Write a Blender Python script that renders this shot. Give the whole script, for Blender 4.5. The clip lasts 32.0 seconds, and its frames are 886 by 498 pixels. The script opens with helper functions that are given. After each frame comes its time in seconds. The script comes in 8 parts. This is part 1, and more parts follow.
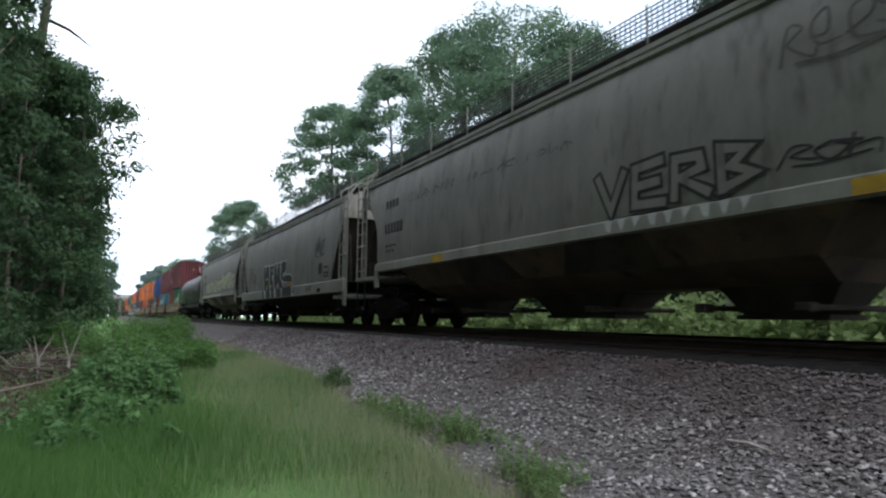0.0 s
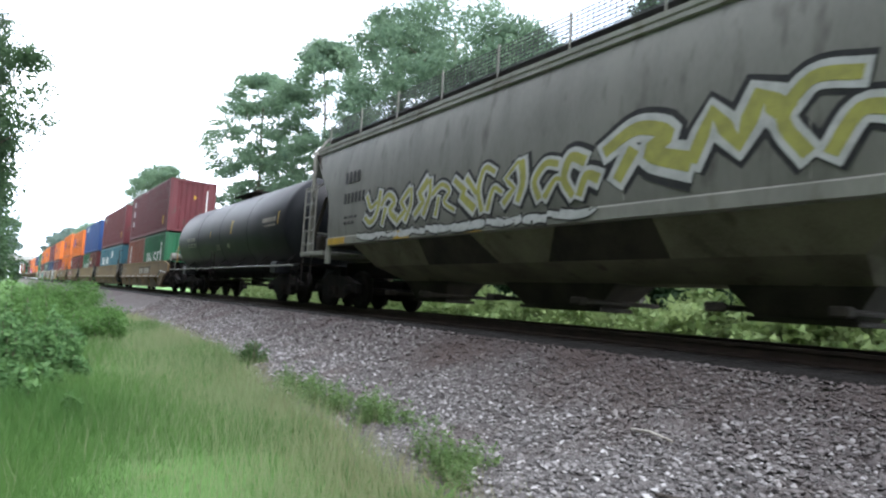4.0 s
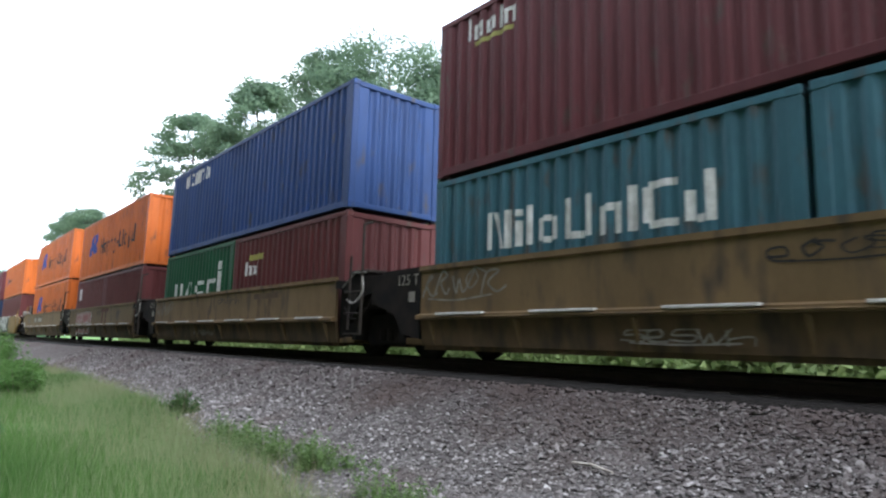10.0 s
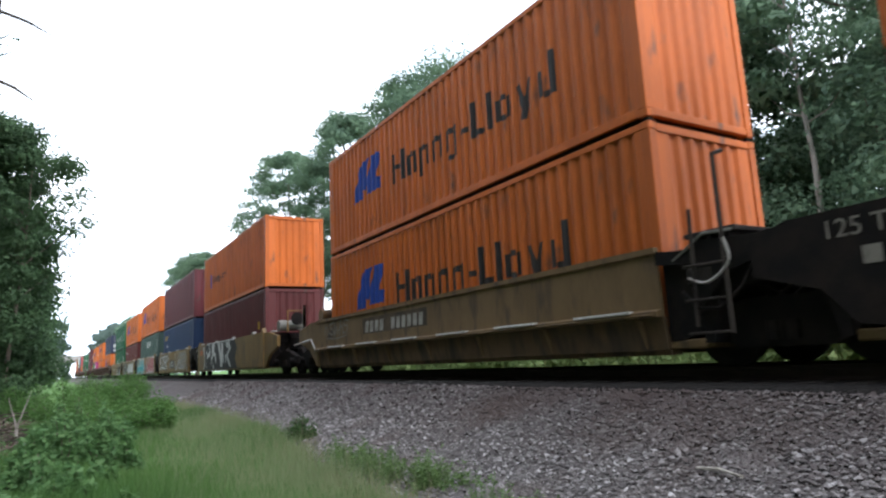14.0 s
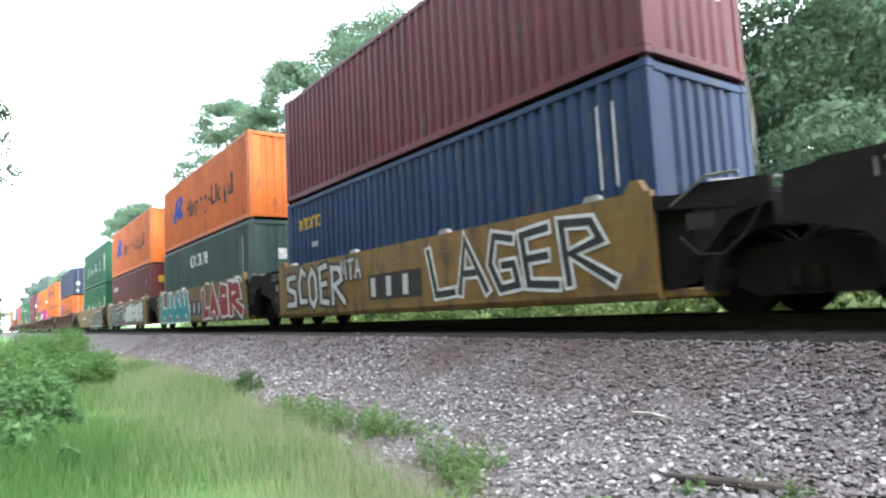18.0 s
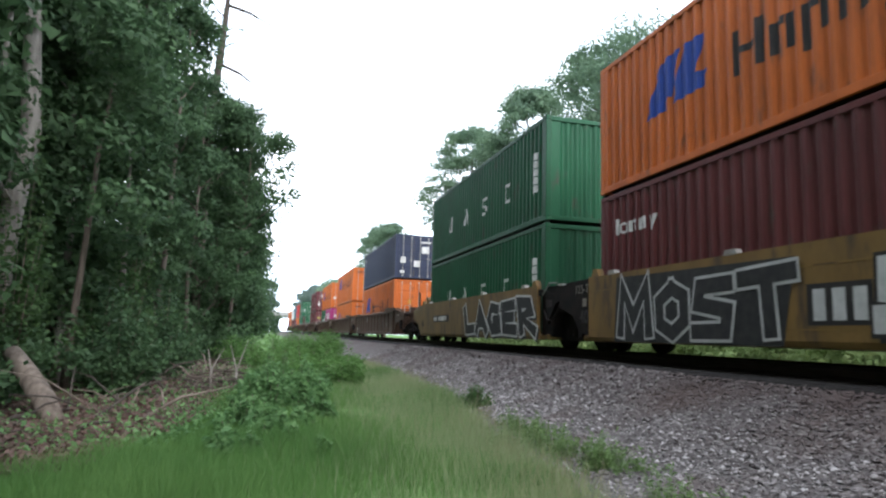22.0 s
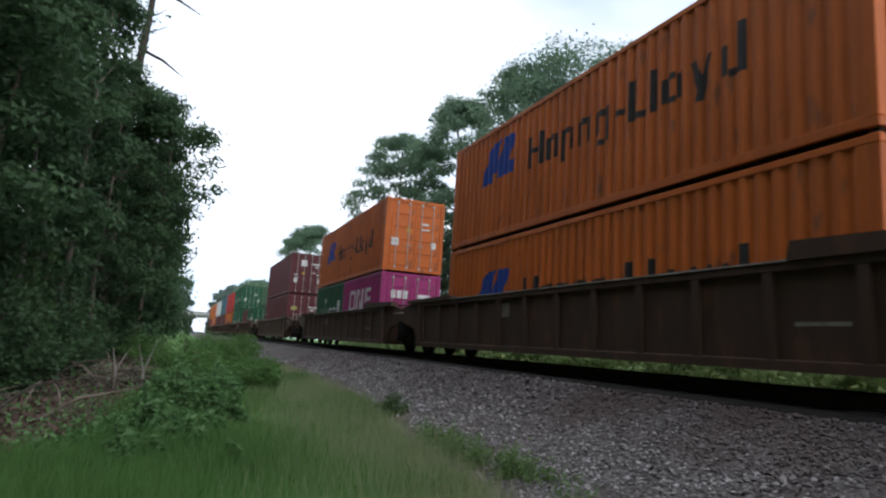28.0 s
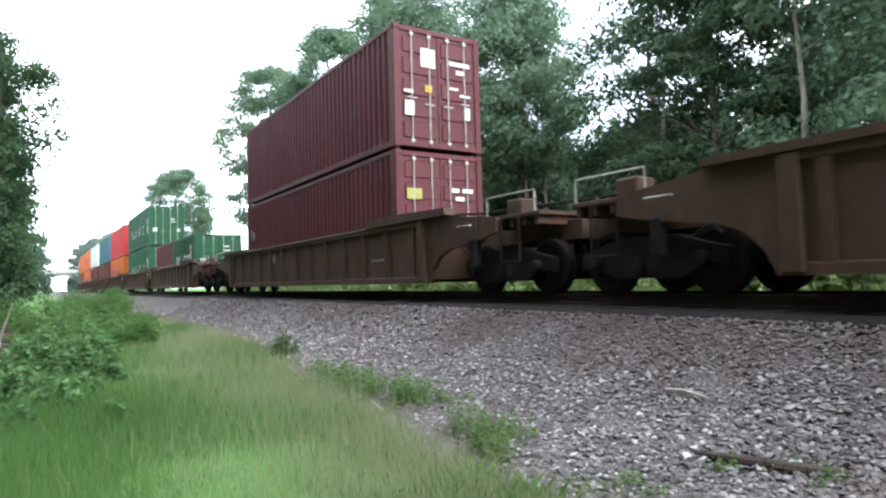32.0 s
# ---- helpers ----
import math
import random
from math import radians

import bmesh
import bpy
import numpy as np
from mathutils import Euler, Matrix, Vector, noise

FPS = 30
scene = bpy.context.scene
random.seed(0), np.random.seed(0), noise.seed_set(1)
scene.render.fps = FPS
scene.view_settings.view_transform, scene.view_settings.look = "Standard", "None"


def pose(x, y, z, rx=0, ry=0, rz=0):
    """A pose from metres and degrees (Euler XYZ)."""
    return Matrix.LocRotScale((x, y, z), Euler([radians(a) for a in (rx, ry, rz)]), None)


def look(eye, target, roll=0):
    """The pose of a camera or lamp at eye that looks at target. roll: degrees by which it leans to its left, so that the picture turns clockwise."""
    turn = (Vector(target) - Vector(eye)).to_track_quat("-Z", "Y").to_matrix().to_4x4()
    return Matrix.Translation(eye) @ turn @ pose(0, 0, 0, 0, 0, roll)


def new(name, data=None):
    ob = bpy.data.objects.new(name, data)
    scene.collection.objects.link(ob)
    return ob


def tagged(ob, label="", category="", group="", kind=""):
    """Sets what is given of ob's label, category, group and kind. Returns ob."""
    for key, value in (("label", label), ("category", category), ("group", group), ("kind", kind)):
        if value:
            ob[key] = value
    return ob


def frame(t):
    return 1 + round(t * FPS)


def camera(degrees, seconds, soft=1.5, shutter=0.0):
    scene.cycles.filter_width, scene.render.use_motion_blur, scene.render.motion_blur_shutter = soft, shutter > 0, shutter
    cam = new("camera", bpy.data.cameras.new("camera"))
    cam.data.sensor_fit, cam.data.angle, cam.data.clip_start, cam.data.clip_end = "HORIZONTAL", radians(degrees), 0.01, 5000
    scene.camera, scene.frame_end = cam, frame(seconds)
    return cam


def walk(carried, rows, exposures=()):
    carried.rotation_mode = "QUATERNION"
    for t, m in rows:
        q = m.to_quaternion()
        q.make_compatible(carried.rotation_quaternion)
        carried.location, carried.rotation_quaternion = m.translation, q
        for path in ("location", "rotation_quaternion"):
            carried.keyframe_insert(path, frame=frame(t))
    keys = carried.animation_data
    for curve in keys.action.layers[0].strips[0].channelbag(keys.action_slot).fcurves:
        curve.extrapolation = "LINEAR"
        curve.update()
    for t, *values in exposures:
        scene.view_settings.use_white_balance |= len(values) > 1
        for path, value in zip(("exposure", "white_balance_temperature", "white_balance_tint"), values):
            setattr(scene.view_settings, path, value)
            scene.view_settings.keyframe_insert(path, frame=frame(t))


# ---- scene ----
cam = camera(69.45, 32.0, soft=2.3, shutter=0.15)
# seconds, then the turn of the hand-held camera, which stands on the grass beside the line
PATH = [
    (0.0, 0.0, 0.0, 0.26, 96.13, -0.51, -27.79),
    (0.5, 0.0, 0.0, 0.26, 96.46, -1.07, -28.61),
    (1.0, 0.0, 0.0, 0.26, 96.82, -1.36, -32.24),
    (1.5, 0.0, 0.0, 0.26, 96.52, -1.32, -32.37),
    (2.0, 0.0, 0.0, 0.26, 96.61, -1.10, -31.75),
    (2.5, 0.0, 0.0, 0.26, 95.63, -1.48, -30.08),
    (4.5, 0.0, 0.0, 0.26, 94.63, -3.93, -35.45),
    (5.0, 0.0, 0.0, 0.26, 94.10, -4.16, -34.79),
    (5.5, 0.0, 0.0, 0.26, 92.49, -3.58, -28.42),
    (6.0, 0.0, 0.0, 0.26, 95.81, -3.40, -24.17),
    (6.5, 0.0, 0.0, 0.26, 97.25, -2.83, -19.04),
    (7.0, 0.0, 0.0, 0.26, 97.52, -2.73, -16.33),
    (7.5, 0.0, 0.0, 0.26, 99.83, -1.41, -26.74),
    (8.0, 0.0, 0.0, 0.26, 101.49, -0.88, -30.59),
    (8.5, 0.0, 0.0, 0.26, 102.53, -1.95, -30.11),
    (9.0, 0.0, 0.0, 0.26, 102.98, -2.68, -30.02),
    (9.5, 0.0, 0.0, 0.26, 100.55, -2.92, -33.62),
    (10.0, 0.0, 0.0, 0.26, 98.51, -1.54, -39.96),
    (10.5, 0.0, 0.0, 0.26, 97.12, 0.24, -37.84),
    (11.0, 0.0, 0.0, 0.26, 96.37, 1.75, -32.11),
    (11.5, 0.0, 0.0, 0.26, 98.58, 1.15, -28.30),
    (12.0, 0.0, 0.0, 0.26, 99.85, -1.44, -33.54),
    (12.5, 0.0, 0.0, 0.26, 100.00, -3.12, -34.56),
    (13.0, 0.0, 0.0, 0.26, 93.67, -6.20, -28.84),
    (13.5, 0.0, 0.0, 0.26, 97.61, -0.80, -31.70),
    (14.0, 0.0, 0.0, 0.26, 99.78, 2.74, -30.83),
    (14.5, 0.0, 0.0, 0.26, 97.96, 0.47, -37.30),
    (15.0, 0.0, 0.0, 0.26, 97.47, 1.79, -29.39),
    (15.5, 0.0, 0.0, 0.26, 95.42, 1.43, -26.38),
    (17.5, 0.0, 0.0, 0.26, 92.43, 2.41, -37.37),
    (18.0, 0.0, 0.0, 0.26, 95.33, 2.95, -35.50),
    (18.5, 0.0, 0.0, 0.26, 99.27, 2.43, -31.63),
    (19.0, 0.0, 0.0, 0.26, 100.86, 2.49, -31.20),
    (19.5, 0.0, 0.0, 0.26, 101.80, 2.72, -31.41),
    (20.0, 0.0, 0.0, 0.26, 99.55, 3.42, -38.21),
    (20.5, 0.0, 0.0, 0.26, 97.71, 2.15, -41.48),
    (21.0, 0.0, 0.0, 0.26, 97.28, 1.67, -39.61),
    (21.5, 0.0, 0.0, 0.26, 95.47, -0.39, -25.69),
    (22.0, 0.0, 0.0, 0.26, 97.70, -1.67, -15.35),
    (22.5, 0.0, 0.0, 0.26, 99.08, -2.51, -18.06),
    (23.0, 0.0, 0.0, 0.26, 99.34, -2.95, -17.14),
    (23.5, 0.0, 0.0, 0.26, 98.89, -2.03, -19.26),
    (24.0, 0.0, 0.0, 0.26, 98.76, -2.13, -22.33),
    (24.5, 0.0, 0.0, 0.26, 98.56, -3.42, -21.23),
    (26.5, 0.0, 0.0, 0.26, 98.67, -2.28, -24.15),
    (27.0, 0.0, 0.0, 0.26, 98.84, -0.14, -25.63),
    (27.5, 0.0, 0.0, 0.26, 98.81, -3.52, -23.80),
    (28.0, 0.0, 0.0, 0.26, 98.67, -3.54, -22.39),
    (28.5, 0.0, 0.0, 0.26, 98.26, -2.89, -21.70),
    (29.0, 0.0, 0.0, 0.26, 97.27, -2.03, -20.94),
    (29.5, 0.0, 0.0, 0.26, 96.19, -1.57, -20.73),
    (30.0, 0.0, 0.0, 0.26, 96.07, -1.73, -20.85),
    (30.5, 0.0, 0.0, 0.26, 95.80, -1.59, -22.93),
    (31.0, 0.0, 0.0, 0.26, 94.17, 0.24, -32.35),
    (31.5, 0.0, 0.0, 0.26, 93.49, 1.49, -32.65),
    (32.0, 0.0, 0.0, 0.26, 92.85, 1.48, -32.48),
]
# the clip's camera brightens and darkens its picture: seconds, stops
EXPOSURES = [(0.0, -0.2), (1.0, 0.25), (2.0, 0.7), (2.5, 0.8), (4.5, 1.15), (5.0, 1.55), (6.0, 1.3), (7.0, -0.2), (8.0, -0.3), (9.0, -0.4),
             (10.0, 0.8), (11.0, 1.45), (12.0, 0.33), (13.0, 0.7), (14.0, 0.4), (15.0, 0.83), (15.5, 0.8), (17.5, 1.7), (18.0, 1.7), (19.0, 0.65),
             (20.0, 0.0), (21.0, 1.4), (22.0, 0.6), (23.0, -0.88), (24.0, -0.6), (27.0, -0.4), (28.0, -0.5), (29.0, -0.45), (30.0, -0.33), (31.0, 0.15), (31.5, 0.92), (32.0, 1.03)]
walk(cam, [(t, pose(*p)) for t, *p in PATH], EXPOSURES)

# ---- world and sun: a bright overcast sky ----
world = bpy.data.worlds.new("overcast_sky")
scene.world = world
world.use_nodes = True
wn, wl = world.node_tree.nodes, world.node_tree.links
wn.clear()
w_out = wn.new("ShaderNodeOutputWorld")
w_bg = wn.new("ShaderNodeBackground")
w_sky = wn.new("ShaderNodeTexSky")
w_sky.sky_type = "NISHITA"
w_sky.sun_disc = False
w_sky.sun_elevation = radians(39)
w_sky.sun_rotation = radians(160)
w_sky.air_density, w_sky.dust_density = 1.0, 3.0
w_scale = wn.new("ShaderNodeVectorMath")
w_scale.operation = "SCALE"
w_scale.inputs["Scale"].default_value = 0.10
w_co = wn.new("ShaderNodeTexCoord")
w_map = wn.new("ShaderNodeMapping")
w_map.inputs["Scale"].default_value = (1.0, 1.0, 2.6)
w_noise = wn.new("ShaderNodeTexNoise")
w_noise.inputs["Scale"].default_value = 2.2
w_noise.inputs["Detail"].default_value = 6.0
w_ramp = wn.new("ShaderNodeValToRGB")
w_ramp.color_ramp.elements[0].position, w_ramp.color_ramp.elements[0].color = 0.34, (0.80, 0.80, 0.80, 1)
w_ramp.color_ramp.elements[1].position, w_ramp.color_ramp.elements[1].color = 0.52, (1, 1, 1, 1)
w_cloud = wn.new("ShaderNodeTexNoise")
w_cloud.inputs["Scale"].default_value, w_cloud.inputs["Detail"].default_value = 2.0, 4.0
w_ccol = wn.new("ShaderNodeValToRGB")
w_ccol.color_ramp.elements[0].position, w_ccol.color_ramp.elements[0].color = 0.36, (0.71, 0.84, 1.015, 1)
w_ccol.color_ramp.elements[1].position, w_ccol.color_ramp.elements[1].color = 0.54, (1.05, 1.12, 1.27, 1)
w_mix = wn.new("ShaderNodeMixRGB")
for a, b in ((w_co.outputs["Generated"], w_map.inputs["Vector"]), (w_map.outputs["Vector"], w_noise.inputs["Vector"]),
             (w_map.outputs["Vector"], w_cloud.inputs["Vector"]), (w_noise.outputs["Fac"], w_ramp.inputs["Fac"]),
             (w_cloud.outputs["Fac"], w_ccol.inputs["Fac"]), (w_sky.outputs["Color"], w_scale.inputs[0]),
             (w_ramp.outputs["Color"], w_mix.inputs["Fac"]), (w_scale.outputs["Vector"], w_mix.inputs["Color1"]),
             (w_ccol.outputs["Color"], w_mix.inputs["Color2"]), (w_mix.outputs["Color"], w_bg.inputs["Color"]),
             (w_bg.outputs["Background"], w_out.inputs["Surface"])):
    wl.new(a, b)
w_bg.inputs["Strength"].default_value = 1.0
# thin bright cloud low down, thicker and greyer overhead
w_sep = wn.new("ShaderNodeSeparateXYZ")
w_grad = wn.new("ShaderNodeMapRange")
w_grad.inputs["From Min"].default_value, w_grad.inputs["From Max"].default_value = 0.0, 1.0
w_grad.inputs["To Min"].default_value, w_grad.inputs["To Max"].default_value = 2.4, 1.2
w_lift = wn.new("ShaderNodeVectorMath")
w_lift.operation = "SCALE"
for a, b in ((w_co.outputs["Generated"], w_sep.inputs[0]), (w_sep.outputs["Z"], w_grad.inputs["Value"]), (w_mix.outputs["Color"], w_lift.inputs[0]),
             (w_grad.outputs["Result"], w_lift.inputs["Scale"]), (w_lift.outputs["Vector"], w_bg.inputs["Color"])):
    wl.new(a, b)

sun = new("sun", bpy.data.lights.new("sun", "SUN"))
sun.data.energy, sun.data.angle, sun.data.color = 2.3, radians(38), (0.985, 0.985, 1.03)
sun.matrix_world = look((2.5, -14, 11.5), (0, 0, 0))


# ---- materials ----
def material(name, col, rough=0.7, col2=None, scale=4.0, fine=40.0, mix=0.6, bump=0.15, metal=0.0, dirt=None,
             dirt_amount=0.0, stretch=(1, 1, 1), random=0.0, island=0.0, spec=0.3, bump_scale=None, chips=None):
    """Paint, metal, wood or soil: colour that varies at two scales, dirt with a shape of its own, fine relief."""
    m = bpy.data.materials.new(name)
    m.use_nodes = True
    n, l = m.node_tree.nodes, m.node_tree.links
    b = n["Principled BSDF"]
    b.inputs["Roughness"].default_value, b.inputs["Metallic"].default_value = rough, metal
    b.inputs["Specular IOR Level"].default_value = spec
    co = n.new("ShaderNodeTexCoord")
    mp = n.new("ShaderNodeMapping")
    mp.inputs["Scale"].default_value = stretch
    l.new(co.outputs["Object"], mp.inputs["Vector"])
    big = n.new("ShaderNodeTexNoise")
    big.inputs["Scale"].default_value, big.inputs["Detail"].default_value = scale, 4
    small = n.new("ShaderNodeTexNoise")
    small.inputs["Scale"].default_value, small.inputs["Detail"].default_value = fine, 3
    for t in (big, small):
        l.new(mp.outputs["Vector"], t.inputs["Vector"])
    c2 = col2 or tuple(c * 0.6 for c in col)
    r = n.new("ShaderNodeValToRGB")
    r.color_ramp.elements[0].position, r.color_ramp.elements[0].color = 0.5 - 0.25 * (1.01 - mix) - 0.08, (*c2, 1)
    r.color_ramp.elements[1].position, r.color_ramp.elements[1].color = 0.62, (*col, 1)
    add = n.new("ShaderNodeMath")
    add.operation = "MULTIPLY_ADD"
    add.inputs[1].default_value, add.inputs[2].default_value = 0.3, -0.15
    l.new(small.outputs["Fac"], add.inputs[0])
    tot = n.new("ShaderNodeMath")
    l.new(big.outputs["Fac"], tot.inputs[0]), l.new(add.outputs[0], tot.inputs[1])
    l.new(tot.outputs[0], r.inputs["Fac"])
    out = r.outputs["Color"]
    if dirt:
        d = n.new("ShaderNodeTexNoise")
        d.inputs["Scale"].default_value, d.inputs["Detail"].default_value = scale * 2.3, 6
        l.new(mp.outputs["Vector"], d.inputs["Vector"])
        dr = n.new("ShaderNodeMapRange")
        dr.inputs["From Min"].default_value, dr.inputs["From Max"].default_value = 0.68 - dirt_amount * 0.3, 0.82 - dirt_amount * 0.2
        l.new(d.outputs["Fac"], dr.inputs["Value"])
        dm = n.new("ShaderNodeMixRGB")
        dm.inputs["Color2"].default_value = (*dirt, 1)
        l.new(dr.outputs["Result"], dm.inputs["Fac"]), l.new(out, dm.inputs["Color1"])
        out = dm.outputs["Color"]
    if chips:
        # upright scuffs and chipped spots
        cm = n.new("ShaderNodeMapping")
        cm.inputs["Scale"].default_value = (2.2, 2.2, 0.5)
        ct = n.new("ShaderNodeTexNoise")
        ct.inputs["Scale"].default_value, ct.inputs["Detail"].default_value, ct.inputs["Roughness"].default_value = 3.2, 8, 0.68
        cr = n.new("ShaderNodeMapRange")
        cr.inputs["From Min"].default_value, cr.inputs["From Max"].default_value, cr.inputs["To Max"].default_value = 0.63, 0.74, 0.75
        cx = n.new("ShaderNodeMixRGB")
        cx.inputs["Color2"].default_value = (*chips, 1)
        l.new(co.outputs["Object"], cm.inputs["Vector"]), l.new(cm.outputs["Vector"], ct.inputs["Vector"]), l.new(ct.outputs["Fac"], cr.inputs["Value"])
        l.new(cr.outputs["Result"], cx.inputs["Fac"]), l.new(out, cx.inputs["Color1"])
        out = cx.outputs["Color"]
    for amount, node, socket in ((random, "ShaderNodeObjectInfo", "Random"), (island, "ShaderNodeNewGeometry", "Random Per Island")):
        if amount:
            info = n.new(node)
            mr = n.new("ShaderNodeMapRange")
            mr.inputs["To Min"].default_value, mr.inputs["To Max"].default_value = 1 - amount, 1 + amount
            l.new(info.outputs[socket], mr.inputs["Value"])
            vm = n.new("ShaderNodeVectorMath")
            vm.operation = "SCALE"
            l.new(out, vm.inputs[0]), l.new(mr.outputs["Result"], vm.inputs["Scale"])
            out = vm.outputs["Vector"]
    l.new(out, b.inputs["Base Color"])
    if bump:
        bp = n.new("ShaderNodeBump")
        bp.inputs["Strength"].default_value, bp.inputs["Distance"].default_value = bump, 0.02
        src = small
        if bump_scale:
            src = n.new("ShaderNodeTexNoise")
            src.inputs["Scale"].default_value = bump_scale
            l.new(mp.outputs["Vector"], src.inputs["Vector"])
        l.new(src.outputs["Fac"], bp.inputs["Height"]), l.new(bp.outputs["Normal"], b.inputs["Normal"])
    return m


def leaf_material(name, dark, light, trans=0.35):
    """Leaves: each one its own green, some light through them."""
    m = bpy.data.materials.new(name)
    m.use_nodes = True
    n, l = m.node_tree.nodes, m.node_tree.links
    b = n["Principled BSDF"]
    b.inputs["Roughness"].default_value, b.inputs["Specular IOR Level"].default_value = 0.6, 0.25
    g = n.new("ShaderNodeNewGeometry")
    r = n.new("ShaderNodeValToRGB")
    r.color_ramp.elements[0].color, r.color_ramp.elements[1].color = (dark[0], dark[1], dark[2] * 1.3, 1), (light[0], light[1], light[2] * 1.3, 1)
    co = n.new("ShaderNodeTexCoord")
    big = n.new("ShaderNodeTexNoise")
    big.inputs["Scale"].default_value = 0.6
    l.new(co.outputs["Object"], big.inputs["Vector"])
    mx = n.new("ShaderNodeMath")
    mx.operation = "MULTIPLY_ADD"
    mx.inputs[1].default_value, mx.inputs[2].default_value = 1.3, -0.45
    sm = n.new("ShaderNodeMath")
    sm.operation = "MULTIPLY_ADD"
    sm.inputs[1].default_value = 0.55
    l.new(big.outputs["Fac"], mx.inputs[0])
    l.new(g.outputs["Random Per Island"], sm.inputs[0]), l.new(mx.outputs[0], sm.inputs[2])
    l.new(sm.outputs[0], r.inputs["Fac"]), l.new(r.outputs["Color"], b.inputs["Base Color"])
    tr = n.new("ShaderNodeBsdfTranslucent")
    l.new(r.outputs["Color"], tr.inputs["Color"])
    ms = n.new("ShaderNodeMixShader")
    ms.inputs["Fac"].default_value = trans
    l.new(b.outputs["BSDF"], ms.inputs[1]), l.new(tr.outputs["BSDF"], ms.inputs[2])
    l.new(ms.outputs["Shader"], n["Material Output"].inputs["Surface"])
    return m


def stone_material(name, scale, dirt_scale, cols, mid, earth=(0.10, 0.074, 0.064), dusty=(0.080, 0.059, 0.056)):
    """Crushed stone: every stone its own grey, with rusty and earthy patches."""
    m = bpy.data.materials.new(name)
    m.use_nodes = True
    n, l = m.node_tree.nodes, m.node_tree.links
    b = n["Principled BSDF"]
    b.inputs["Roughness"].default_value, b.inputs["Specular IOR Level"].default_value = 0.9, 0.2
    co = n.new("ShaderNodeTexCoord")
    r = n.new("ShaderNodeValToRGB")
    r.color_ramp.elements[0].color, r.color_ramp.elements[1].color = (*cols[0], 1), (*cols[1], 1)
    e = r.color_ramp.elements.new(0.55)
    e.color = (*mid, 1)
    e = r.color_ramp.elements.new(0.86)
    e.color = (*[0.6 * p + 0.4 * q for p, q in zip(mid, cols[1])], 1)
    if scale:
        v = n.new("ShaderNodeTexVoronoi")
        v.inputs["Scale"].default_value = scale
        l.new(co.outputs["Object"], v.inputs["Vector"])
        sep = n.new("ShaderNodeSeparateColor")
        l.new(v.outputs["Color"], sep.inputs["Color"]), l.new(sep.outputs[0], r.inputs["Fac"])
        bp = n.new("ShaderNodeBump")
        bp.invert = True
        bp.inputs["Strength"].default_value, bp.inputs["Distance"].default_value = 0.55, 0.03
        l.new(v.outputs["Distance"], bp.inputs["Height"]), l.new(bp.outputs["Normal"], b.inputs["Normal"])
    else:
        g = n.new("ShaderNodeNewGeometry")
        l.new(g.outputs["Random Per Island"], r.inputs["Fac"])
    d = n.new("ShaderNodeTexNoise")
    d.inputs["Scale"].default_value, d.inputs["Detail"].default_value = dirt_scale, 5
    l.new(co.outputs["Object"], d.inputs["Vector"])
    dr = n.new("ShaderNodeMapRange")
    dr.inputs["From Min"].default_value, dr.inputs["From Max"].default_value = 0.5, 0.72
    dr.inputs["To Max"].default_value = 0.75
    l.new(d.outputs["Fac"], dr.inputs["Value"])
    dm = n.new("ShaderNodeMixRGB")
    dm.inputs["Color2"].default_value = (*earth, 1)
    l.new(dr.outputs["Result"], dm.inputs["Fac"]), l.new(r.outputs["Color"], dm.inputs["Color1"])
    # brown brake dust, thicker towards the rails
    sx = n.new("ShaderNodeSeparateXYZ")
    l.new(co.outputs["Object"], sx.inputs[0])
    bd = n.new("ShaderNodeMapRange")
    bd.inputs["From Min"].default_value, bd.inputs["From Max"].default_value = 4.3, 6.3
    bd.inputs["To Max"].default_value = 1.1
    l.new(sx.outputs["X"], bd.inputs["Value"])
    bn = n.new("ShaderNodeTexNoise")
    bn.inputs["Scale"].default_value, bn.inputs["Detail"].default_value = 0.9, 5
    l.new(co.outputs["Object"], bn.inputs["Vector"])
    bm = n.new("ShaderNodeMath")
    bm.operation = "MULTIPLY"
    l.new(bd.outputs["Result"], bm.inputs[0]), l.new(bn.outputs["Fac"], bm.inputs[1])
    dust = n.new("ShaderNodeMixRGB")
    dust.inputs["Color2"].default_value = (*dusty, 1)
    l.new(bm.outputs[0], dust.inputs["Fac"]), l.new(dm.outputs["Color"], dust.inputs["Color1"])
    l.new(dust.outputs["Color"], b.inputs["Base Color"])
    return m


GRIME = (0.06, 0.05, 0.04)


def paint(name, col, dirt=GRIME, amount=0.25, rough=0.55, chips=None):
    return material(name, col, rough, tuple(c * 0.72 for c in col), 1.6, 22, 0.5, 0.06, dirt=dirt, dirt_amount=amount, stretch=(1, 1, 0.35), random=0.08, chips=chips)


ORANGE = paint("orange_container_paint", (0.52, 0.122, 0.019), chips=(0.40, 0.13, 0.045))
MAROON = paint("maroon_container_paint", (0.105, 0.024, 0.024), chips=(0.17, 0.085, 0.075))
RED = paint("dark_red_container_paint", (0.102, 0.0205, 0.026), chips=(0.18, 0.085, 0.085))
GREEN = paint("green_container_paint", (0.009, 0.085, 0.036), chips=(0.05, 0.11, 0.075))
SLATE = paint("grey_green_container_paint", (0.048, 0.082, 0.071), chips=(0.10, 0.13, 0.12))
BLUE = paint("blue_container_paint", (0.016, 0.052, 0.17), chips=(0.06, 0.09, 0.17))
SEABLUE = paint("mid_blue_container_paint", (0.014, 0.036, 0.09), chips=(0.06, 0.08, 0.13))
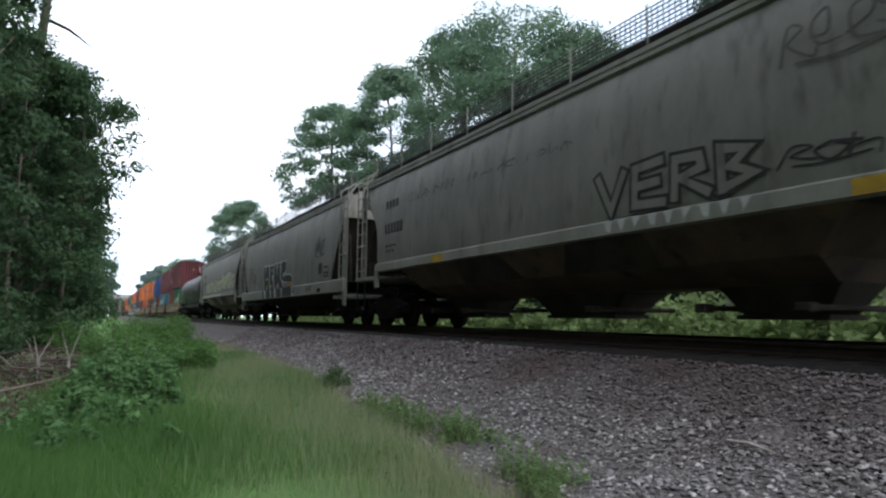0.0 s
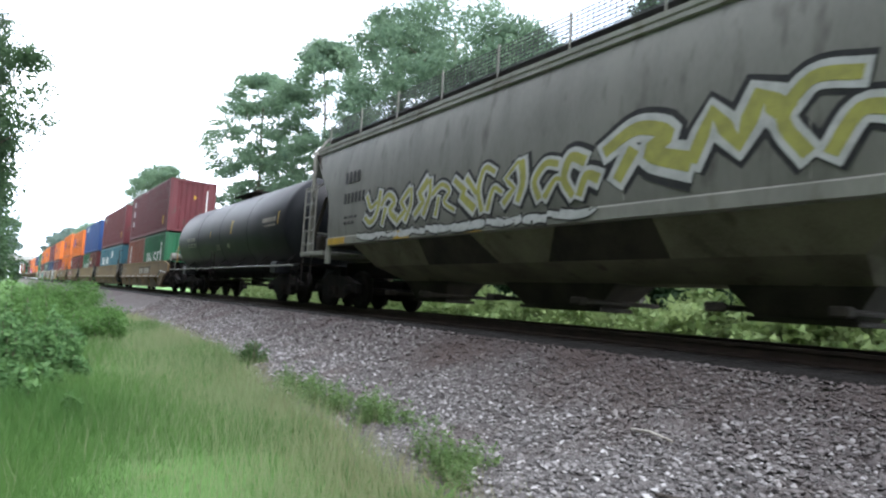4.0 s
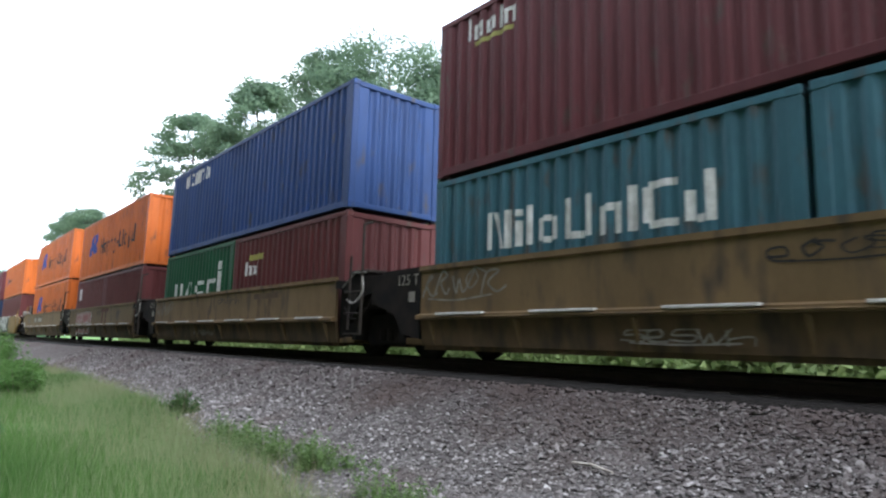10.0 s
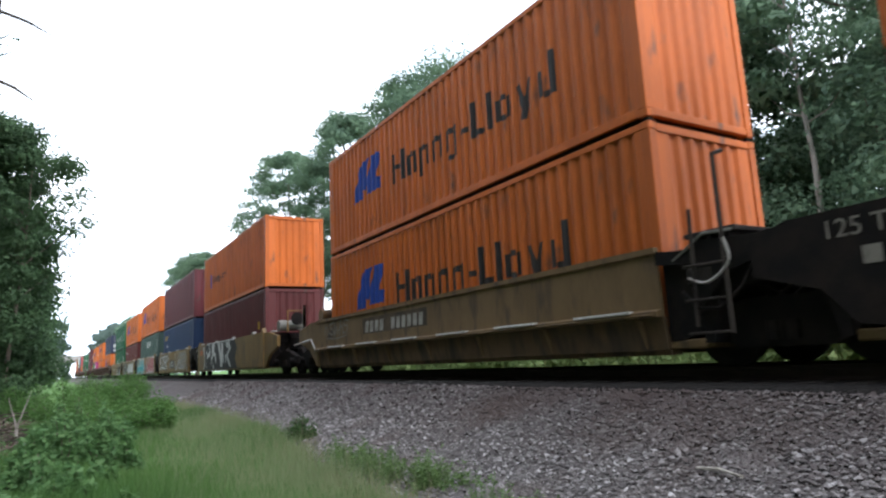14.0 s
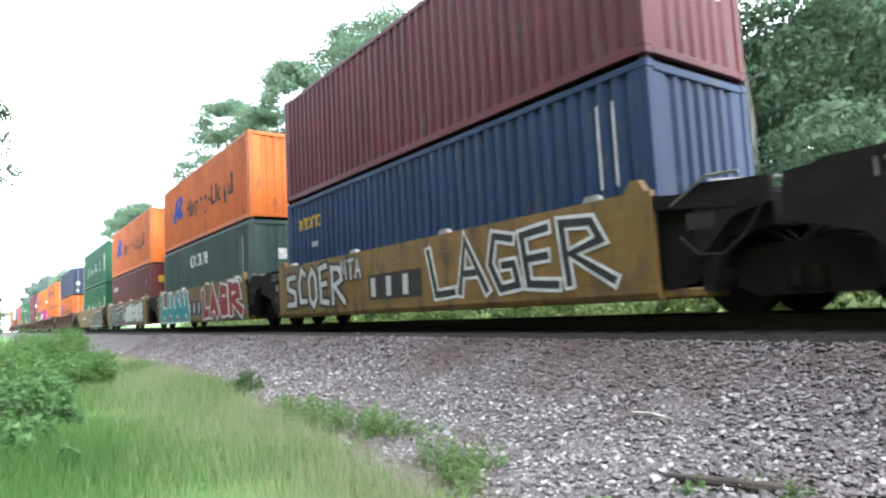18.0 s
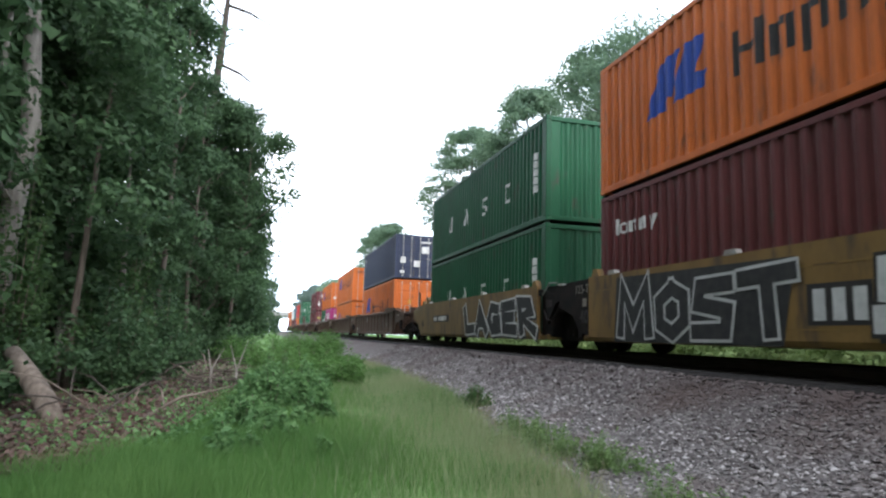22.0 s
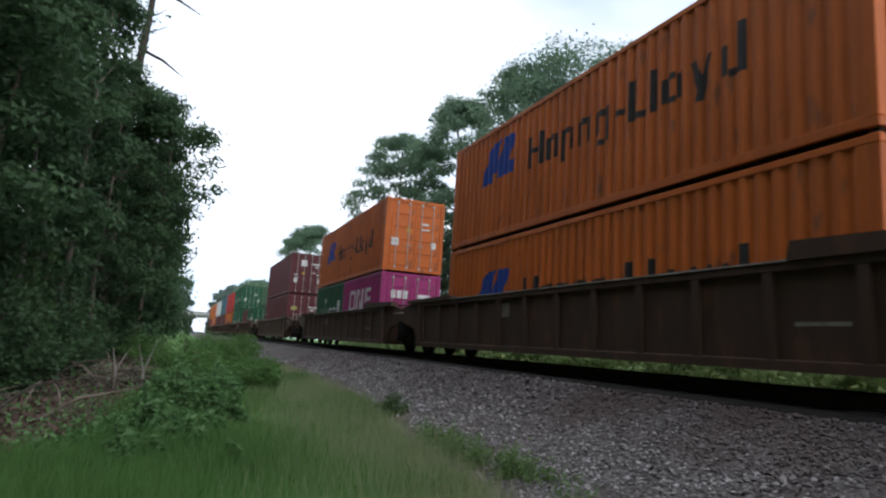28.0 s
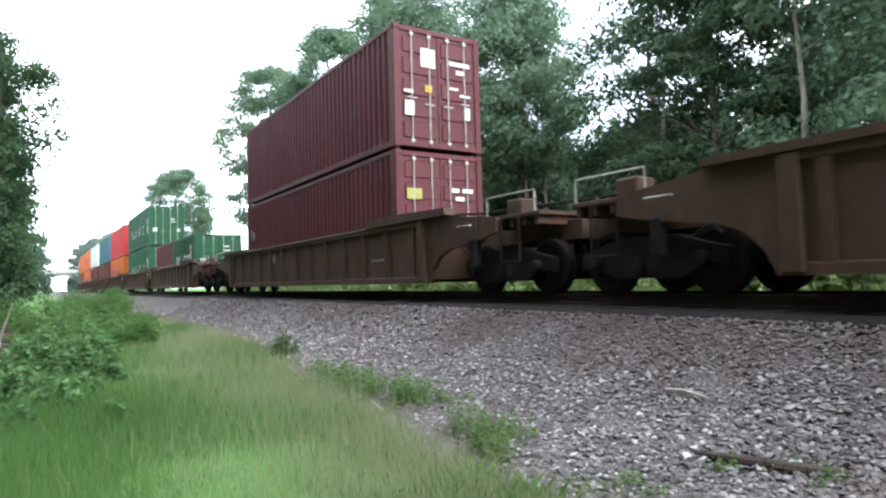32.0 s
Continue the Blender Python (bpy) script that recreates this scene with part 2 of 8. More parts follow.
NAVY = paint("navy_container_paint", (0.026, 0.036, 0.072), chips=(0.07, 0.08, 0.11))
TEAL = paint("teal_container_paint", (0.04, 0.125, 0.16), (0.085, 0.055, 0.04), 0.42, chips=(0.13, 0.19, 0.21))
MAGENTA = paint("magenta_container_paint", (0.33, 0.032, 0.15))
BROWN = paint("brown_container_paint", (0.14, 0.042, 0.025), chips=(0.20, 0.10, 0.07))
WHITEBOX = paint("white_container_paint", (0.65, 0.66, 0.66))
SIGNAL = paint("bright_red_container_paint", (0.45, 0.03, 0.03))
YELLOW = paint("faded_yellow_car_paint", (0.20, 0.118, 0.036), (0.075, 0.05, 0.03), 0.55, chips=(0.105, 0.055, 0.028))
BROWNCAR = paint("brown_car_paint", (0.066, 0.037, 0.024), (0.105, 0.046, 0.025), 0.45, 0.75)
YELLOWBROWN = paint("weathered_ochre_car_paint", (0.165, 0.105, 0.048), (0.065, 0.046, 0.03), 0.55, 0.7, chips=(0.085, 0.042, 0.025))
# Grimy brown, darkened in the colour for the shade below the ledge.
OCHREFOOT = paint("grimy_lower_sill_with_painted_shade", (0.115, 0.072, 0.038), (0.045, 0.032, 0.022), 0.7, 0.8)
HOPPERGREY = paint("weathered_grey_hopper_paint", (0.20, 0.196, 0.172), (0.095, 0.09, 0.078), 0.42)
# Grimy brown; on slope and divider sheets it also stands for shade.
HOPPERDARK = material("grimy_and_shaded_brown", (0.046, 0.037, 0.030), 0.85, (0.02, 0.017, 0.015), 2.0, 30)
BELLYBROWN = material("rusty_brown_belly", (0.115, 0.072, 0.050), 0.85, (0.06, 0.042, 0.034), 1.2, 30, 0.7, 0.1, dirt=(0.03, 0.024, 0.02), dirt_amount=0.35)
BELLYOLIVE = material("dusty_olive_belly", (0.18, 0.160, 0.118), 0.85, (0.10, 0.086, 0.064), 1.0, 30, 0.6, 0.08, dirt=(0.05, 0.04, 0.03), dirt_amount=0.3)
GRATING = material("grey_walkway_grating", (0.085, 0.085, 0.088), 0.7, (0.05, 0.05, 0.052), 3.0, 30)
SILL = paint("pale_sill_paint", (0.25, 0.245, 0.215), (0.15, 0.13, 0.10), 0.4)
TANKBLACK = material("black_tank_paint", (0.011, 0.012, 0.015), 0.45, (0.025, 0.025, 0.027), 0.8, 24, 0.6, 0.03, stretch=(1, 1, 0.4), spec=0.2)
STEEL = material("dark_truck_steel", (0.0115, 0.0105, 0.0105), 0.85, (0.021, 0.016, 0.014), 3.0, 30, spec=0.1)
RAILSIDE = material("rusty_rail_steel", (0.030, 0.019, 0.014), 0.85, (0.018, 0.012, 0.010), 5, 60)
GALV = material("worn_galvanised_steel", (0.42, 0.41, 0.38), 0.5, (0.25, 0.22, 0.19), 4, 40, metal=0.35)
# Paler than GALV: sky light on the grating tops is put into the colour.
PALEGALV = material("worn_grating_with_painted_light", (0.62, 0.61, 0.58), 0.6, (0.42, 0.40, 0.36), 5, 50)
BLACKPAINT = material("black_spray_paint", (0.02, 0.02, 0.022), 0.6, (0.035, 0.034, 0.033), 6, 40, bump=0)
WHITEPAINT = material("white_lettering_paint", (0.66, 0.66, 0.64), 0.6, (0.45, 0.44, 0.42), 5, 40, bump=0)
SILVERPAINT = material("silver_spray_paint", (0.50, 0.50, 0.49), 0.5, (0.38, 0.38, 0.37), 5, 40, bump=0)
FADED = material("faded_pale_stencil", (0.22, 0.20, 0.17), 0.7, (0.13, 0.115, 0.095), 6, 40, bump=0)
FADED_BROWN = material("rubbed_brown_paint", (0.085, 0.052, 0.032), 0.75, (0.13, 0.085, 0.045), 3, 40, bump=0)
RUBBED_RED = material("rubbed_dark_red_paint", (0.105, 0.030, 0.020), 0.75, (0.075, 0.035, 0.022), 3, 40, bump=0)
WORN = material("worn_dark_panel", (0.045, 0.034, 0.024), 0.75, (0.10, 0.07, 0.04), 2.5, 30, bump=0.05)
FADEDBLACK = material("faded_black_tag_paint", (0.075, 0.073, 0.068), 0.7, (0.13, 0.125, 0.11), 6, 40, bump=0)
STENCIL = material("grey_white_stencil", (0.36, 0.34, 0.30), 0.7, (0.22, 0.2, 0.17), 6, 40, bump=0)
DARKBLUEPAINT = material("blue_lettering_paint", (0.02, 0.06, 0.30), 0.6, (0.015, 0.045, 0.22), 5, 40, bump=0)
CHARCOALPAINT = material("charcoal_lettering_paint", (0.018, 0.017, 0.017), 0.6, (0.032, 0.027, 0.024), 5, 40, bump=0)
TEALPAINT = material("turquoise_spray_paint", (0.02, 0.26, 0.28), 0.6, (0.015, 0.20, 0.22), 5, 40, bump=0)
REDPAINT = material("crimson_spray_paint", (0.28, 0.015, 0.03), 0.6, (0.2, 0.012, 0.02), 5, 40, bump=0)
PINKPAINT = material("faded_pink_spray_paint", (0.30, 0.10, 0.10), 0.6, (0.2, 0.06, 0.06), 5, 40, bump=0)
YELLOWPAINT = material("yellow_marking_paint", (0.46, 0.29, 0.03), 0.6, (0.33, 0.2, 0.03), 5, 40, bump=0)
LIMEPAINT = material("yellow_green_spray_paint", (0.36, 0.345, 0.09), 0.6, (0.27, 0.26, 0.08), 5, 40, bump=0)
OAK = material("dark_tie_timber", (0.028, 0.022, 0.018), 0.9, (0.015, 0.012, 0.010), 4, 60, stretch=(0.3, 3, 3), random=0.2)
BARK = material("grey_brown_bark", (0.15, 0.125, 0.10), 0.95, (0.07, 0.055, 0.045), 3, 25, stretch=(3, 3, 0.6), bump=0.8)
PALEBARK = material("pale_grey_bark", (0.30, 0.28, 0.25), 0.95, (0.17, 0.15, 0.13), 3, 25, stretch=(3, 3, 0.6), bump=0.6)
DEADWOOD = material("weathered_dead_wood", (0.205, 0.168, 0.138), 0.95, (0.10, 0.078, 0.062), 4, 40, stretch=(2, 2, 0.5), bump=0.6)
PALEWOOD = material("bleached_wood", (0.48, 0.45, 0.40), 0.9, (0.33, 0.30, 0.26), 6, 50, bump=0.3)
DARKWOOD = material("dark_dead_wood", (0.075, 0.06, 0.05), 0.95, (0.035, 0.03, 0.025), 4, 40, bump=0.6)
SOIL = material("bare_leaf_litter_soil", (0.125, 0.085, 0.060), 0.95, (0.058, 0.044, 0.034), 1.3, 30, bump=0.8, dirt=(0.06, 0.08, 0.03), dirt_amount=0.3)
TURF = material("short_turf", (0.105, 0.22, 0.055), 0.95, (0.085, 0.17, 0.045), 0.9, 35, bump=0.8, dirt=(0.14, 0.15, 0.06), dirt_amount=0.2)
GRAVEL = stone_material("crushed_stone_bed", 33, 0.55, ((0.080, 0.073, 0.071), (0.26, 0.247, 0.242)), (0.128, 0.118, 0.116))
STONES = stone_material("loose_crushed_stone", 0, 0.55, ((0.085, 0.078, 0.077), (0.47, 0.457, 0.452)), (0.150, 0.139, 0.137))
LEAF_NEAR = leaf_material("woodland_leaves", (0.028, 0.062, 0.023), (0.106, 0.190, 0.064), 0.45)
LEAF_MID = leaf_material("young_woodland_leaves", (0.035, 0.085, 0.022), (0.125, 0.215, 0.062), 0.45)
LEAF_LIGHT = leaf_material("sunlit_shrub_leaves", (0.075, 0.17, 0.045), (0.19, 0.34, 0.10), 0.45)
LEAF_WEED = leaf_material("upright_weed_leaves", (0.065, 0.160, 0.046), (0.215, 0.370, 0.112), 0.5)
LEAF_PINE = leaf_material("pine_needles", (0.022, 0.048, 0.020), (0.072, 0.125, 0.045), 0.4)
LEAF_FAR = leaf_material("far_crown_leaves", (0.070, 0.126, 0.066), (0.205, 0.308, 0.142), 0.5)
# Paler, greyer leaf colour that stands in for haze over distance.
LEAF_HAZE = leaf_material("leaves_with_painted_haze", (0.085, 0.13, 0.085), (0.16, 0.22, 0.14), 0.45)
LITTER = leaf_material("fallen_leaves", (0.06, 0.038, 0.026), (0.19, 0.12, 0.075), 0.2)
LEAF_DRY = leaf_material("dry_grass_stems", (0.15, 0.16, 0.065), (0.26, 0.25, 0.11))
BLADES = leaf_material("grass_blades", (0.072, 0.170, 0.036), (0.148, 0.272, 0.062), 0.5)
SEEDS = leaf_material("pale_seed_stems", (0.16, 0.235, 0.08), (0.28, 0.31, 0.135), 0.5)
TUFTS = leaf_material("weed_blades", (0.085, 0.155, 0.045), (0.20, 0.305, 0.085), 0.45)
FAR_GRASS = leaf_material("pale_far_grass", (0.36, 0.37, 0.175), (0.56, 0.555, 0.29), 0.5)
SCRUB = leaf_material("olive_scrub_leaves", (0.15, 0.225, 0.065), (0.34, 0.42, 0.14), 0.45)
# Oily stone, made near-black to hold the shade beneath the train.
SHADED_OILY = stone_material("oily_ballast_with_painted_shade", 22, 0.8, ((0.006, 0.0055, 0.005), (0.026, 0.023, 0.021)), (0.013, 0.012, 0.011), (0.020, 0.016, 0.014), (0.014, 0.012, 0.011))
CONCRETE = material("pale_bridge_concrete", (0.34, 0.34, 0.33), 0.9, (0.26, 0.255, 0.245), 0.4, 6)


# ---- shapes ----
class Shape:
    """Collects boxes, prisms, rods and sheets into one mesh."""

    def __init__(self):
        self.v, self.f = [], []

    def add(self, verts, faces):
        o = len(self.v)
        self.v += [tuple(p) for p in verts]
        self.f += [tuple(i + o for i in f) for f in faces]
        return self

    def box(self, x0, x1, y0, y1, z0, z1):
        return self.add([(x, y, z) for z in (z0, z1) for x, y in ((x0, y0), (x1, y0), (x1, y1), (x0, y1))],
                        [(3, 2, 1, 0), (4, 5, 6, 7), (0, 1, 5, 4), (1, 2, 6, 5), (2, 3, 7, 6), (3, 0, 4, 7)])

    def soft_box(self, x0, x1, y0, y1, z0, z1, e=0.02):
        """A box with all its edges broken."""
        bm = bmesh.new()
        bmesh.ops.create_cube(bm, size=1)
        for v in bm.verts:
            v.co = ((x0, x1)[v.co.x > 0], (y0, y1)[v.co.y > 0], (z0, z1)[v.co.z > 0])
        bmesh.ops.bevel(bm, geom=bm.edges[:], offset=e, segments=1, affect="EDGES")
        bm.verts.index_update()
        self.add([v.co[:] for v in bm.verts], [[v.index for v in f.verts] for f in bm.faces])
        bm.free()
        return self

    def prism(self, pts, lo, hi, axis="x"):
        """An outline swept along an axis: (a, b) are (y, z) for x, (x, z) for y, (x, y) for z."""
        n = len(pts)
        put = {"x": lambda a, b, c: (c, a, b), "y": lambda a, b, c: (a, c, b), "z": lambda a, b, c: (a, b, c)}[axis]
        vs = [put(a, b, lo) for a, b in pts] + [put(a, b, hi) for a, b in pts]
        fs = [tuple(range(n))[::-1], tuple(range(n, 2 * n))] + [(i, (i + 1) % n, n + (i + 1) % n, n + i) for i in range(n)]
        return self.add(vs, fs)

    def rod(self, p, q, r, n=6, r2=None):
        p, q = Vector(p), Vector(q)
        d = (q - p).normalized()
        a = d.orthogonal().normalized()
        b = d.cross(a)
        vs = [c + (a * math.cos(k * math.tau / n) + b * math.sin(k * math.tau / n)) * s for c, s in ((p, r), (q, r if r2 is None else r2)) for k in range(n)]
        fs = [tuple(range(n))[::-1], tuple(range(n, 2 * n))] + [(i, (i + 1) % n, n + (i + 1) % n, n + i) for i in range(n)]
        return self.add(vs, fs)

    def pipe(self, pts, r, n=6):
        for p, q in zip(pts, pts[1:]):
            self.rod(p, q, r, n)
        return self

    def limb(self, pts, radii, n=8):
        """A tapered, bent stem through the points."""
        rings = []
        for i, p in enumerate(pts):
            d = (Vector(pts[min(i + 1, len(pts) - 1)]) - Vector(pts[max(i - 1, 0)])).normalized()
            a = d.cross(Vector((0.31, 0.95, 0.05))).normalized()
            b = d.cross(a)
            rings.append([Vector(p) + (a * math.cos(k * math.tau / n) + b * math.sin(k * math.tau / n)) * radii[i] for k in range(n)])
        vs = [v for r in rings for v in r]
        fs = [(i * n + k, i * n + (k + 1) % n, (i + 1) * n + (k + 1) % n, (i + 1) * n + k) for i in range(len(pts) - 1) for k in range(n)]
        fs += [tuple(range(n))[::-1], tuple(range(len(vs) - n, len(vs)))]
        return self.add(vs, fs)

    def lathe(self, prof, axis="y", n=24):
        """A profile of (along, radius) turned round an axis through the origin."""
        vs, fs = [], []
        for a, r in prof:
            for k in range(n):
                c, s = math.cos(k * math.tau / n) * r, math.sin(k * math.tau / n) * r
                vs.append((c, a, s) if axis == "y" else (a, c, s))
        for i in range(len(prof) - 1):
            fs += [(i * n + k, i * n + (k + 1) % n, (i + 1) * n + (k + 1) % n, (i + 1) * n + k) for k in range(n)]
        fs += [tuple(range(n))[::-1], tuple(range(len(vs) - n, len(vs)))]
        return self.add(vs, fs)

    def mesh(self, name, smooth=False):
        me = bpy.data.meshes.new(name)
        me.from_pydata(self.v, [], self.f)
        if smooth:
            me.polygons.foreach_set("use_smooth", [True] * len(me.polygons))
        return me


def part(name, shape, mat, parent=None, label="", at=(0, 0, 0), smooth=False):
    """One mesh object under a thing or a part. shape: a Shape, or a mesh that several parts share."""
    me = shape.mesh(name, smooth) if isinstance(shape, Shape) else shape
    if not me.materials:
        me.materials.append(None)
    ob = new(name, me)
    ob.material_slots[0].link = "OBJECT"
    ob.material_slots[0].material = mat
    ob.parent = parent
    ob.location = at
    if label:
        tagged(ob, label)
    return ob


def thing(name, label, category, at=(0, 0, 0), group="", kind=""):
    ob = new(name)
    ob.empty_display_size = 0.2
    ob.location = at
    return tagged(ob, label, category, group, kind)


def sheet(name, verts, faces, mat, smooth=False):
    """A mesh from arrays: verts (n, 3), faces (m, 3 or 4)."""
    me = bpy.data.meshes.new(name)
    verts, faces = np.asarray(verts, np.float32), np.asarray(faces, np.int32)
    k = faces.shape[1]
    me.vertices.add(len(verts))
    me.vertices.foreach_set("co", verts.ravel())
    me.loops.add(faces.size)
    me.loops.foreach_set("vertex_index", faces.ravel())
    me.polygons.add(len(faces))
    me.polygons.foreach_set("loop_start", np.arange(0, faces.size, k, dtype=np.int32))
    if smooth:
        me.polygons.foreach_set("use_smooth", np.ones(len(faces), bool))
    me.update(calc_edges=True)
    me.materials.append(mat)
    return new(name, me)


# ---- the lie of the land: rail tops at z = 0, the line runs along y ----
TRACK_X = 8.17
LAND_X = [-400, -60, -8, 2.2, 3.2, 4.3, 5.2, 5.9, 6.35, 6.7, 9.7, 10.2, 11.5, 13, 60, 400]
LAND_Z = [-1.0, -1.0, -1.3, -1.3, -1.25, -1.05, -0.78, -0.50, -0.29, -0.25, -0.25, -0.38, -0.8, -1.0, -0.9, -0.9]
EDGE_Y = [-30, 3.7, 5.4, 7.1, 9.0, 13.0, 17.0, 25.0, 40.0, 500.0]
EDGE_X = [2.6, 2.85, 3.05, 3.3, 3.45, 3.9, 4.1, 4.15, 4.2, 4.3]


def land(x):
    return np.interp(x, LAND_X, LAND_Z)


def edge(y):
    """Where the grass gives way to the crushed stone."""
    return np.interp(y, EDGE_Y, EDGE_X)


# ---- ground, ballast, track ----
def build_land():
    xs = np.concatenate([[-400, -200, -100, -60, -40, -25, -18], np.arange(-14, 14.1, 0.5), [16, 20, 26, 35, 60, 100, 200, 400]])
    ys = np.concatenate([[-120, -60, -30, -15, -8], np.arange(-4, 40, 0.7), np.arange(40, 120, 4), [130, 160, 200, 260, 330, 420, 560, 800]])
    X, Y = np.meshgrid(xs, ys)
    Z = land(X)
    rough = np.array([noise.noise((x * 0.35, y * 0.35, 3.0)) for x, y in zip(X.ravel(), Y.ravel())]).reshape(X.shape)
    Z = Z + rough * np.where((X > 2.3) & (X < 13), 0.0, 0.10)
    Z = np.where((X > edge(Y) - 0.25) & (X < 12.6), Z - 0.09, Z)
    n, m = X.shape
    idx = np.arange(n * m).reshape(n, m)
    F = np.stack([idx[:-1, :-1], idx[:-1, 1:], idx[1:, 1:], idx[1:, :-1]], -1).reshape(-1, 4)
    tagged(sheet("ground", np.stack([X, Y, Z], -1).reshape(-1, 3), F, TURF, True), "rough green grassland beside the railway line", "ground", kind="structure")

    # bed of crushed stone, with its shoulder and the gentle apron down to the grass
    ys = np.concatenate([np.arange(-8, 40, 0.35), np.arange(40, 120, 3), np.arange(120, 480, 30)])
    f = np.linspace(0, 1, 46)
    Y = np.repeat(ys[:, None], len(f), 1)
    X = edge(Y) - 0.25 + (12.2 - edge(Y)) * f
    wob = np.array([noise.noise((x * 1.7, y * 1.7, 9.0)) + 0.6 * noise.noise((x * 5, y * 5, 2.0)) for x, y in zip(X.ravel(), Y.ravel())]).reshape(X.shape)
    Z = land(X) + 0.02 + wob * np.where((X > 6.75) & (X < 9.6), 0.008, 0.03)
    Z[:, 0] -= 0.09
    Z[:, -1] -= 0.12
    n, m = X.shape
    idx = np.arange(n * m).reshape(n, m)
    F = np.stack([idx[:-1, :-1], idx[:-1, 1:], idx[1:, 1:], idx[1:, :-1]], -1).reshape(-1, 4)
    tagged(sheet("ballast_bed", np.stack([X, Y, Z], -1).reshape(-1, 3), F, GRAVEL, True), "grey crushed stone ballast bed with rusty patches", "ballast", kind="structure")

    # the oily, darker stone round the ties; the train's shade is in its colour
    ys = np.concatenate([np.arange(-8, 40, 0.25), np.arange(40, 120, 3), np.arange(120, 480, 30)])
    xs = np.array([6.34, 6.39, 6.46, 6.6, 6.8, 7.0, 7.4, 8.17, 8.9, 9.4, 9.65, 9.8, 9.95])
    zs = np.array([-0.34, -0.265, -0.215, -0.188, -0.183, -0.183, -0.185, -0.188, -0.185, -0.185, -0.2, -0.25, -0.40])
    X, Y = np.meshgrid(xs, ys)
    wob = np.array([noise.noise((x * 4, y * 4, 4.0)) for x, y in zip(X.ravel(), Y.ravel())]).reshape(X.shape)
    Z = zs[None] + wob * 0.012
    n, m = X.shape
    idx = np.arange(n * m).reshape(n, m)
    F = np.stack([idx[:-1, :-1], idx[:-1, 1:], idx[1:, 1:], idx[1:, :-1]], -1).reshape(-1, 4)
    tagged(sheet("track_bed", np.stack([X + wob * 0.05, Y, Z], -1).reshape(-1, 3), F, SHADED_OILY, True), "oily crushed stone darkened further for shade under the train", "ballast", kind="structure")

    # loose stones on the apron and the shoulder
    rng = np.random.default_rng(11)
    base = np.array([(1, 0, 0), (-1, 0, 0), (0, 1, 0), (0, -1, 0), (0, 0, 1), (0, 0, -1)], float)
    tri = np.array([(0, 2, 4), (2, 1, 4), (1, 3, 4), (3, 0, 4)])
    n = 66000
    y = 1.2 + 30 * rng.random(n) ** 1.9
    x = edge(y) - 0.35 + rng.random(n) ** 0.72 * (6.75 - edge(y) + 0.35)
    keep = (x > edge(y)) | (rng.random(n) < 0.25)
    x, y = x[keep], y[keep]
    n = len(x)
    size = (0.014 + 0.025 * rng.random(n) ** 1.7) * np.where(y > 9, 1.35, 1.0)
    P = (base[None] * (0.45 + 0.8 * rng.random((n, 6, 1))) + rng.normal(0, 0.22, (n, 6, 3))) * size[:, None, None]
    P[:, :, 2] *= 0.55
    a = rng.random(n) * math.tau
    c, s = np.cos(a)[:, None], np.sin(a)[:, None]
    tilt = rng.normal(0, 0.5, (n, 1))
    Px, Py, Pz = P[:, :, 0] * c - P[:, :, 1] * s, P[:, :, 0] * s + P[:, :, 1] * c, P[:, :, 2] + P[:, :, 0] * tilt * 0.5
    V = np.stack([Px + x[:, None], Py + y[:, None], Pz + (land(x) + 0.03 + size * 0.25)[:, None]], -1)
    F = (tri[None] + (np.arange(n) * 6)[:, None, None]).reshape(-1, 3)
    tagged(sheet("loose_stones", V.reshape(-1, 3), F, STONES), "loose grey and rusty crushed stones on the slope", "gravel", kind="stuff")

    # bare litter-strewn soil at the foot of the wood
    xs, ys = np.linspace(-13, -0.2, 40), np.linspace(6, 60, 100)
    X, Y = np.meshgrid(xs, ys)
    wob = np.array([noise.noise((x * 0.8, y * 0.8, 5.0)) for x, y in zip(X.ravel(), Y.ravel())]).reshape(X.shape)
    d = np.minimum((-0.6 - np.maximum(0, 14 - Y) * 0.2 + np.minimum(0, (30 - Y)) * 0.05) - X + wob * 0.7, Y - 7.4 + wob)
    Z = land(X) + 0.1 * np.array([noise.noise((x * 0.35, y * 0.35, 3.0)) for x, y in zip(X.ravel(), Y.ravel())]).reshape(X.shape) + np.clip(d * 0.09, -0.25, 0.07) + 0.02 * wob
    n, m = X.shape
    idx = np.arange(n * m).reshape(n, m)
    F = np.stack([idx[:-1, :-1], idx[:-1, 1:], idx[1:, 1:], idx[1:, :-1]], -1).reshape(-1, 4)
    tagged(sheet("woodland_floor", np.stack([X, Y, Z], -1).reshape(-1, 3), F, SOIL, True), "bare brown soil and leaf litter at the wood's edge", "soil", kind="structure")


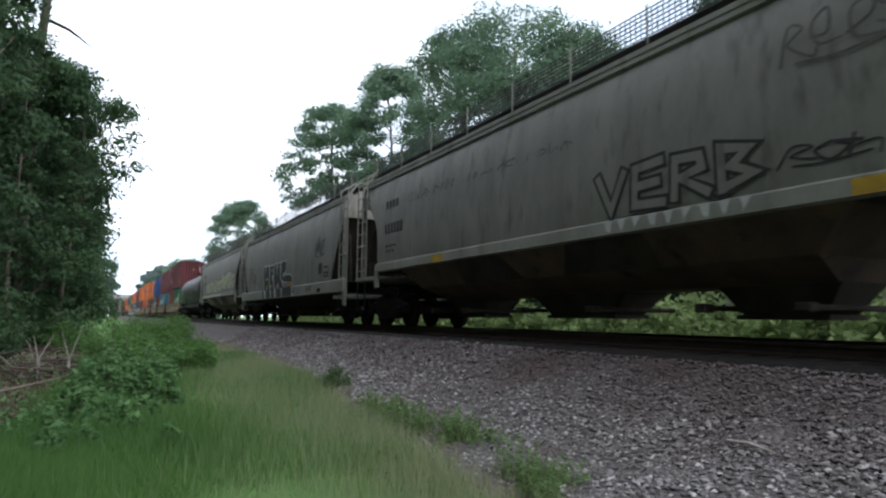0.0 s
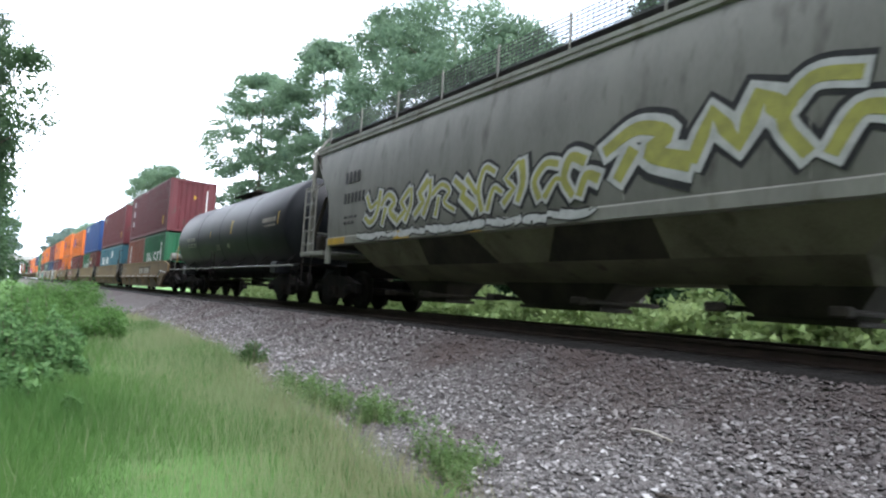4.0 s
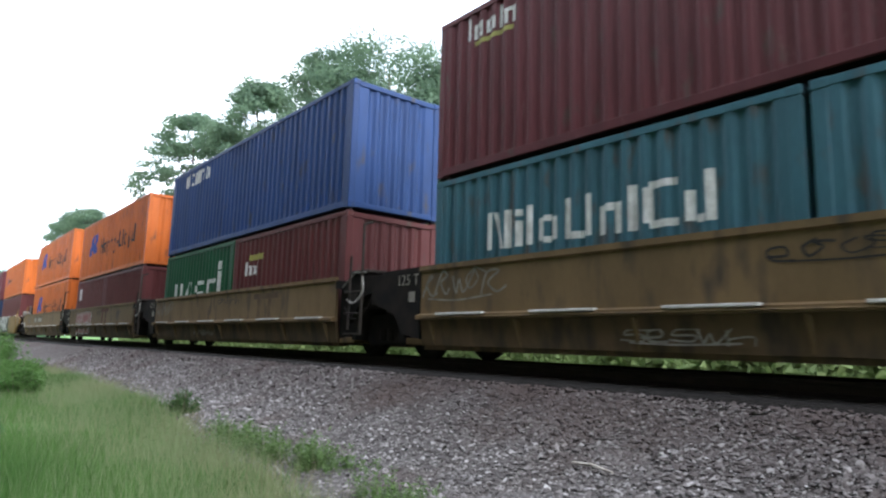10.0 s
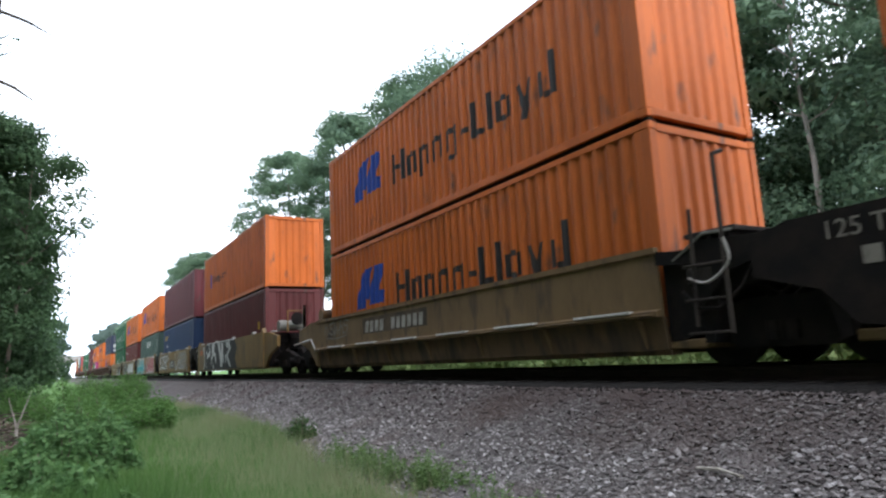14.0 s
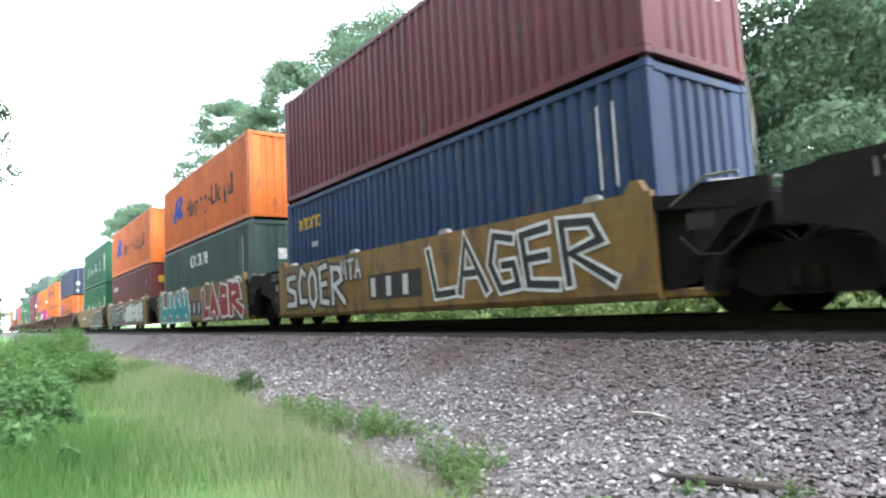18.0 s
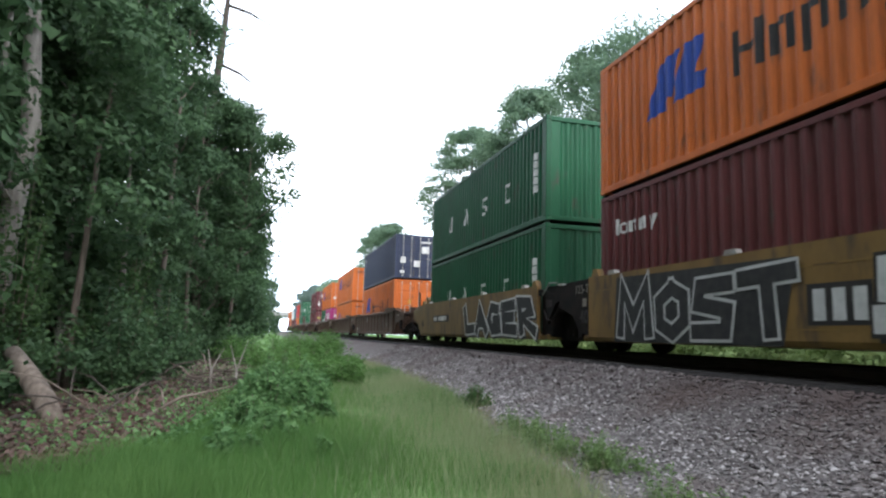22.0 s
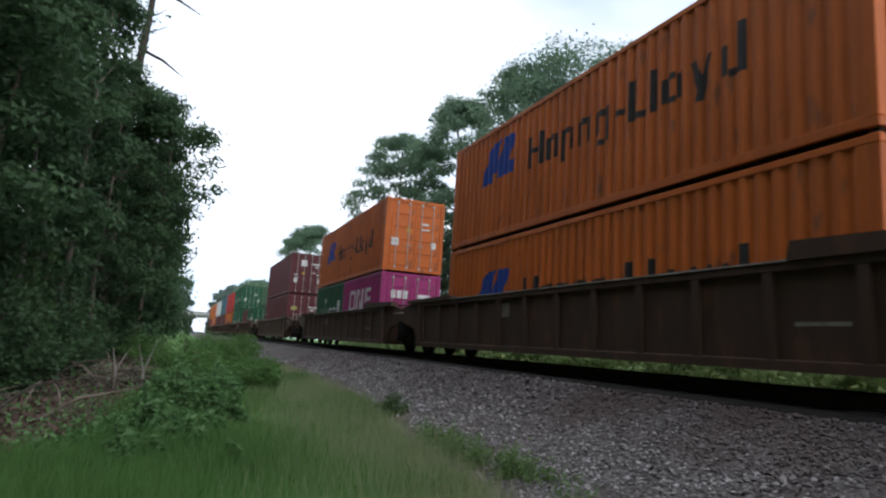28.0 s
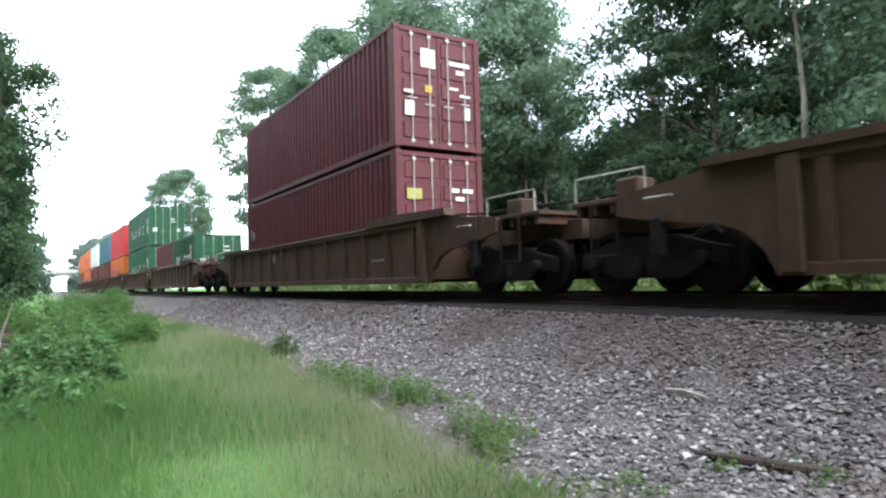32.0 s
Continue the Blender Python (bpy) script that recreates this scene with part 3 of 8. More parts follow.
def build_track():
    track = thing("railway_track", "single railway track of rusty rails on dark timber ties", "railway track", (TRACK_X, 0, 0), kind="structure")
    prof = [(-0.07, -0.171), (0.07, -0.171), (0.07, -0.155), (0.012, -0.13), (0.012, -0.05), (0.037, -0.038), (0.037, -0.006), (0.03, 0.0), (-0.03, 0.0), (-0.037, -0.006), (-0.037, -0.038), (-0.012, -0.05), (-0.012, -0.13), (-0.07, -0.155)]
    for side in (-0.753, 0.753):
        part("rail", Shape().prism([(side + a, b) for a, b in prof], -60, 480, "y"), RAILSIDE, track)
    tie = Shape().soft_box(-1.3, 1.3, -0.115, 0.115, -0.35, -0.172, 0.012).mesh("tie")
    plate = Shape().box(-0.1, 0.1, -0.09, 0.09, -0.174, -0.158).mesh("tie_plate")
    for i in range(110):
        y = -2 + i * 0.5
        t = part("tie", tie, OAK, track, at=(0, y, 0))
        if i < 60:
            for side in (-0.753, 0.753):
                part("tie_plate", plate, RAILSIDE, t, at=(side, 0, 0))
    far = Shape()
    for i in range(500):
        far.box(-1.3, 1.3, 53 + i * 0.5 - 0.115, 53 + i * 0.5 + 0.115, -0.35, -0.172)
    tagged(part("far_ties", far, OAK, track), kind="stuff")


def build_bridge():
    b = thing("road_bridge", "pale concrete road bridge over the railway in the distance", "bridge", (0, 292, 0))
    part("deck", Shape().box(-60, 70, -5, 5, 6.9, 7.3), CONCRETE, b)
    for y in (-4.2, -1.4, 1.4, 4.2):
        part("girder", Shape().box(-60, 70, y - 0.3, y + 0.3, 5.9, 6.9), CONCRETE, b)
    for y in (-5.2, 5.0):
        part("parapet", Shape().box(-60, 70, y, y + 0.2, 6.9, 8.4), CONCRETE, b)
    for x in (-30, -9.5, 0.6, 15.5, 36):
        part("pier", Shape().soft_box(x - 0.6, x + 0.6, -3, 3, -1.5, 5.2, 0.1), CONCRETE, b)
        part("pier_cap", Shape().soft_box(x - 0.9, x + 0.9, -4.6, 4.6, 5.2, 5.9, 0.1), CONCRETE, b)


build_land()
build_track()
build_bridge()


# ---- the train: every car and container is a thing of its own and runs along y towards the camera ----
TRAIN = []  # (thing, y at the start, z)


def on_train(ob, y, z=0.0):
    ob.location = (TRACK_X, y, z)
    TRAIN.append((ob, y, z))
    return ob


PITCH, DEPTH = 0.278, 0.045
cache = {}


def shared(key, make, smooth=False):
    if key not in cache:
        cache[key] = make().mesh(key if isinstance(key, str) else key[0], smooth)
    return cache[key]


def breaks(length, pitch=PITCH):
    """The pressed profile of a container wall: (along, depth)."""
    n = int((length - 0.34) / pitch)
    s = -n * pitch / 2
    out = [(-length / 2 + 0.08, 0.0)]
    for i in range(n):
        a = s + i * pitch
        out += [(a + 0.035, 0.0), (a + 0.103, DEPTH), (a + 0.173, DEPTH), (a + 0.241, 0.0)]
    return out + [(length / 2 - 0.08, 0.0)]


def wall_shape(length, z0, z1):
    """A corrugated wall along y that faces -x; its outer ridges lie at x = 0."""
    s = Shape()
    pts = breaks(length)
    for (a, d), (b, e) in zip(pts, pts[1:]):
        s.add([(d, a, z0), (e, b, z0), (e, b, z1), (d, a, z1)], [(3, 2, 1, 0)])
    back = DEPTH + 0.02
    s.add([(back, pts[0][0], z0), (back, pts[-1][0], z0), (back, pts[-1][0], z1), (back, pts[0][0], z1)], [(0, 1, 2, 3)])
    return s


def between(poly, lo, hi):
    """The part of a convex outline of (y, z) points that lies between two values of y."""
    for limit, way in ((lo, 1), (hi, -1)):
        out = []
        for p, q in zip(poly, poly[1:] + poly[:1]):
            a, b = (p[0] - limit) * way, (q[0] - limit) * way
            if a >= 0:
                out.append(p)
            if (a > 0 > b) or (a < 0 < b):
                out.append((limit, p[1] + (q[1] - p[1]) * a / (a - b)))
        poly = out
        if len(poly) < 3:
            return []
    return poly


def marks(length, shapes, lift=0.003):
    """Painted shapes that follow the pressed wall: rectangles (y0, y1, z0, z1) or convex outlines of (y, z) points."""
    s = Shape()
    pts = breaks(length)
    for i, shape in enumerate(shapes):
        if not isinstance(shape[0], tuple):
            y0, y1, z0, z1 = shape
            shape = [(y0, z0), (y1, z0), (y1, z1), (y0, z1)]
        area = sum(p[0] * q[1] - q[0] * p[1] for p, q in zip(shape, shape[1:] + shape[:1]))
        if area > 0:
            shape = shape[::-1]
        up = lift + (i % 5) * 0.0006
        for (a, d), (b, e) in zip(pts, pts[1:]):
            cell = between(list(shape), a, b)
            if len(cell) < 3 or max(p[0] for p in cell) - min(p[0] for p in cell) < 1e-4:
                continue
            s.add([(d + (e - d) * (y - a) / (b - a) - up, y, z) for y, z in cell], [tuple(range(len(cell)))])
    return s


# plain signs in a cell one capital high: (width, convex shapes). They keep the weight, the rhythm and the ups and downs of a name, no more.
S_ = 0.19
SIGNS = {
    "M": (0.84, [(0, S_, 0, 1), (0.62, 0.62 + S_, 0, 1), (0.21, 0.60, 0.42, 0.58)]),
    "A": (0.58, [(0, S_, 0, 0.66), (0.38, 0.38 + S_, 0, 0.70), (0.2, 0.37, 0.52, 0.70)]),
    "P": (0.58, [(0, S_, -0.24, 0.68), (0.38, 0.38 + S_, 0.04, 0.66), (0.2, 0.37, 0.50, 0.68)]),
    "G": (0.58, [(0, S_, 0.04, 0.66), (0.38, 0.38 + S_, -0.2, 0.70), (0.2, 0.37, 0.50, 0.68), (0.06, 0.36, -0.25, -0.1)]),
    "D": (0.60, [(0, S_, 0.04, 0.66), (0.40, 0.40 + S_, 0, 1.02), (0.2, 0.38, 0.0, 0.16)]),
    "-": (0.38, [(0, 0.36, 0.28, 0.44)]),
    "L": (0.56, [(0, S_, 0, 1), (0.21, 0.54, 0, 0.17)]),
    "T": (0.20, [(0, S_, 0, 1)]),
    "I": (0.20, [(0, S_, 0, 0.66), (0, S_, 0.78, 0.95)]),
    "O": (0.62, [(0, S_, 0.06, 0.62), (0.40, 0.40 + S_, 0.06, 0.62), (0.2, 0.39, 0.53, 0.68), (0.2, 0.39, 0, 0.15)]),
    "Y": (0.62, [[(0, 0.68), (0.2, 0.68), (0.38, 0.1), (0.22, 0.02)], [(0.6, 0.68), (0.42, 0.68), (0.16, -0.24), (0.34, -0.24)]]),
    "U": (0.78, [(0, 0.2, 0.03, 1), (0.56, 0.76, 0.03, 1), (0.22, 0.54, 0, 0.17)]),
    "V": (0.84, [[(0, 0), (0.2, 0), (0.46, 1), (0.3, 1)], [(0.62, 0), (0.82, 0), (0.56, 1), (0.48, 1)], (0.26, 0.56, 0.2, 0.34)]),
    "Z": (0.76, [(0.1, 0.74, 0.84, 1), (0, 0.2, 0.56, 0.82), (0.1, 0.66, 0.42, 0.56), (0.56, 0.76, 0.18, 0.42), (0, 0.64, 0, 0.16)]),
    "C": (0.74, [(0, 0.2, 0.12, 0.88), (0.12, 0.72, 0.84, 1), (0.12, 0.72, 0, 0.16)]),
    "N": (0.84, [(0, S_, 0, 1), (0.62, 0.62 + S_, 0, 1), [(0.2, 1), (0.34, 0.98), (0.61, 0), (0.48, 0)]]),
    "E": (0.72, [(0, 0.2, 0, 1), (0.22, 0.70, 0.82, 1), (0.22, 0.62, 0.41, 0.58), (0.22, 0.70, 0, 0.18)]),
    "Q": (0.86, [(0, 0.2, 0.1, 0.9), (0.64, 0.84, 0.1, 0.9), (0.12, 0.72, 0.82, 1), (0.12, 0.72, 0, 0.18)]),
    "H": (0.72, [(0, 0.2, 0, 1), (0.22, 0.7, 0.84, 1), (0.5, 0.7, 0.2, 0.82), (0.22, 0.48, 0, 0.16)]),
    " ": (0.25, []),
}


def signs(code, y, z, h, reach=None):
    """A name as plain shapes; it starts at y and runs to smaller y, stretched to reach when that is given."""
    gap = 0.15
    total = sum(SIGNS[c][0] + gap for c in code) - gap
    k = (y - reach) / (total * h) if reach is not None else 1.0
    out, u = [], 0.0
    for c in code:
        w, parts = SIGNS[c]
        g = []
        for p in parts:
            if isinstance(p, tuple):
                p = [(p[0], p[2]), (p[1], p[2]), (p[1], p[3]), (p[0], p[3])]
            g.append([(y - (u + a) * h * k, z + b * h) for a, b in p])
        if g:
            out.append(g)
        u += w + gap
    return out


def container(length, height, mat, y_front, z, label, doors=False, letters=(), tall_name="shipping_container", end_letters=()):
    """y_front: where its leading end stands at the start. letters: (rects in the wall's space, paint, label)."""
    c = thing(tall_name, label, "container", group="containers on the train")
    on_train(c, y_front + length / 2, z)
    W, H, L = 1.219, height, length / 2
    wall = shared(("side_wall", length, height), lambda: wall_shape(length, 0.15, H - 0.09))
    for s in (-1, 1):
        w = part("side_wall", wall, mat, c, at=(s * (W - 0.012), 0, 0))
        if s > 0:
            w.rotation_euler = (0, 0, math.pi)
        part("bottom_rail", shared(("bottom_rail", length), lambda: Shape().soft_box(-0.03, 0.03, -L + 0.15, L - 0.15, 0.022, 0.16, 0.008)), mat, c, at=(s * (W - 0.035), 0, 0))
        part("top_rail", shared(("top_rail", length), lambda: Shape().soft_box(-0.03, 0.03, -L + 0.15, L - 0.15, -0.1, 0.0, 0.008)), mat, c, at=(s * (W - 0.035), 0, H - 0.005))
    post = shared(("corner_post", height), lambda: Shape().soft_box(-0.08, 0.08, -0.08, 0.08, 0.118, H - 0.118, 0.012))
    cast = shared("corner_casting", lambda: Shape().soft_box(-0.081, 0.081, -0.089, 0.089, 0, 0.118, 0.012))
    for sx in (-1, 1):
        for sy in (-1, 1):
            part("corner_post", post, mat, c, at=(sx * (W - 0.08), sy * (L - 0.085), 0))
            for zz in (0, H - 0.118):
                part("corner_casting", cast, mat, c, at=(sx * (W - 0.08), sy * (L - 0.089), zz))
    if z > 2.3:
        lock = shared("stacking_lock", lambda: Shape().soft_box(-0.05, 0.05, -0.06, 0.06, -0.075, 0.004, 0.01))
        for sx in (-1, 1):
            for y in (-L + 0.09, L - 0.09):
                part("stacking_lock", lock, STEEL, c, at=(sx * (W - 0.09), y, 0))
    part("roof", shared(("roof", length), lambda: Shape().box(-W + 0.06, W - 0.06, -L + 0.05, L - 0.05, -0.04, -0.012)), mat, c, at=(0, 0, H))
    part("floor_pan", shared(("floor_pan", length), lambda: Shape().box(-W + 0.06, W - 0.06, -L + 0.05, L - 0.05, 0.05, 0.15)), STEEL, c)
    front = shared(("end_wall", height), lambda: wall_shape(2 * W - 0.16, 0.14, H - 0.1))
    header = shared("end_rail", lambda: Shape().soft_box(-W + 0.16, W - 0.16, -0.05, 0.05, 0, 0.12, 0.01))
    for sy in (-1, 1):
        for zz in (0.02, H - 0.14):
            part("end_rail", header, mat, c, at=(0, sy * (L - 0.055), zz))
    back = part("end_wall", front, mat, c, at=(0, L - 0.03, 0))
    back.rotation_euler = (0, 0, -math.pi / 2)
    if not doors:
        f = part("end_wall", front, mat, c, at=(0, -L + 0.03, 0))
        f.rotation_euler = (0, 0, math.pi / 2)
    else:
        leaf = shared(("door", height), lambda: door_shape(W, H))
        rod = shared(("lock_rod", height), lambda: Shape().rod((0, 0, 0.1), (0, 0, H - 0.12), 0.018, 8))
        hnd = shared("door_handle", lambda: Shape().soft_box(-0.24, 0.02, -0.02, 0.0, -0.015, 0.015, 0.004))
        keep = shared("rod_keeper", lambda: Shape().soft_box(-0.05, 0.05, -0.03, 0.02, -0.035, 0.035, 0.006))
        for s in (-1, 1):
            d = part("door", leaf, mat, c, at=(s * (W - 0.16) / 2, -L + 0.05, 0))
            w_, step = (W - 0.17) / 2 - 0.08, (H - 0.36) / 5
            panel = shared(("door_panel", height), lambda: Shape().soft_box(-w_, w_, -0.035, -0.010, 0.05, step - 0.07, 0.02))
            for q in range(5):
                part("door_panel", panel, mat, d, at=(0, 0, 0.18 + q * step))
            for k in (-0.27, 0.22):
                r = part("lock_rod", rod, GALV, d, "worn galvanised lock rod", at=(k * s, -0.055, 0))
                part("rod_keeper", keep, GALV, d, at=(k * s, -0.05, 0.16))
                part("rod_keeper", keep, GALV, d, at=(k * s, -0.05, H - 0.2))
                part("handle", hnd, GALV, d, at=(k * s + 0.1, -0.07, 1.05 + (0.12 if k > 0 else 0)))
            for q in range(4):
                part("hinge", shared("hinge", lambda: Shape().rod((0, 0, -0.06), (0, 0, 0.06), 0.022, 6)), mat, d, at=(s * (W - 0.19) / 2, -0.02, 0.35 + q * (H - 0.7) / 3))
    for rects, pm, lab in letters:
        for g in glyphs(rects):
            part("letter", marks(length, g), pm, c, lab, at=(-(W - 0.012), 0, 0))
    for rects, pm, lab in end_letters:
        for g in glyphs(rects):
            if doors:
                s = Shape()
                for x0, x1, z0, z1 in g:
                    s.box(x0, x1, -0.053, -0.049, z0, z1)
                part("placard", s, pm, c, lab, at=(0, -L + 0.035, 0))
            else:
                p = part("letter", marks(2 * W - 0.16, [(-b, -a, q, r) for a, b, q, r in g]), pm, c, lab, at=(0, -L + 0.03, 0))
                p.rotation_euler = (0, 0, math.pi / 2)
    return c


def glyphs(rects):
    """Each rectangle, or each list of rectangles, is one sign."""
    return [g if isinstance(g, list) else [g] for g in rects]


def door_shape(W, H):
    """One leaf of a container door."""
    w = (W - 0.17) / 2
    return Shape().soft_box(-w, w, -0.012, 0.03, 0.14, H - 0.14, 0.008)


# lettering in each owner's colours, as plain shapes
def orange_words(z=0.85, k=1.0):
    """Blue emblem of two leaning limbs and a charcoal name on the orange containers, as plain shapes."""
    def e(pts):
        return [(y, z + (v - 0.85) * k) for y, v in pts]
    mark = [e([(4.36, 1.14), (4.02, 1.80), (3.80, 2.12), (3.54, 1.60), (3.72, 1.16)]), e([(3.84, 2.10), (3.60, 2.18), (3.24, 2.20), (3.52, 1.36), (3.66, 1.40)]),
            e([(3.46, 1.34), (3.14, 2.20), (2.54, 2.20), (2.82, 1.52)]), e([(3.50, 1.22), (2.62, 1.22), (2.48, 1.50), (2.84, 1.56), (3.44, 1.40)])]
    return [([mark], DARKBLUEPAINT, "dark blue emblem"), (signs("MAPAG-LTOYD", 1.88, z + 0.24, 0.76 * k, -4.27), CHARCOALPAINT, "charcoal lettering")]


def green_twenty(length=6.06):
    return [(signs("UVZC", 1.95, 0.80, 0.78, -1.75), WHITEPAINT, "large white lettering"), ([[(-2.2, -1.85, 0.9, 1.78), (-2.14, -1.91, 1.83, 2.08)]], WHITEPAINT, "white data panel")]


WHEELS = []  # (wheelset, y on its truck, radius)


def truck(parent, y, scale=1.0):
    """A two-axle truck of a car, its pin at y."""
    t = new("truck")
    t.parent, t.location = parent, (0, y, 0)
    r = 0.457
    frame_ = shared("side_frame", lambda: Shape().prism([(-1.22, 0.36), (-1.22, 0.60), (-0.95, 0.66), (-0.45, 0.80), (0.45, 0.80), (0.95, 0.66), (1.22, 0.60), (1.22, 0.36), (0.95, 0.40), (0.55, 0.22), (-0.55, 0.22), (-0.95, 0.40)], -0.08, 0.08, "x"))
    cap = shared("bearing_cap", lambda: Shape().lathe([(-0.1, 0.06), (-0.09, 0.1), (0.05, 0.11), (0.06, 0.09)], "x", 12))
    spring = shared("spring_nest", lambda: Shape().rod((0, -0.12, 0.3), (0, -0.12, 0.52), 0.08, 8).rod((0, 0.12, 0.3), (0, 0.12, 0.52), 0.08, 8))
    bolster = shared("bolster", lambda: Shape().soft_box(-1.0, 1.0, -0.2, 0.2, 0.5, 0.75, 0.03))
    def wheelset():
        """Two wheels on one axle, with lifting holes and cast ribs in their plates."""
        o = Shape().rod((-1.05, 0, 0), (1.05, 0, 0), 0.085, 10)
        prof = [(-0.05, 0.12), (-0.055, r - 0.13), (-0.078, r - 0.10), (-0.08, r - 0.02), (-0.07, r), (0.045, r + 0.004), (0.06, r + 0.028), (0.07, r + 0.028), (0.075, r - 0.04), (0.05, r - 0.09), (0.03, 0.13)]
        for side in (-1, 1):
            w = Shape().lathe([(a_ * -side, b_) for a_, b_ in prof], "x", 28)
            o.add([(x + side * 0.755, y, z) for x, y, z in w.v], w.f)
            for k in range(4):
                c_, s_ = math.cos(k * math.pi / 2), math.sin(k * math.pi / 2)
                o.rod((side * 0.80, c_ * 0.14, s_ * 0.14), (side * 0.815, c_ * (r - 0.12), s_ * (r - 0.12)), 0.022, 5)
        return o

    part("bolster", bolster, STEEL, t)
    for s in (-1, 1):
        part("side_frame", frame_, STEEL, t, at=(s * 1.0, 0, 0))
        part("spring_nest", spring, STEEL, t, at=(s * 1.09, 0, 0))
        for k in (-0.89, 0.89):
            part("bearing_cap", cap, STEEL, t, at=(s * 1.12, k, r))
    for k in (-0.89, 0.89):
        WHEELS.append((part("wheelset", shared("wheelset", wheelset), STEEL, t, at=(0, k, r)), k, r))
    return t


def ladder(parent, x, y, z0, z1, width, axis="y", rungs=5, mat=None, name="ladder"):
    s = Shape()
    d = Vector((0, width / 2, 0)) if axis == "y" else Vector((width / 2, 0, 0))
    for k in (-1, 1):
        s.rod(Vector((x, y, z0)) + d * k, Vector((x, y, z1)) + d * k, 0.02, 5)
    for i in range(rungs):
        z = z0 + (z1 - z0) * (i + 0.5) / rungs
        s.rod(Vector((x, y, z)) - d, Vector((x, y, z)) + d, 0.014, 5)
    return part(name, s, mat or GALV, parent)


def coupler(parent, y, way):
    s = Shape().soft_box(-0.08, 0.08, min(0, way * 0.75), max(0, way * 0.75), 0.72, 0.90, 0.02)
    s.soft_box(-0.15, 0.15, min(way * 0.6, way * 0.95), max(way * 0.6, way * 0.95), 0.66, 0.96, 0.03)
    part("coupler", s, STEEL, parent, at=(0, y, 0))


def curve(pts, n=5):
    """A smooth line through the points."""
    out = []
    for i in range(len(pts) - 1):
        p0, p1, p2, p3 = (Vector(pts[max(0, min(len(pts) - 1, i + k))]) for k in (-1, 0, 1, 2))
        for j in range(n):
            t = j / n
            out.append(0.5 * (2 * p1 + (p2 - p0) * t + (2 * p0 - 5 * p1 + 4 * p2 - p3) * t * t + (3 * p1 - p0 - 3 * p2 + p3) * t ** 3))
    return out + [Vector(pts[-1])]


def stroke(shape, pts, width, x, cap=0.5, taper=1.0):
    """A flat painted band along a line of (y, z) points on the side at x."""
    m = len(pts)
    line = [Vector(p) for p in pts]
    line[0] = line[0] - (line[1] - line[0]).normalized() * width * cap
    line[-1] = line[-1] + (line[-1] - line[-2]).normalized() * width * cap
    vs, fs = [], []
    for i, p in enumerate(line):
        d = (line[min(i + 1, m - 1)] - line[max(i - 1, 0)]).normalized()
        nrm = Vector((-d.y, d.x)) * width / 2 * (1 + (taper - 1) * i / (m - 1))
        vs += [(x - i * 0.00002, *(p + nrm)), (x - i * 0.00002, *(p - nrm))]
    fs = [(2 * i, 2 * i + 1, 2 * i + 3, 2 * i + 2) for i in range(m - 1)]
    return shape.add(vs, fs)


# swooshes, bolts, crescents, claws and arrows in a unit cell: (points, smooth)
WILD = (
    [([(-0.1, 0.15), (0.35, 0.0), (0.8, 0.3), (1.1, 1)], True), ([(0.0, 0.95), (0.3, 0.55), (0.75, 0.7)], True)],
    [([(0, 1), (0.55, 0.62), (0.3, 0.45), (0.95, 0)], False), ([(0.65, 1), (1.05, 0.5)], False)],
    [([(0.2, 0), (0.0, 0.5), (0.3, 1), (0.75, 0.9)], True), ([(0.5, 0.0), (0.75, 0.45), (1.1, 0.35)], True)],
    [([(0, 0.1), (0.3, 0.9), (0.6, 0.2), (0.85, 1.0), (1.15, 0.6)], False)],
    [([(-0.1, 0.7), (0.4, 1.0), (0.9, 0.75), (0.6, 0.4), (1.1, 0.1)], True), ([(0.1, 0.0), (0.25, 0.5)], False)],
    [([(0.0, 0.0), (0.5, 0.35), (0.1, 0.65), (0.6, 1.0)], False), ([(0.6, 0.0), (0.85, 0.5), (0.8, 1.0)], True)],
)


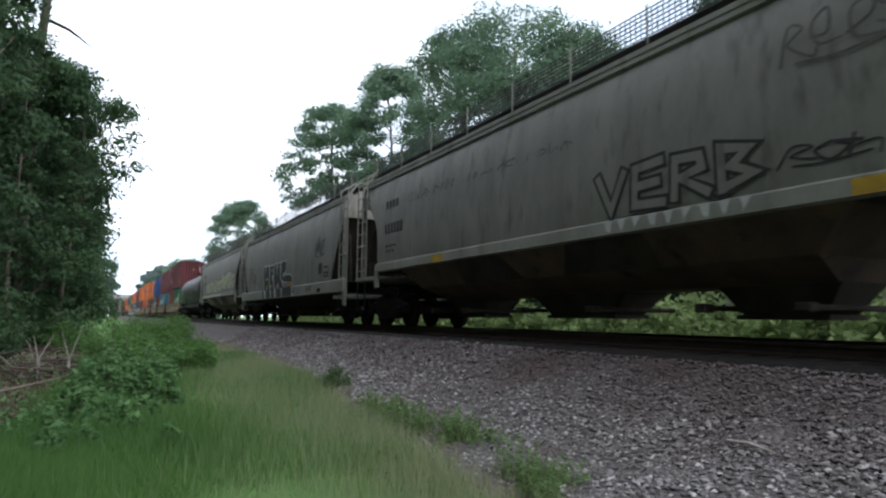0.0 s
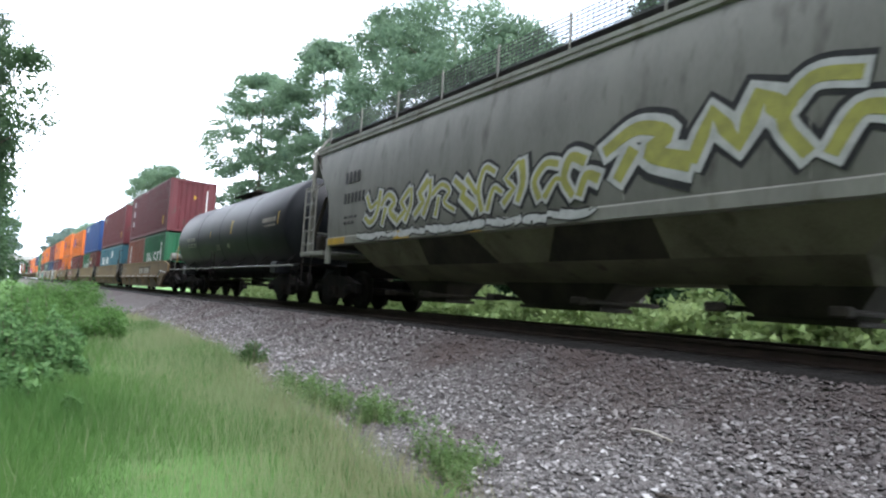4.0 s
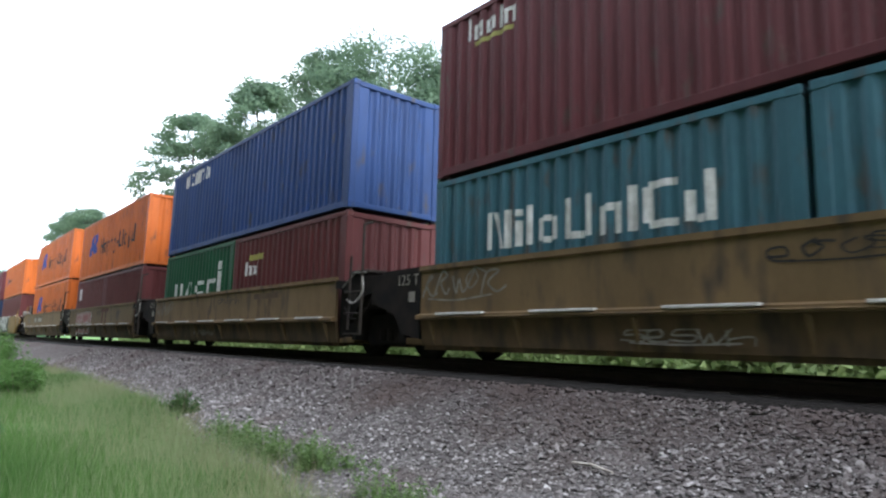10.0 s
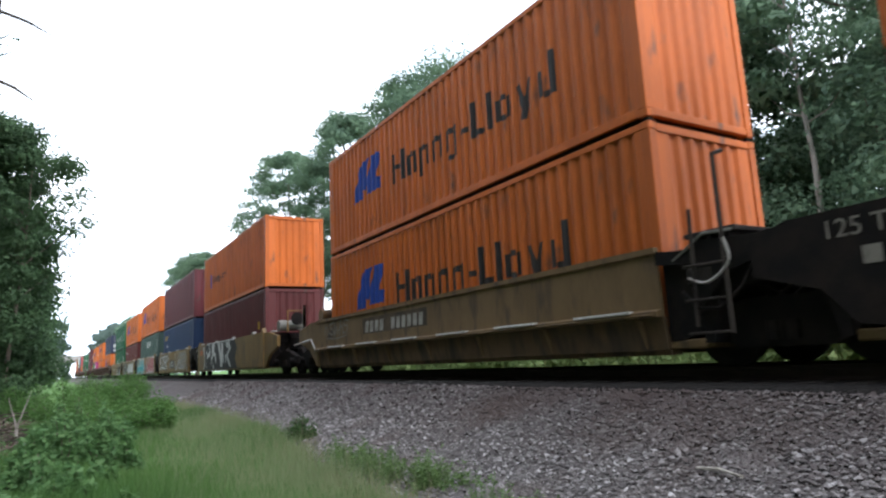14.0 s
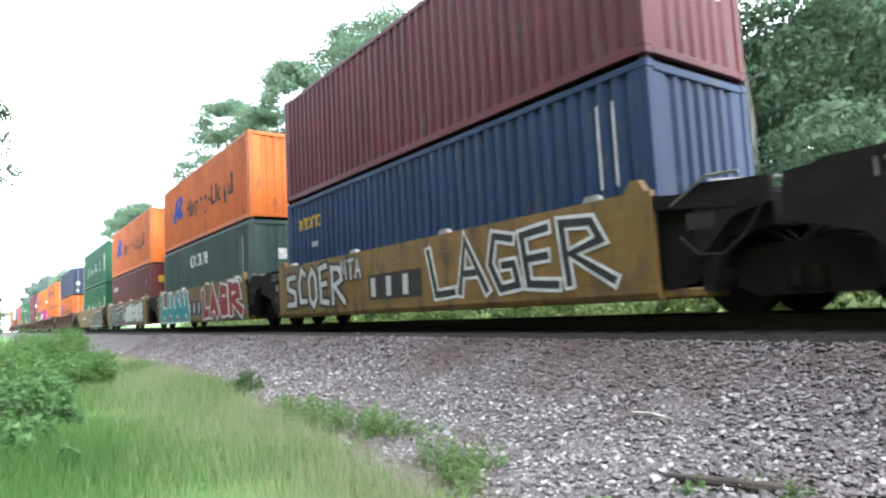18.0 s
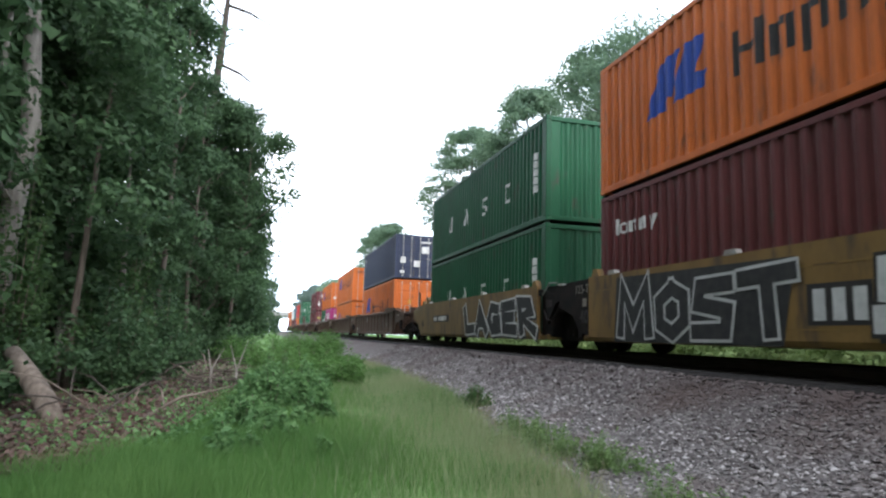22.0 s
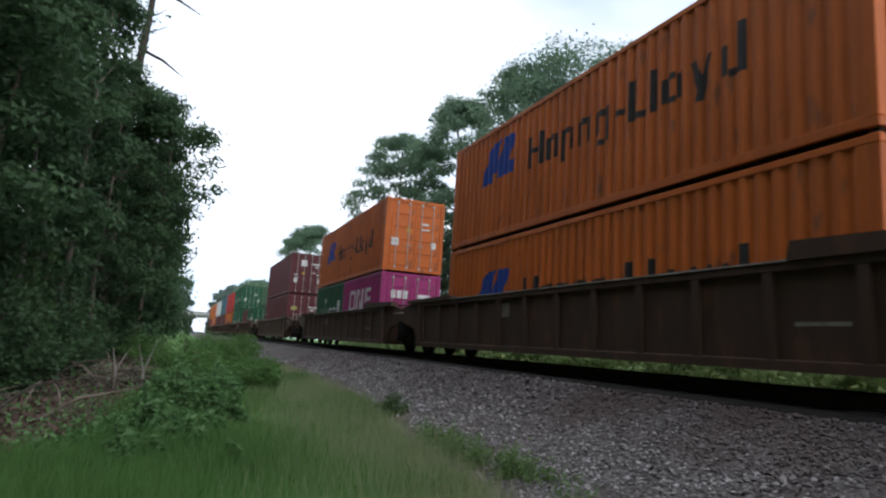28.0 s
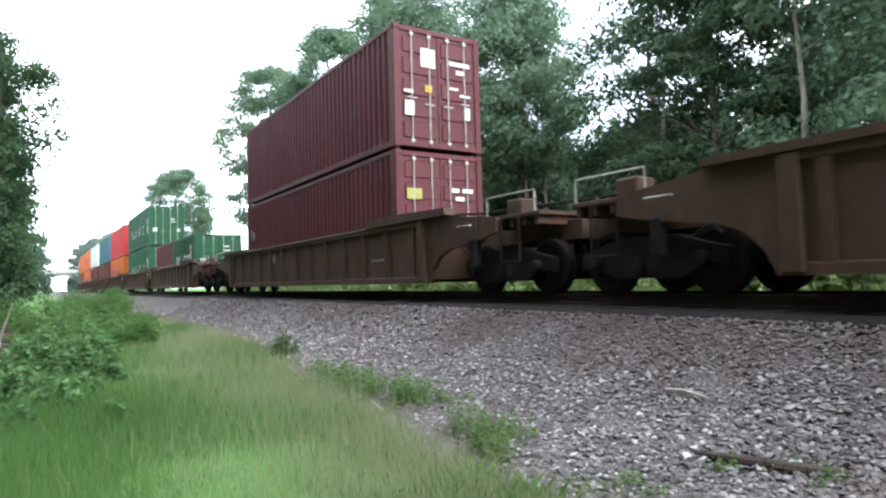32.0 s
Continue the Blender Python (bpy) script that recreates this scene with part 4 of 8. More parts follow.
def spray(parent, y0, y1, z0, z1, x, fill, line, seed, count, label, width=0.2, rim=0.07, accent=None, core=None):
    """A sprayed piece of wild shapes: thick bands in one colour with a rim of another, on the side at x."""
    rng = random.Random(seed)
    step = (y1 - y0) / count
    h = z1 - z0
    count = int(count * 1.4 + 0.5)
    step = (y1 - y0) / count
    order = [rng.randrange(len(WILD)) for _ in range(count)]
    n = 0
    for i, kind in enumerate(order):
        rims, fills, cores = Shape(), Shape(), Shape()
        w = width * rng.uniform(0.9, 1.1)
        m = (w / 2 + rim)
        a, b = y1 - i * step - m * 0.55, y1 - (i + 1) * step + m * 0.25
        lo, hi = z0 + m + rng.uniform(0, 0.08) * h, z1 - m - rng.uniform(0, 0.14) * h
        lean = rng.uniform(-0.12, 0.12) * step
        for pts, soft in WILD[kind]:
            pp = [(a + (b - a) * (u + rng.uniform(-0.04, 0.04)) + lean * v, lo + (hi - lo) * (v + rng.uniform(-0.03, 0.03))) for u, v in pts]
            pp = curve(pp) if soft else [q for p, r in zip(pp, pp[1:]) for q in (Vector(p), Vector(p).lerp(Vector(r), 0.5))] + [Vector(pp[-1])]
            t = rng.uniform(0.45, 1.5)
            stroke(rims, pp, w + 2 * rim, x - 0.004 - n * 0.0003, 0.35, t)
            stroke(fills, pp, w, x - 0.010 - n * 0.0003, 0.45, t)
            if core:
                stroke(cores, pp, w * 0.5, x - 0.013 - n * 0.0003, 0.45, t)
            n += 1
        part("sprayed_outline", rims, line, parent, label)
        part("sprayed_fill", fills, accent if accent and i % 2 else fill, parent, label)
        if core:
            part("sprayed_core", cores, core, parent, label)


# block letters in a unit cell, each a few straight strokes
LETTERS = {
    "A": [[(0.0, 0.0), (0.45, 1.0), (0.98, 0.0)], [(0.22, 0.36), (0.74, 0.36)]],
    "B": [[(0.1, 0.0), (0.1, 1.0), (0.8, 0.85), (0.3, 0.52), (0.9, 0.26), (0.1, 0.02)]],
    "C": [[(0.95, 0.85), (0.5, 1.0), (0.05, 0.6), (0.18, 0.1), (0.95, 0.1)]],
    "E": [[(0.92, 1.0), (0.1, 0.94), (0.06, 0.05), (0.96, 0.0)], [(0.1, 0.5), (0.8, 0.52)]],
    "G": [[(0.92, 0.9), (0.34, 1.0), (0.05, 0.5), (0.3, 0.03), (0.92, 0.08), (0.9, 0.46), (0.52, 0.45)]],
    "K": [[(0.1, 1.0), (0.14, 0.0)], [(0.9, 1.0), (0.2, 0.5), (1.0, 0.0)]],
    "L": [[(0.08, 1.0), (0.16, 0.04), (0.96, 0.08)]],
    "M": [[(0.02, 0.0), (0.1, 1.0), (0.5, 0.3), (0.9, 1.0), (0.98, 0.0)]],
    "O": [[(0.5, 1.0), (0.05, 0.72), (0.1, 0.2), (0.5, 0.0), (0.95, 0.26), (0.92, 0.8), (0.5, 1.0)]],
    "R": [[(0.08, 0.0), (0.1, 1.0), (0.78, 0.95), (0.86, 0.64), (0.22, 0.48), (1.0, 0.0)]],
    "S": [[(0.96, 0.94), (0.16, 0.92), (0.1, 0.58), (0.9, 0.44), (0.86, 0.06), (0.0, 0.05)]],
    "T": [[(0.0, 0.94), (1.0, 1.0)], [(0.5, 0.95), (0.56, 0.0)]],
    "V": [[(0.0, 1.0), (0.46, 0.0), (0.95, 1.0)]],
    "Y": [[(0.0, 1.0), (0.5, 0.5), (0.95, 1.0)], [(0.5, 0.5), (0.42, 0.0)]],
}


def brush(shape, pts, width, x):
    """One mitred band along straight strokes, with square ends, on the side at x."""
    line = [Vector(p) for p in pts]
    line[0] = line[0] - (line[1] - line[0]).normalized() * width * 0.42
    line[-1] = line[-1] + (line[-1] - line[-2]).normalized() * width * 0.42
    ways = [(q - p).normalized() for p, q in zip(line, line[1:])]
    vs = []
    for i, p in enumerate(line):
        a, b = ways[max(i - 1, 0)], ways[min(i, len(ways) - 1)]
        n = Vector((-a.y - b.y, a.x + b.x))
        n = n.normalized() if n.length > 0.3 else Vector((-a.y, a.x))
        k = width / 2 / max(0.5, abs(n.dot(Vector((-a.y, a.x)))))
        vs += [(x - i * 0.00025, *(p + n * k)), (x - i * 0.00025, *(p - n * k))]
    shape.add(vs, [(2 * i, 2 * i + 1, 2 * i + 3, 2 * i + 2) for i in range(len(line) - 1)])


def sprayed_word(parent, text, y0, y1, z0, z1, x, fill, line, label, width=0.2, rim=0.06, seed=0, lean=0.0, shade=None, sizes=None):
    """A sprayed word in block letters with a rim; it reads from y0 to the smaller y1. shade: paint of a drop shadow."""
    rng = random.Random(seed)
    sizes = sizes or [1.0] * len(text)
    total = sum(sizes)
    a = y0
    for i, ch in enumerate(text):
        step = (y0 - y1) * sizes[i] / total
        m = width / 2 + rim
        lo, hi = z0 + m + rng.uniform(0, 0.06) * (z1 - z0), z1 - m - rng.uniform(0, 0.10) * (z1 - z0)
        wide = step - 2 * m * 0.72
        rims, fills, shadow = Shape(), Shape(), Shape()
        for pts in LETTERS[ch]:
            pp = [(a - m * 0.72 - wide * (u + rng.uniform(-0.03, 0.03)) - lean * (v - 0.5), lo + (hi - lo) * v) for u, v in pts]
            up = i * 0.0016
            if shade:
                brush(shadow, [(y - 0.09, z - 0.07) for y, z in pp], width + 1.4 * rim, x - 0.003 - up)
            brush(rims, pp, width + 2 * rim, x - 0.006 - up)
            brush(fills, pp, width, x - 0.012 - up)
        if shade:
            part("sprayed_shadow", shadow, shade, parent)
        part("sprayed_outline", rims, line, parent, label)
        part("sprayed_letter", fills, fill, parent, label)
        a -= step


def patch(parent, name, pts, x, mat, label=""):
    """A flat painted patch with a straight-edged outline of (y, z) points on the side at x."""
    return part(name, Shape().prism(pts, x - 0.003, x, "x"), mat, parent, label)


# quick pen loops in a unit cell
PEN = (
    [(0.1, 0.0), (0.3, 1.0), (0.75, 0.85), (0.3, 0.5), (0.9, 0.05), (1.1, 0.2)],
    [(0.9, 0.9), (0.2, 0.95), (0.15, 0.55), (0.8, 0.45), (0.7, 0.0), (0.0, 0.1)],
    [(0.5, 0.9), (0.05, 0.5), (0.4, 0.05), (0.85, 0.5), (0.5, 0.95), (1.15, 0.75)],
    [(0.0, 0.9), (0.25, 0.0), (0.5, 0.75), (0.7, 0.05), (1.05, 1.1)],
    [(0.2, 1.05), (0.15, -0.1), (0.2, 0.45), (0.75, 0.6), (0.8, 0.0)],
    [(0.0, 0.3), (0.6, 0.45), (0.55, 0.95), (0.1, 0.8), (0.3, 0.1), (1.0, 0.0)],
)


def outlined(parent, pts, x, fill, line, rim, label):
    """A painted shape with straight edges and a rim of another paint."""
    area = sum(a[0] * b[1] - b[0] * a[1] for a, b in zip(pts, pts[1:] + pts[:1]))
    way = 1 if area > 0 else -1
    wide = []
    for i, p in enumerate(pts):
        p, q, r = Vector(pts[i - 1]), Vector(p), Vector(pts[(i + 1) % len(pts)])
        a, b = (q - p).normalized(), (r - q).normalized()
        na, nb = Vector((a.y, -a.x)) * way, Vector((b.y, -b.x)) * way
        n = (na + nb).normalized()
        wide.append(tuple(q + n * rim / max(0.55, n.dot(na))))
    patch(parent, "sprayed_outline", wide, x, line, label)
    patch(parent, "sprayed_letter", pts, x - 0.0035, fill, label)


def scrawl(parent, y0, y1, z0, z1, x, mat, seed, label, width=0.035, loops=6):
    """A thin tag of quick overlapping loops, with an underline now and then."""
    rng = random.Random(seed)
    tag = Shape()
    step, h = (y1 - y0) / loops, z1 - z0
    slant = rng.uniform(-0.25, 0.1)
    for i in range(loops):
        pts = PEN[rng.randrange(len(PEN))]
        k, up = rng.uniform(0.8, 1.35), rng.uniform(-0.18, 0.18) * h
        a = y1 - i * step
        pp = [(a - step * k * (u + rng.uniform(-0.12, 0.12)) + slant * h * v, z0 + up + h * (v + rng.uniform(-0.1, 0.1))) for u, v in pts]
        stroke(tag, curve(pp, 5), width * rng.uniform(0.8, 1.2), x - 0.006 - i * 0.0004, taper=rng.uniform(0.5, 1.0))
    if rng.random() < 0.5:
        stroke(tag, curve([(y1 - step * 0.5, z0 - 0.1 * h), ((y0 + y1) / 2, z0 - 0.22 * h), (y0 + step * 0.3, z0 - 0.05 * h)], 5), width * 0.8, x - 0.006)
    part("sprayed_tag", tag, mat, parent, label)


def bars(parent, y, z, h, count, x, mat, label, gaps=(), slant=0.0, pitch=0.72):
    """Characters as plain upright bars, read from y towards smaller y."""
    for k in range(count):
        if k in gaps:
            continue
        a = y - k * h * pitch
        part("character", Shape().prism([(a, z), (a + slant * h, z + h), (a - h * 0.64 * pitch + slant * h, z + h), (a - h * 0.64 * pitch, z)], x - 0.004, x, "x"), mat, parent, label)


def flat_marks(parent, rects, x, mat, label):
    for y0, y1, z0, z1 in rects:
        part("letter", Shape().box(x - 0.004, x, y0, y1, z0, z1), mat, parent, label)


def text_mark(parent, body, x, y, z, h, mat, label=""):
    """Readable lettering with the built-in font, facing the camera's side; it starts at y and runs to smaller y."""
    cu = bpy.data.curves.new("text", "FONT")
    cu.body, cu.size, cu.extrude = body, h * 1.35, 0.003
    tmp = bpy.data.objects.new("text", cu)
    scene.collection.objects.link(tmp)
    me = bpy.data.meshes.new_from_object(tmp.evaluated_get(bpy.context.evaluated_depsgraph_get()))
    bpy.data.objects.remove(tmp)
    for v in me.vertices:
        v.co = (-v.co.z, -v.co.x, v.co.y)
    me.name = "lettering"
    return part("lettering", me, mat, parent, label, at=(x - 0.004, y, z))


# ---- covered hopper ----
# how far the ends of the side sheets draw in, by height
STRAIGHT = ((1.4, 1.23), (1.54, 1.15), (3.45, 0.0), (4.5, 0.0))
ROUNDED = ((1.4, 1.36), (1.7, 1.36), (2.2, 1.36), (2.6, 1.29), (2.84, 1.17), (3.1, 0.93), (3.4, 0.60), (3.7, 0.30), (4.0, 0.06), (4.5, 0.0))


def hopper(y0, y1, label, piece, ladder_top, belly, sill, ends, sill_ends):
    """y0, y1: the ends of its roof; sill: heights of the side sill; sill_ends: how far the sill stops short of them."""
    s0, s1 = sill
    c = thing("covered_hopper_car", label, "hopper car", group="covered hopper cars")
    on_train(c, (y0 + y1) / 2)
    L, W = (y1 - y0) / 2, 1.60
    prof = [(W, s1), (W + 0.02, 1.9), (W + 0.02, 2.2), (W + 0.02, 2.6), (W + 0.01, 2.84), (W, 3.1), (W - 0.03, 3.4), (W - 0.07, 3.7), (W - 0.15, 4.0), (W - 0.18, 4.08)]
    cut = lambda z: L - float(np.interp(z, *zip(*ends)))
    body = Shape()
    for s in (-1, 1):
        vs = [(s * a, y, z) for a, z in prof for y in np.linspace(-cut(z), cut(z), 9)]
        body.add(vs, [(i * 9 + k, i * 9 + k + 1, i * 9 + k + 10, i * 9 + k + 9) for i in range(len(prof) - 1) for k in range(8)])
        body.add([(s * (a - 0.05), y, z) for a, z in prof for y in (-cut(z), cut(z))], [(2 * i, 2 * i + 1, 2 * i + 3, 2 * i + 2) for i in range(len(prof) - 1)])
    part("body", body, HOPPERGREY, c, smooth=True)
    part("roof", Shape().prism([(-W + 0.2, 4.06), (-1.0, 4.34), (0, 4.42), (1.0, 4.34), (W - 0.2, 4.06)], -L, L, "y"), HOPPERGREY, c)
    eave = [(W - 0.14, 3.98), (W - 0.10, 4.00), (W - 0.10, 4.06), (W - 0.14, 4.075), (W - 0.14, 4.10), (W - 0.12, 4.115), (W - 0.12, 4.19), (W - 0.30, 4.21), (W - 0.30, 4.05)]
    for s in (-1, 1):
        part("side_plate", Shape().prism([(s * a, b) for a, b in eave], -L - 0.03, L + 0.03, "y"), SILL, c)
        part("side_sill", Shape().prism([(s * (W - 0.08), s0), (s * (W + 0.05), s0 + 0.02), (s * (W + 0.05), s1), (s * (W - 0.02), s1 + 0.04)], -L + sill_ends, L - sill_ends, "y"), SILL, c, "pale, scuffed side sill")
    for e in (-1, 1):
        part("end_wall", Shape().prism([(-W + 0.09, 3.42), (W - 0.09, 3.42), (W - 0.2, 4.05), (1.0, 4.33), (0, 4.41), (-1.0, 4.33), (-W + 0.2, 4.05)], min(e * (L - 0.05), e * (L + 0.012)), max(e * (L - 0.05), e * (L + 0.012)), "y"), SILL, c, "pale upper end sheet")
        part("walkway_bracket", Shape().pipe([(-W + 0.08, e * (L + 0.06), 4.05), (-1.15, e * (L + 0.06), 4.55), (1.15, e * (L + 0.06), 4.55), (W - 0.08, e * (L + 0.06), 4.05)], 0.035, 6), SILL, c)
        zs = [1.45, 1.7, 2.2, 2.6, 2.84, 3.1, 3.4, 3.7, 4.0]
        if ends is STRAIGHT:
            zs = [1.45, 3.45]
        # the dark colour stands for shade in the end recess
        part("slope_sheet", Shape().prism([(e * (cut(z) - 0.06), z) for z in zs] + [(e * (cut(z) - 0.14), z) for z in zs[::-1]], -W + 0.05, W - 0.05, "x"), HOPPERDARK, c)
    # the belly: one trough that narrows towards three outlets on the centre line
    levels = [(0.5, 4.85, 0.72), (1.2, 5.05, min(1.0, s0 - 0.06)), (W - 0.06, 5.6, s0 + 0.01)]
    trough = Shape()
    for (xa, ya, za), (xb, yb, zb) in zip(levels, levels[1:]):
        trough.add([(-xa, -ya, za), (xa, -ya, za), (xa, ya, za), (-xa, ya, za), (-xb, -yb, zb), (xb, -yb, zb), (xb, yb, zb), (-xb, yb, zb)],
                   [(3, 2, 1, 0), (0, 1, 5, 4), (1, 2, 6, 5), (2, 3, 7, 6), (3, 0, 4, 7)])
    part("belly_trough", trough, belly, c)
    # sheets set slightly proud, coloured dark to paint the shade of a recess
    xa, za, xb, zb = 1.2, levels[1][2], W - 0.06, s0 + 0.01
    for s in (-1, 1):
        for e in (-1, 1):
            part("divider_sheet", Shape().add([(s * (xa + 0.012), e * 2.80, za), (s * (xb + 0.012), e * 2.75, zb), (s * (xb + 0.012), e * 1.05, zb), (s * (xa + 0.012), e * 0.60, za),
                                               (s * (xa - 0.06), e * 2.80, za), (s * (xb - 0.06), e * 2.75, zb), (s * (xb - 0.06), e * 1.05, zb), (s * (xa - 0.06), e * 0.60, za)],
                                              [(0, 1, 2, 3), (7, 6, 5, 4), (0, 4, 5, 1), (1, 5, 6, 2), (2, 6, 7, 3), (3, 7, 4, 0)]), HOPPERDARK, c, "divider sheet painted dark for the shade of a recess")
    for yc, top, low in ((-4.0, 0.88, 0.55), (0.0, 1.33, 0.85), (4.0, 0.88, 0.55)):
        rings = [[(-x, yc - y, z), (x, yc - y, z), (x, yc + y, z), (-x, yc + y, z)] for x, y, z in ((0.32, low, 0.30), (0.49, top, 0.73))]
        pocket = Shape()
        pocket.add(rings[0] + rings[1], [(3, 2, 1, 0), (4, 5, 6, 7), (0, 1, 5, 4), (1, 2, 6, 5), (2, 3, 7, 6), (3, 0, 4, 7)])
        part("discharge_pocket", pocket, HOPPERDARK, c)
        part("outlet_gate", Shape().soft_box(-0.4, 0.4, yc - low - 0.1, yc + low + 0.1, 0.27, 0.34, 0.01), HOPPERDARK, c)
        for yy in (yc - low - 0.17, yc + low + 0.17):
            part("gate_shaft", Shape().rod((-0.95, yy, 0.42), (0.95, yy, 0.42), 0.04, 6).soft_box(-1.05, -0.85, yy - 0.1, yy + 0.1, 0.36, 0.48, 0.02), HOPPERDARK, c)
    part("belly_plate", Shape().box(-W + 0.08, W - 0.08, -L + 1.45, L - 1.45, s0 + 0.02, s0 + 0.04), HOPPERDARK, c)
    # roof: hatch trough, grated walkways on short posts
    part("trough_hatch", Shape().soft_box(-0.35, 0.35, -L + 1.0, L - 1.0, 4.38, 4.46, 0.03), HOPPERGREY, c)
    for s in (-1, 1):
        mesh = Shape()
        for i in range(int(2 * L / 0.11)):
            y = -L + 0.1 + i * 0.11
            mesh.box(s * 1.22 - 0.003, s * 1.22 + 0.003, y, y + 0.02, 4.48, 4.90)
        for z in (4.47, 4.54, 4.61, 4.68, 4.75, 4.82, 4.89):
            mesh.box(s * 1.22 - 0.005, s * 1.22 + 0.005, -L, L, z, z + 0.016)
        part("walkway_grating", mesh, GRATING, c)
        part("running_board", Shape().box(s * 0.95 - 0.27, s * 0.95 + 0.27, -L, L, 4.435, 4.46), GRATING, c)
        for i in range(10):
            part("roof_post", shared("roof_post", lambda: Shape().soft_box(-0.016, 0.016, -0.016, 0.016, 0, 0.68, 0.005)), HOPPERGREY, c, at=(s * 1.26, -L + 0.3 + (2 * L - 0.6) * i / 9, 4.26))
    # end platforms, ladders, braces
    for e in (-1, 1):
        part("end_platform", Shape().soft_box(-W + 0.02, W - 0.02, min(e * (L - 1.0), e * (L + 0.45)), max(e * (L - 1.0), e * (L + 0.45)), s0 - 0.2, s0 - 0.08, 0.02), SILL, c)
        part("end_panel", Shape().soft_box(-W - 0.02, -W + 0.05, min(e * (L - sill_ends - 0.12), e * (L - sill_ends + 0.1)), max(e * (L - sill_ends - 0.12), e * (L - sill_ends + 0.1)), s0 - 0.42, s1 + 0.02, 0.015), SILL, c)
        for s in (-1, 1):
            part("corner_post", Shape().soft_box(s * (W - 0.06) - 0.05, s * (W - 0.06) + 0.05, e * (L - 0.06) - 0.05, e * (L - 0.06) + 0.05, s0 - 0.1, 4.1, 0.01), SILL, c)
            lad = Shape()
            for yy in (L - 0.4, L + 0.33):
                lad.pipe([(s * (W - 0.02), e * yy, s0 - 0.15), (s * (W - 0.02), e * yy, ladder_top), (s * (W - 0.3), e * (yy - 0.1), ladder_top + 0.2)], 0.024, 5)
            for i in range(11):
                zz = s0 + 0.12 + i * 0.36
                if zz < ladder_top:
                    lad.rod((s * (W - 0.02), e * (L - 0.4), zz), (s * (W - 0.02), e * (L + 0.33), zz), 0.016, 5)
            part("end_ladder", lad, SILL, c)
            part("step", Shape().pipe([(s * (W - 0.02), e * (L - 0.35), s0 - 0.2), (s * (W - 0.02), e * (L - 0.35), 0.5), (s * (W - 0.02), e * (L + 0.25), 0.5), (s * (W - 0.02), e * (L + 0.25), s0 - 0.2)], 0.02, 5), STEEL, c)
            part("end_brace", Shape().rod((s * (W - 0.2), e * (L + 0.3), 1.34), (s * (W - 0.35), e * (L - 0.35), 2.9), 0.05, 6), HOPPERDARK, c)
        part("brake_box", Shape().soft_box(-1.2, -0.75, min(e * (L + 0.05), e * (L + 0.35)), max(e * (L + 0.05), e * (L + 0.35)), 1.34, 1.9, 0.04), HOPPERDARK, c)
        part("centre_sill", Shape().soft_box(-0.2, 0.2, min(e * (L - 2.4), e * (L + 0.35)), max(e * (L - 2.4), e * (L + 0.35)), 0.8, 1.22, 0.02), STEEL, c)
        coupler(c, e * (L + 0.3), e)
        truck(c, e * (L - 0.85))
        part("air_tank", Shape().rod((0.3, e * (L - 0.1), 1.75), (1.1, e * (L - 0.1), 1.75), 0.2, 12), HOPPERDARK, c)
    # seams of the side sheets
    for k in range(1, 6):
        y = -L + 1.2 + k * (2 * L - 2.4) / 6
        part("sheet_seam", Shape().box(-W - 0.024, -W - 0.01, y - 0.012, y + 0.012, s1 + 0.06, 2.75), HOPPERGREY, c)
    piece(c, L, -W - 0.022)
    return c


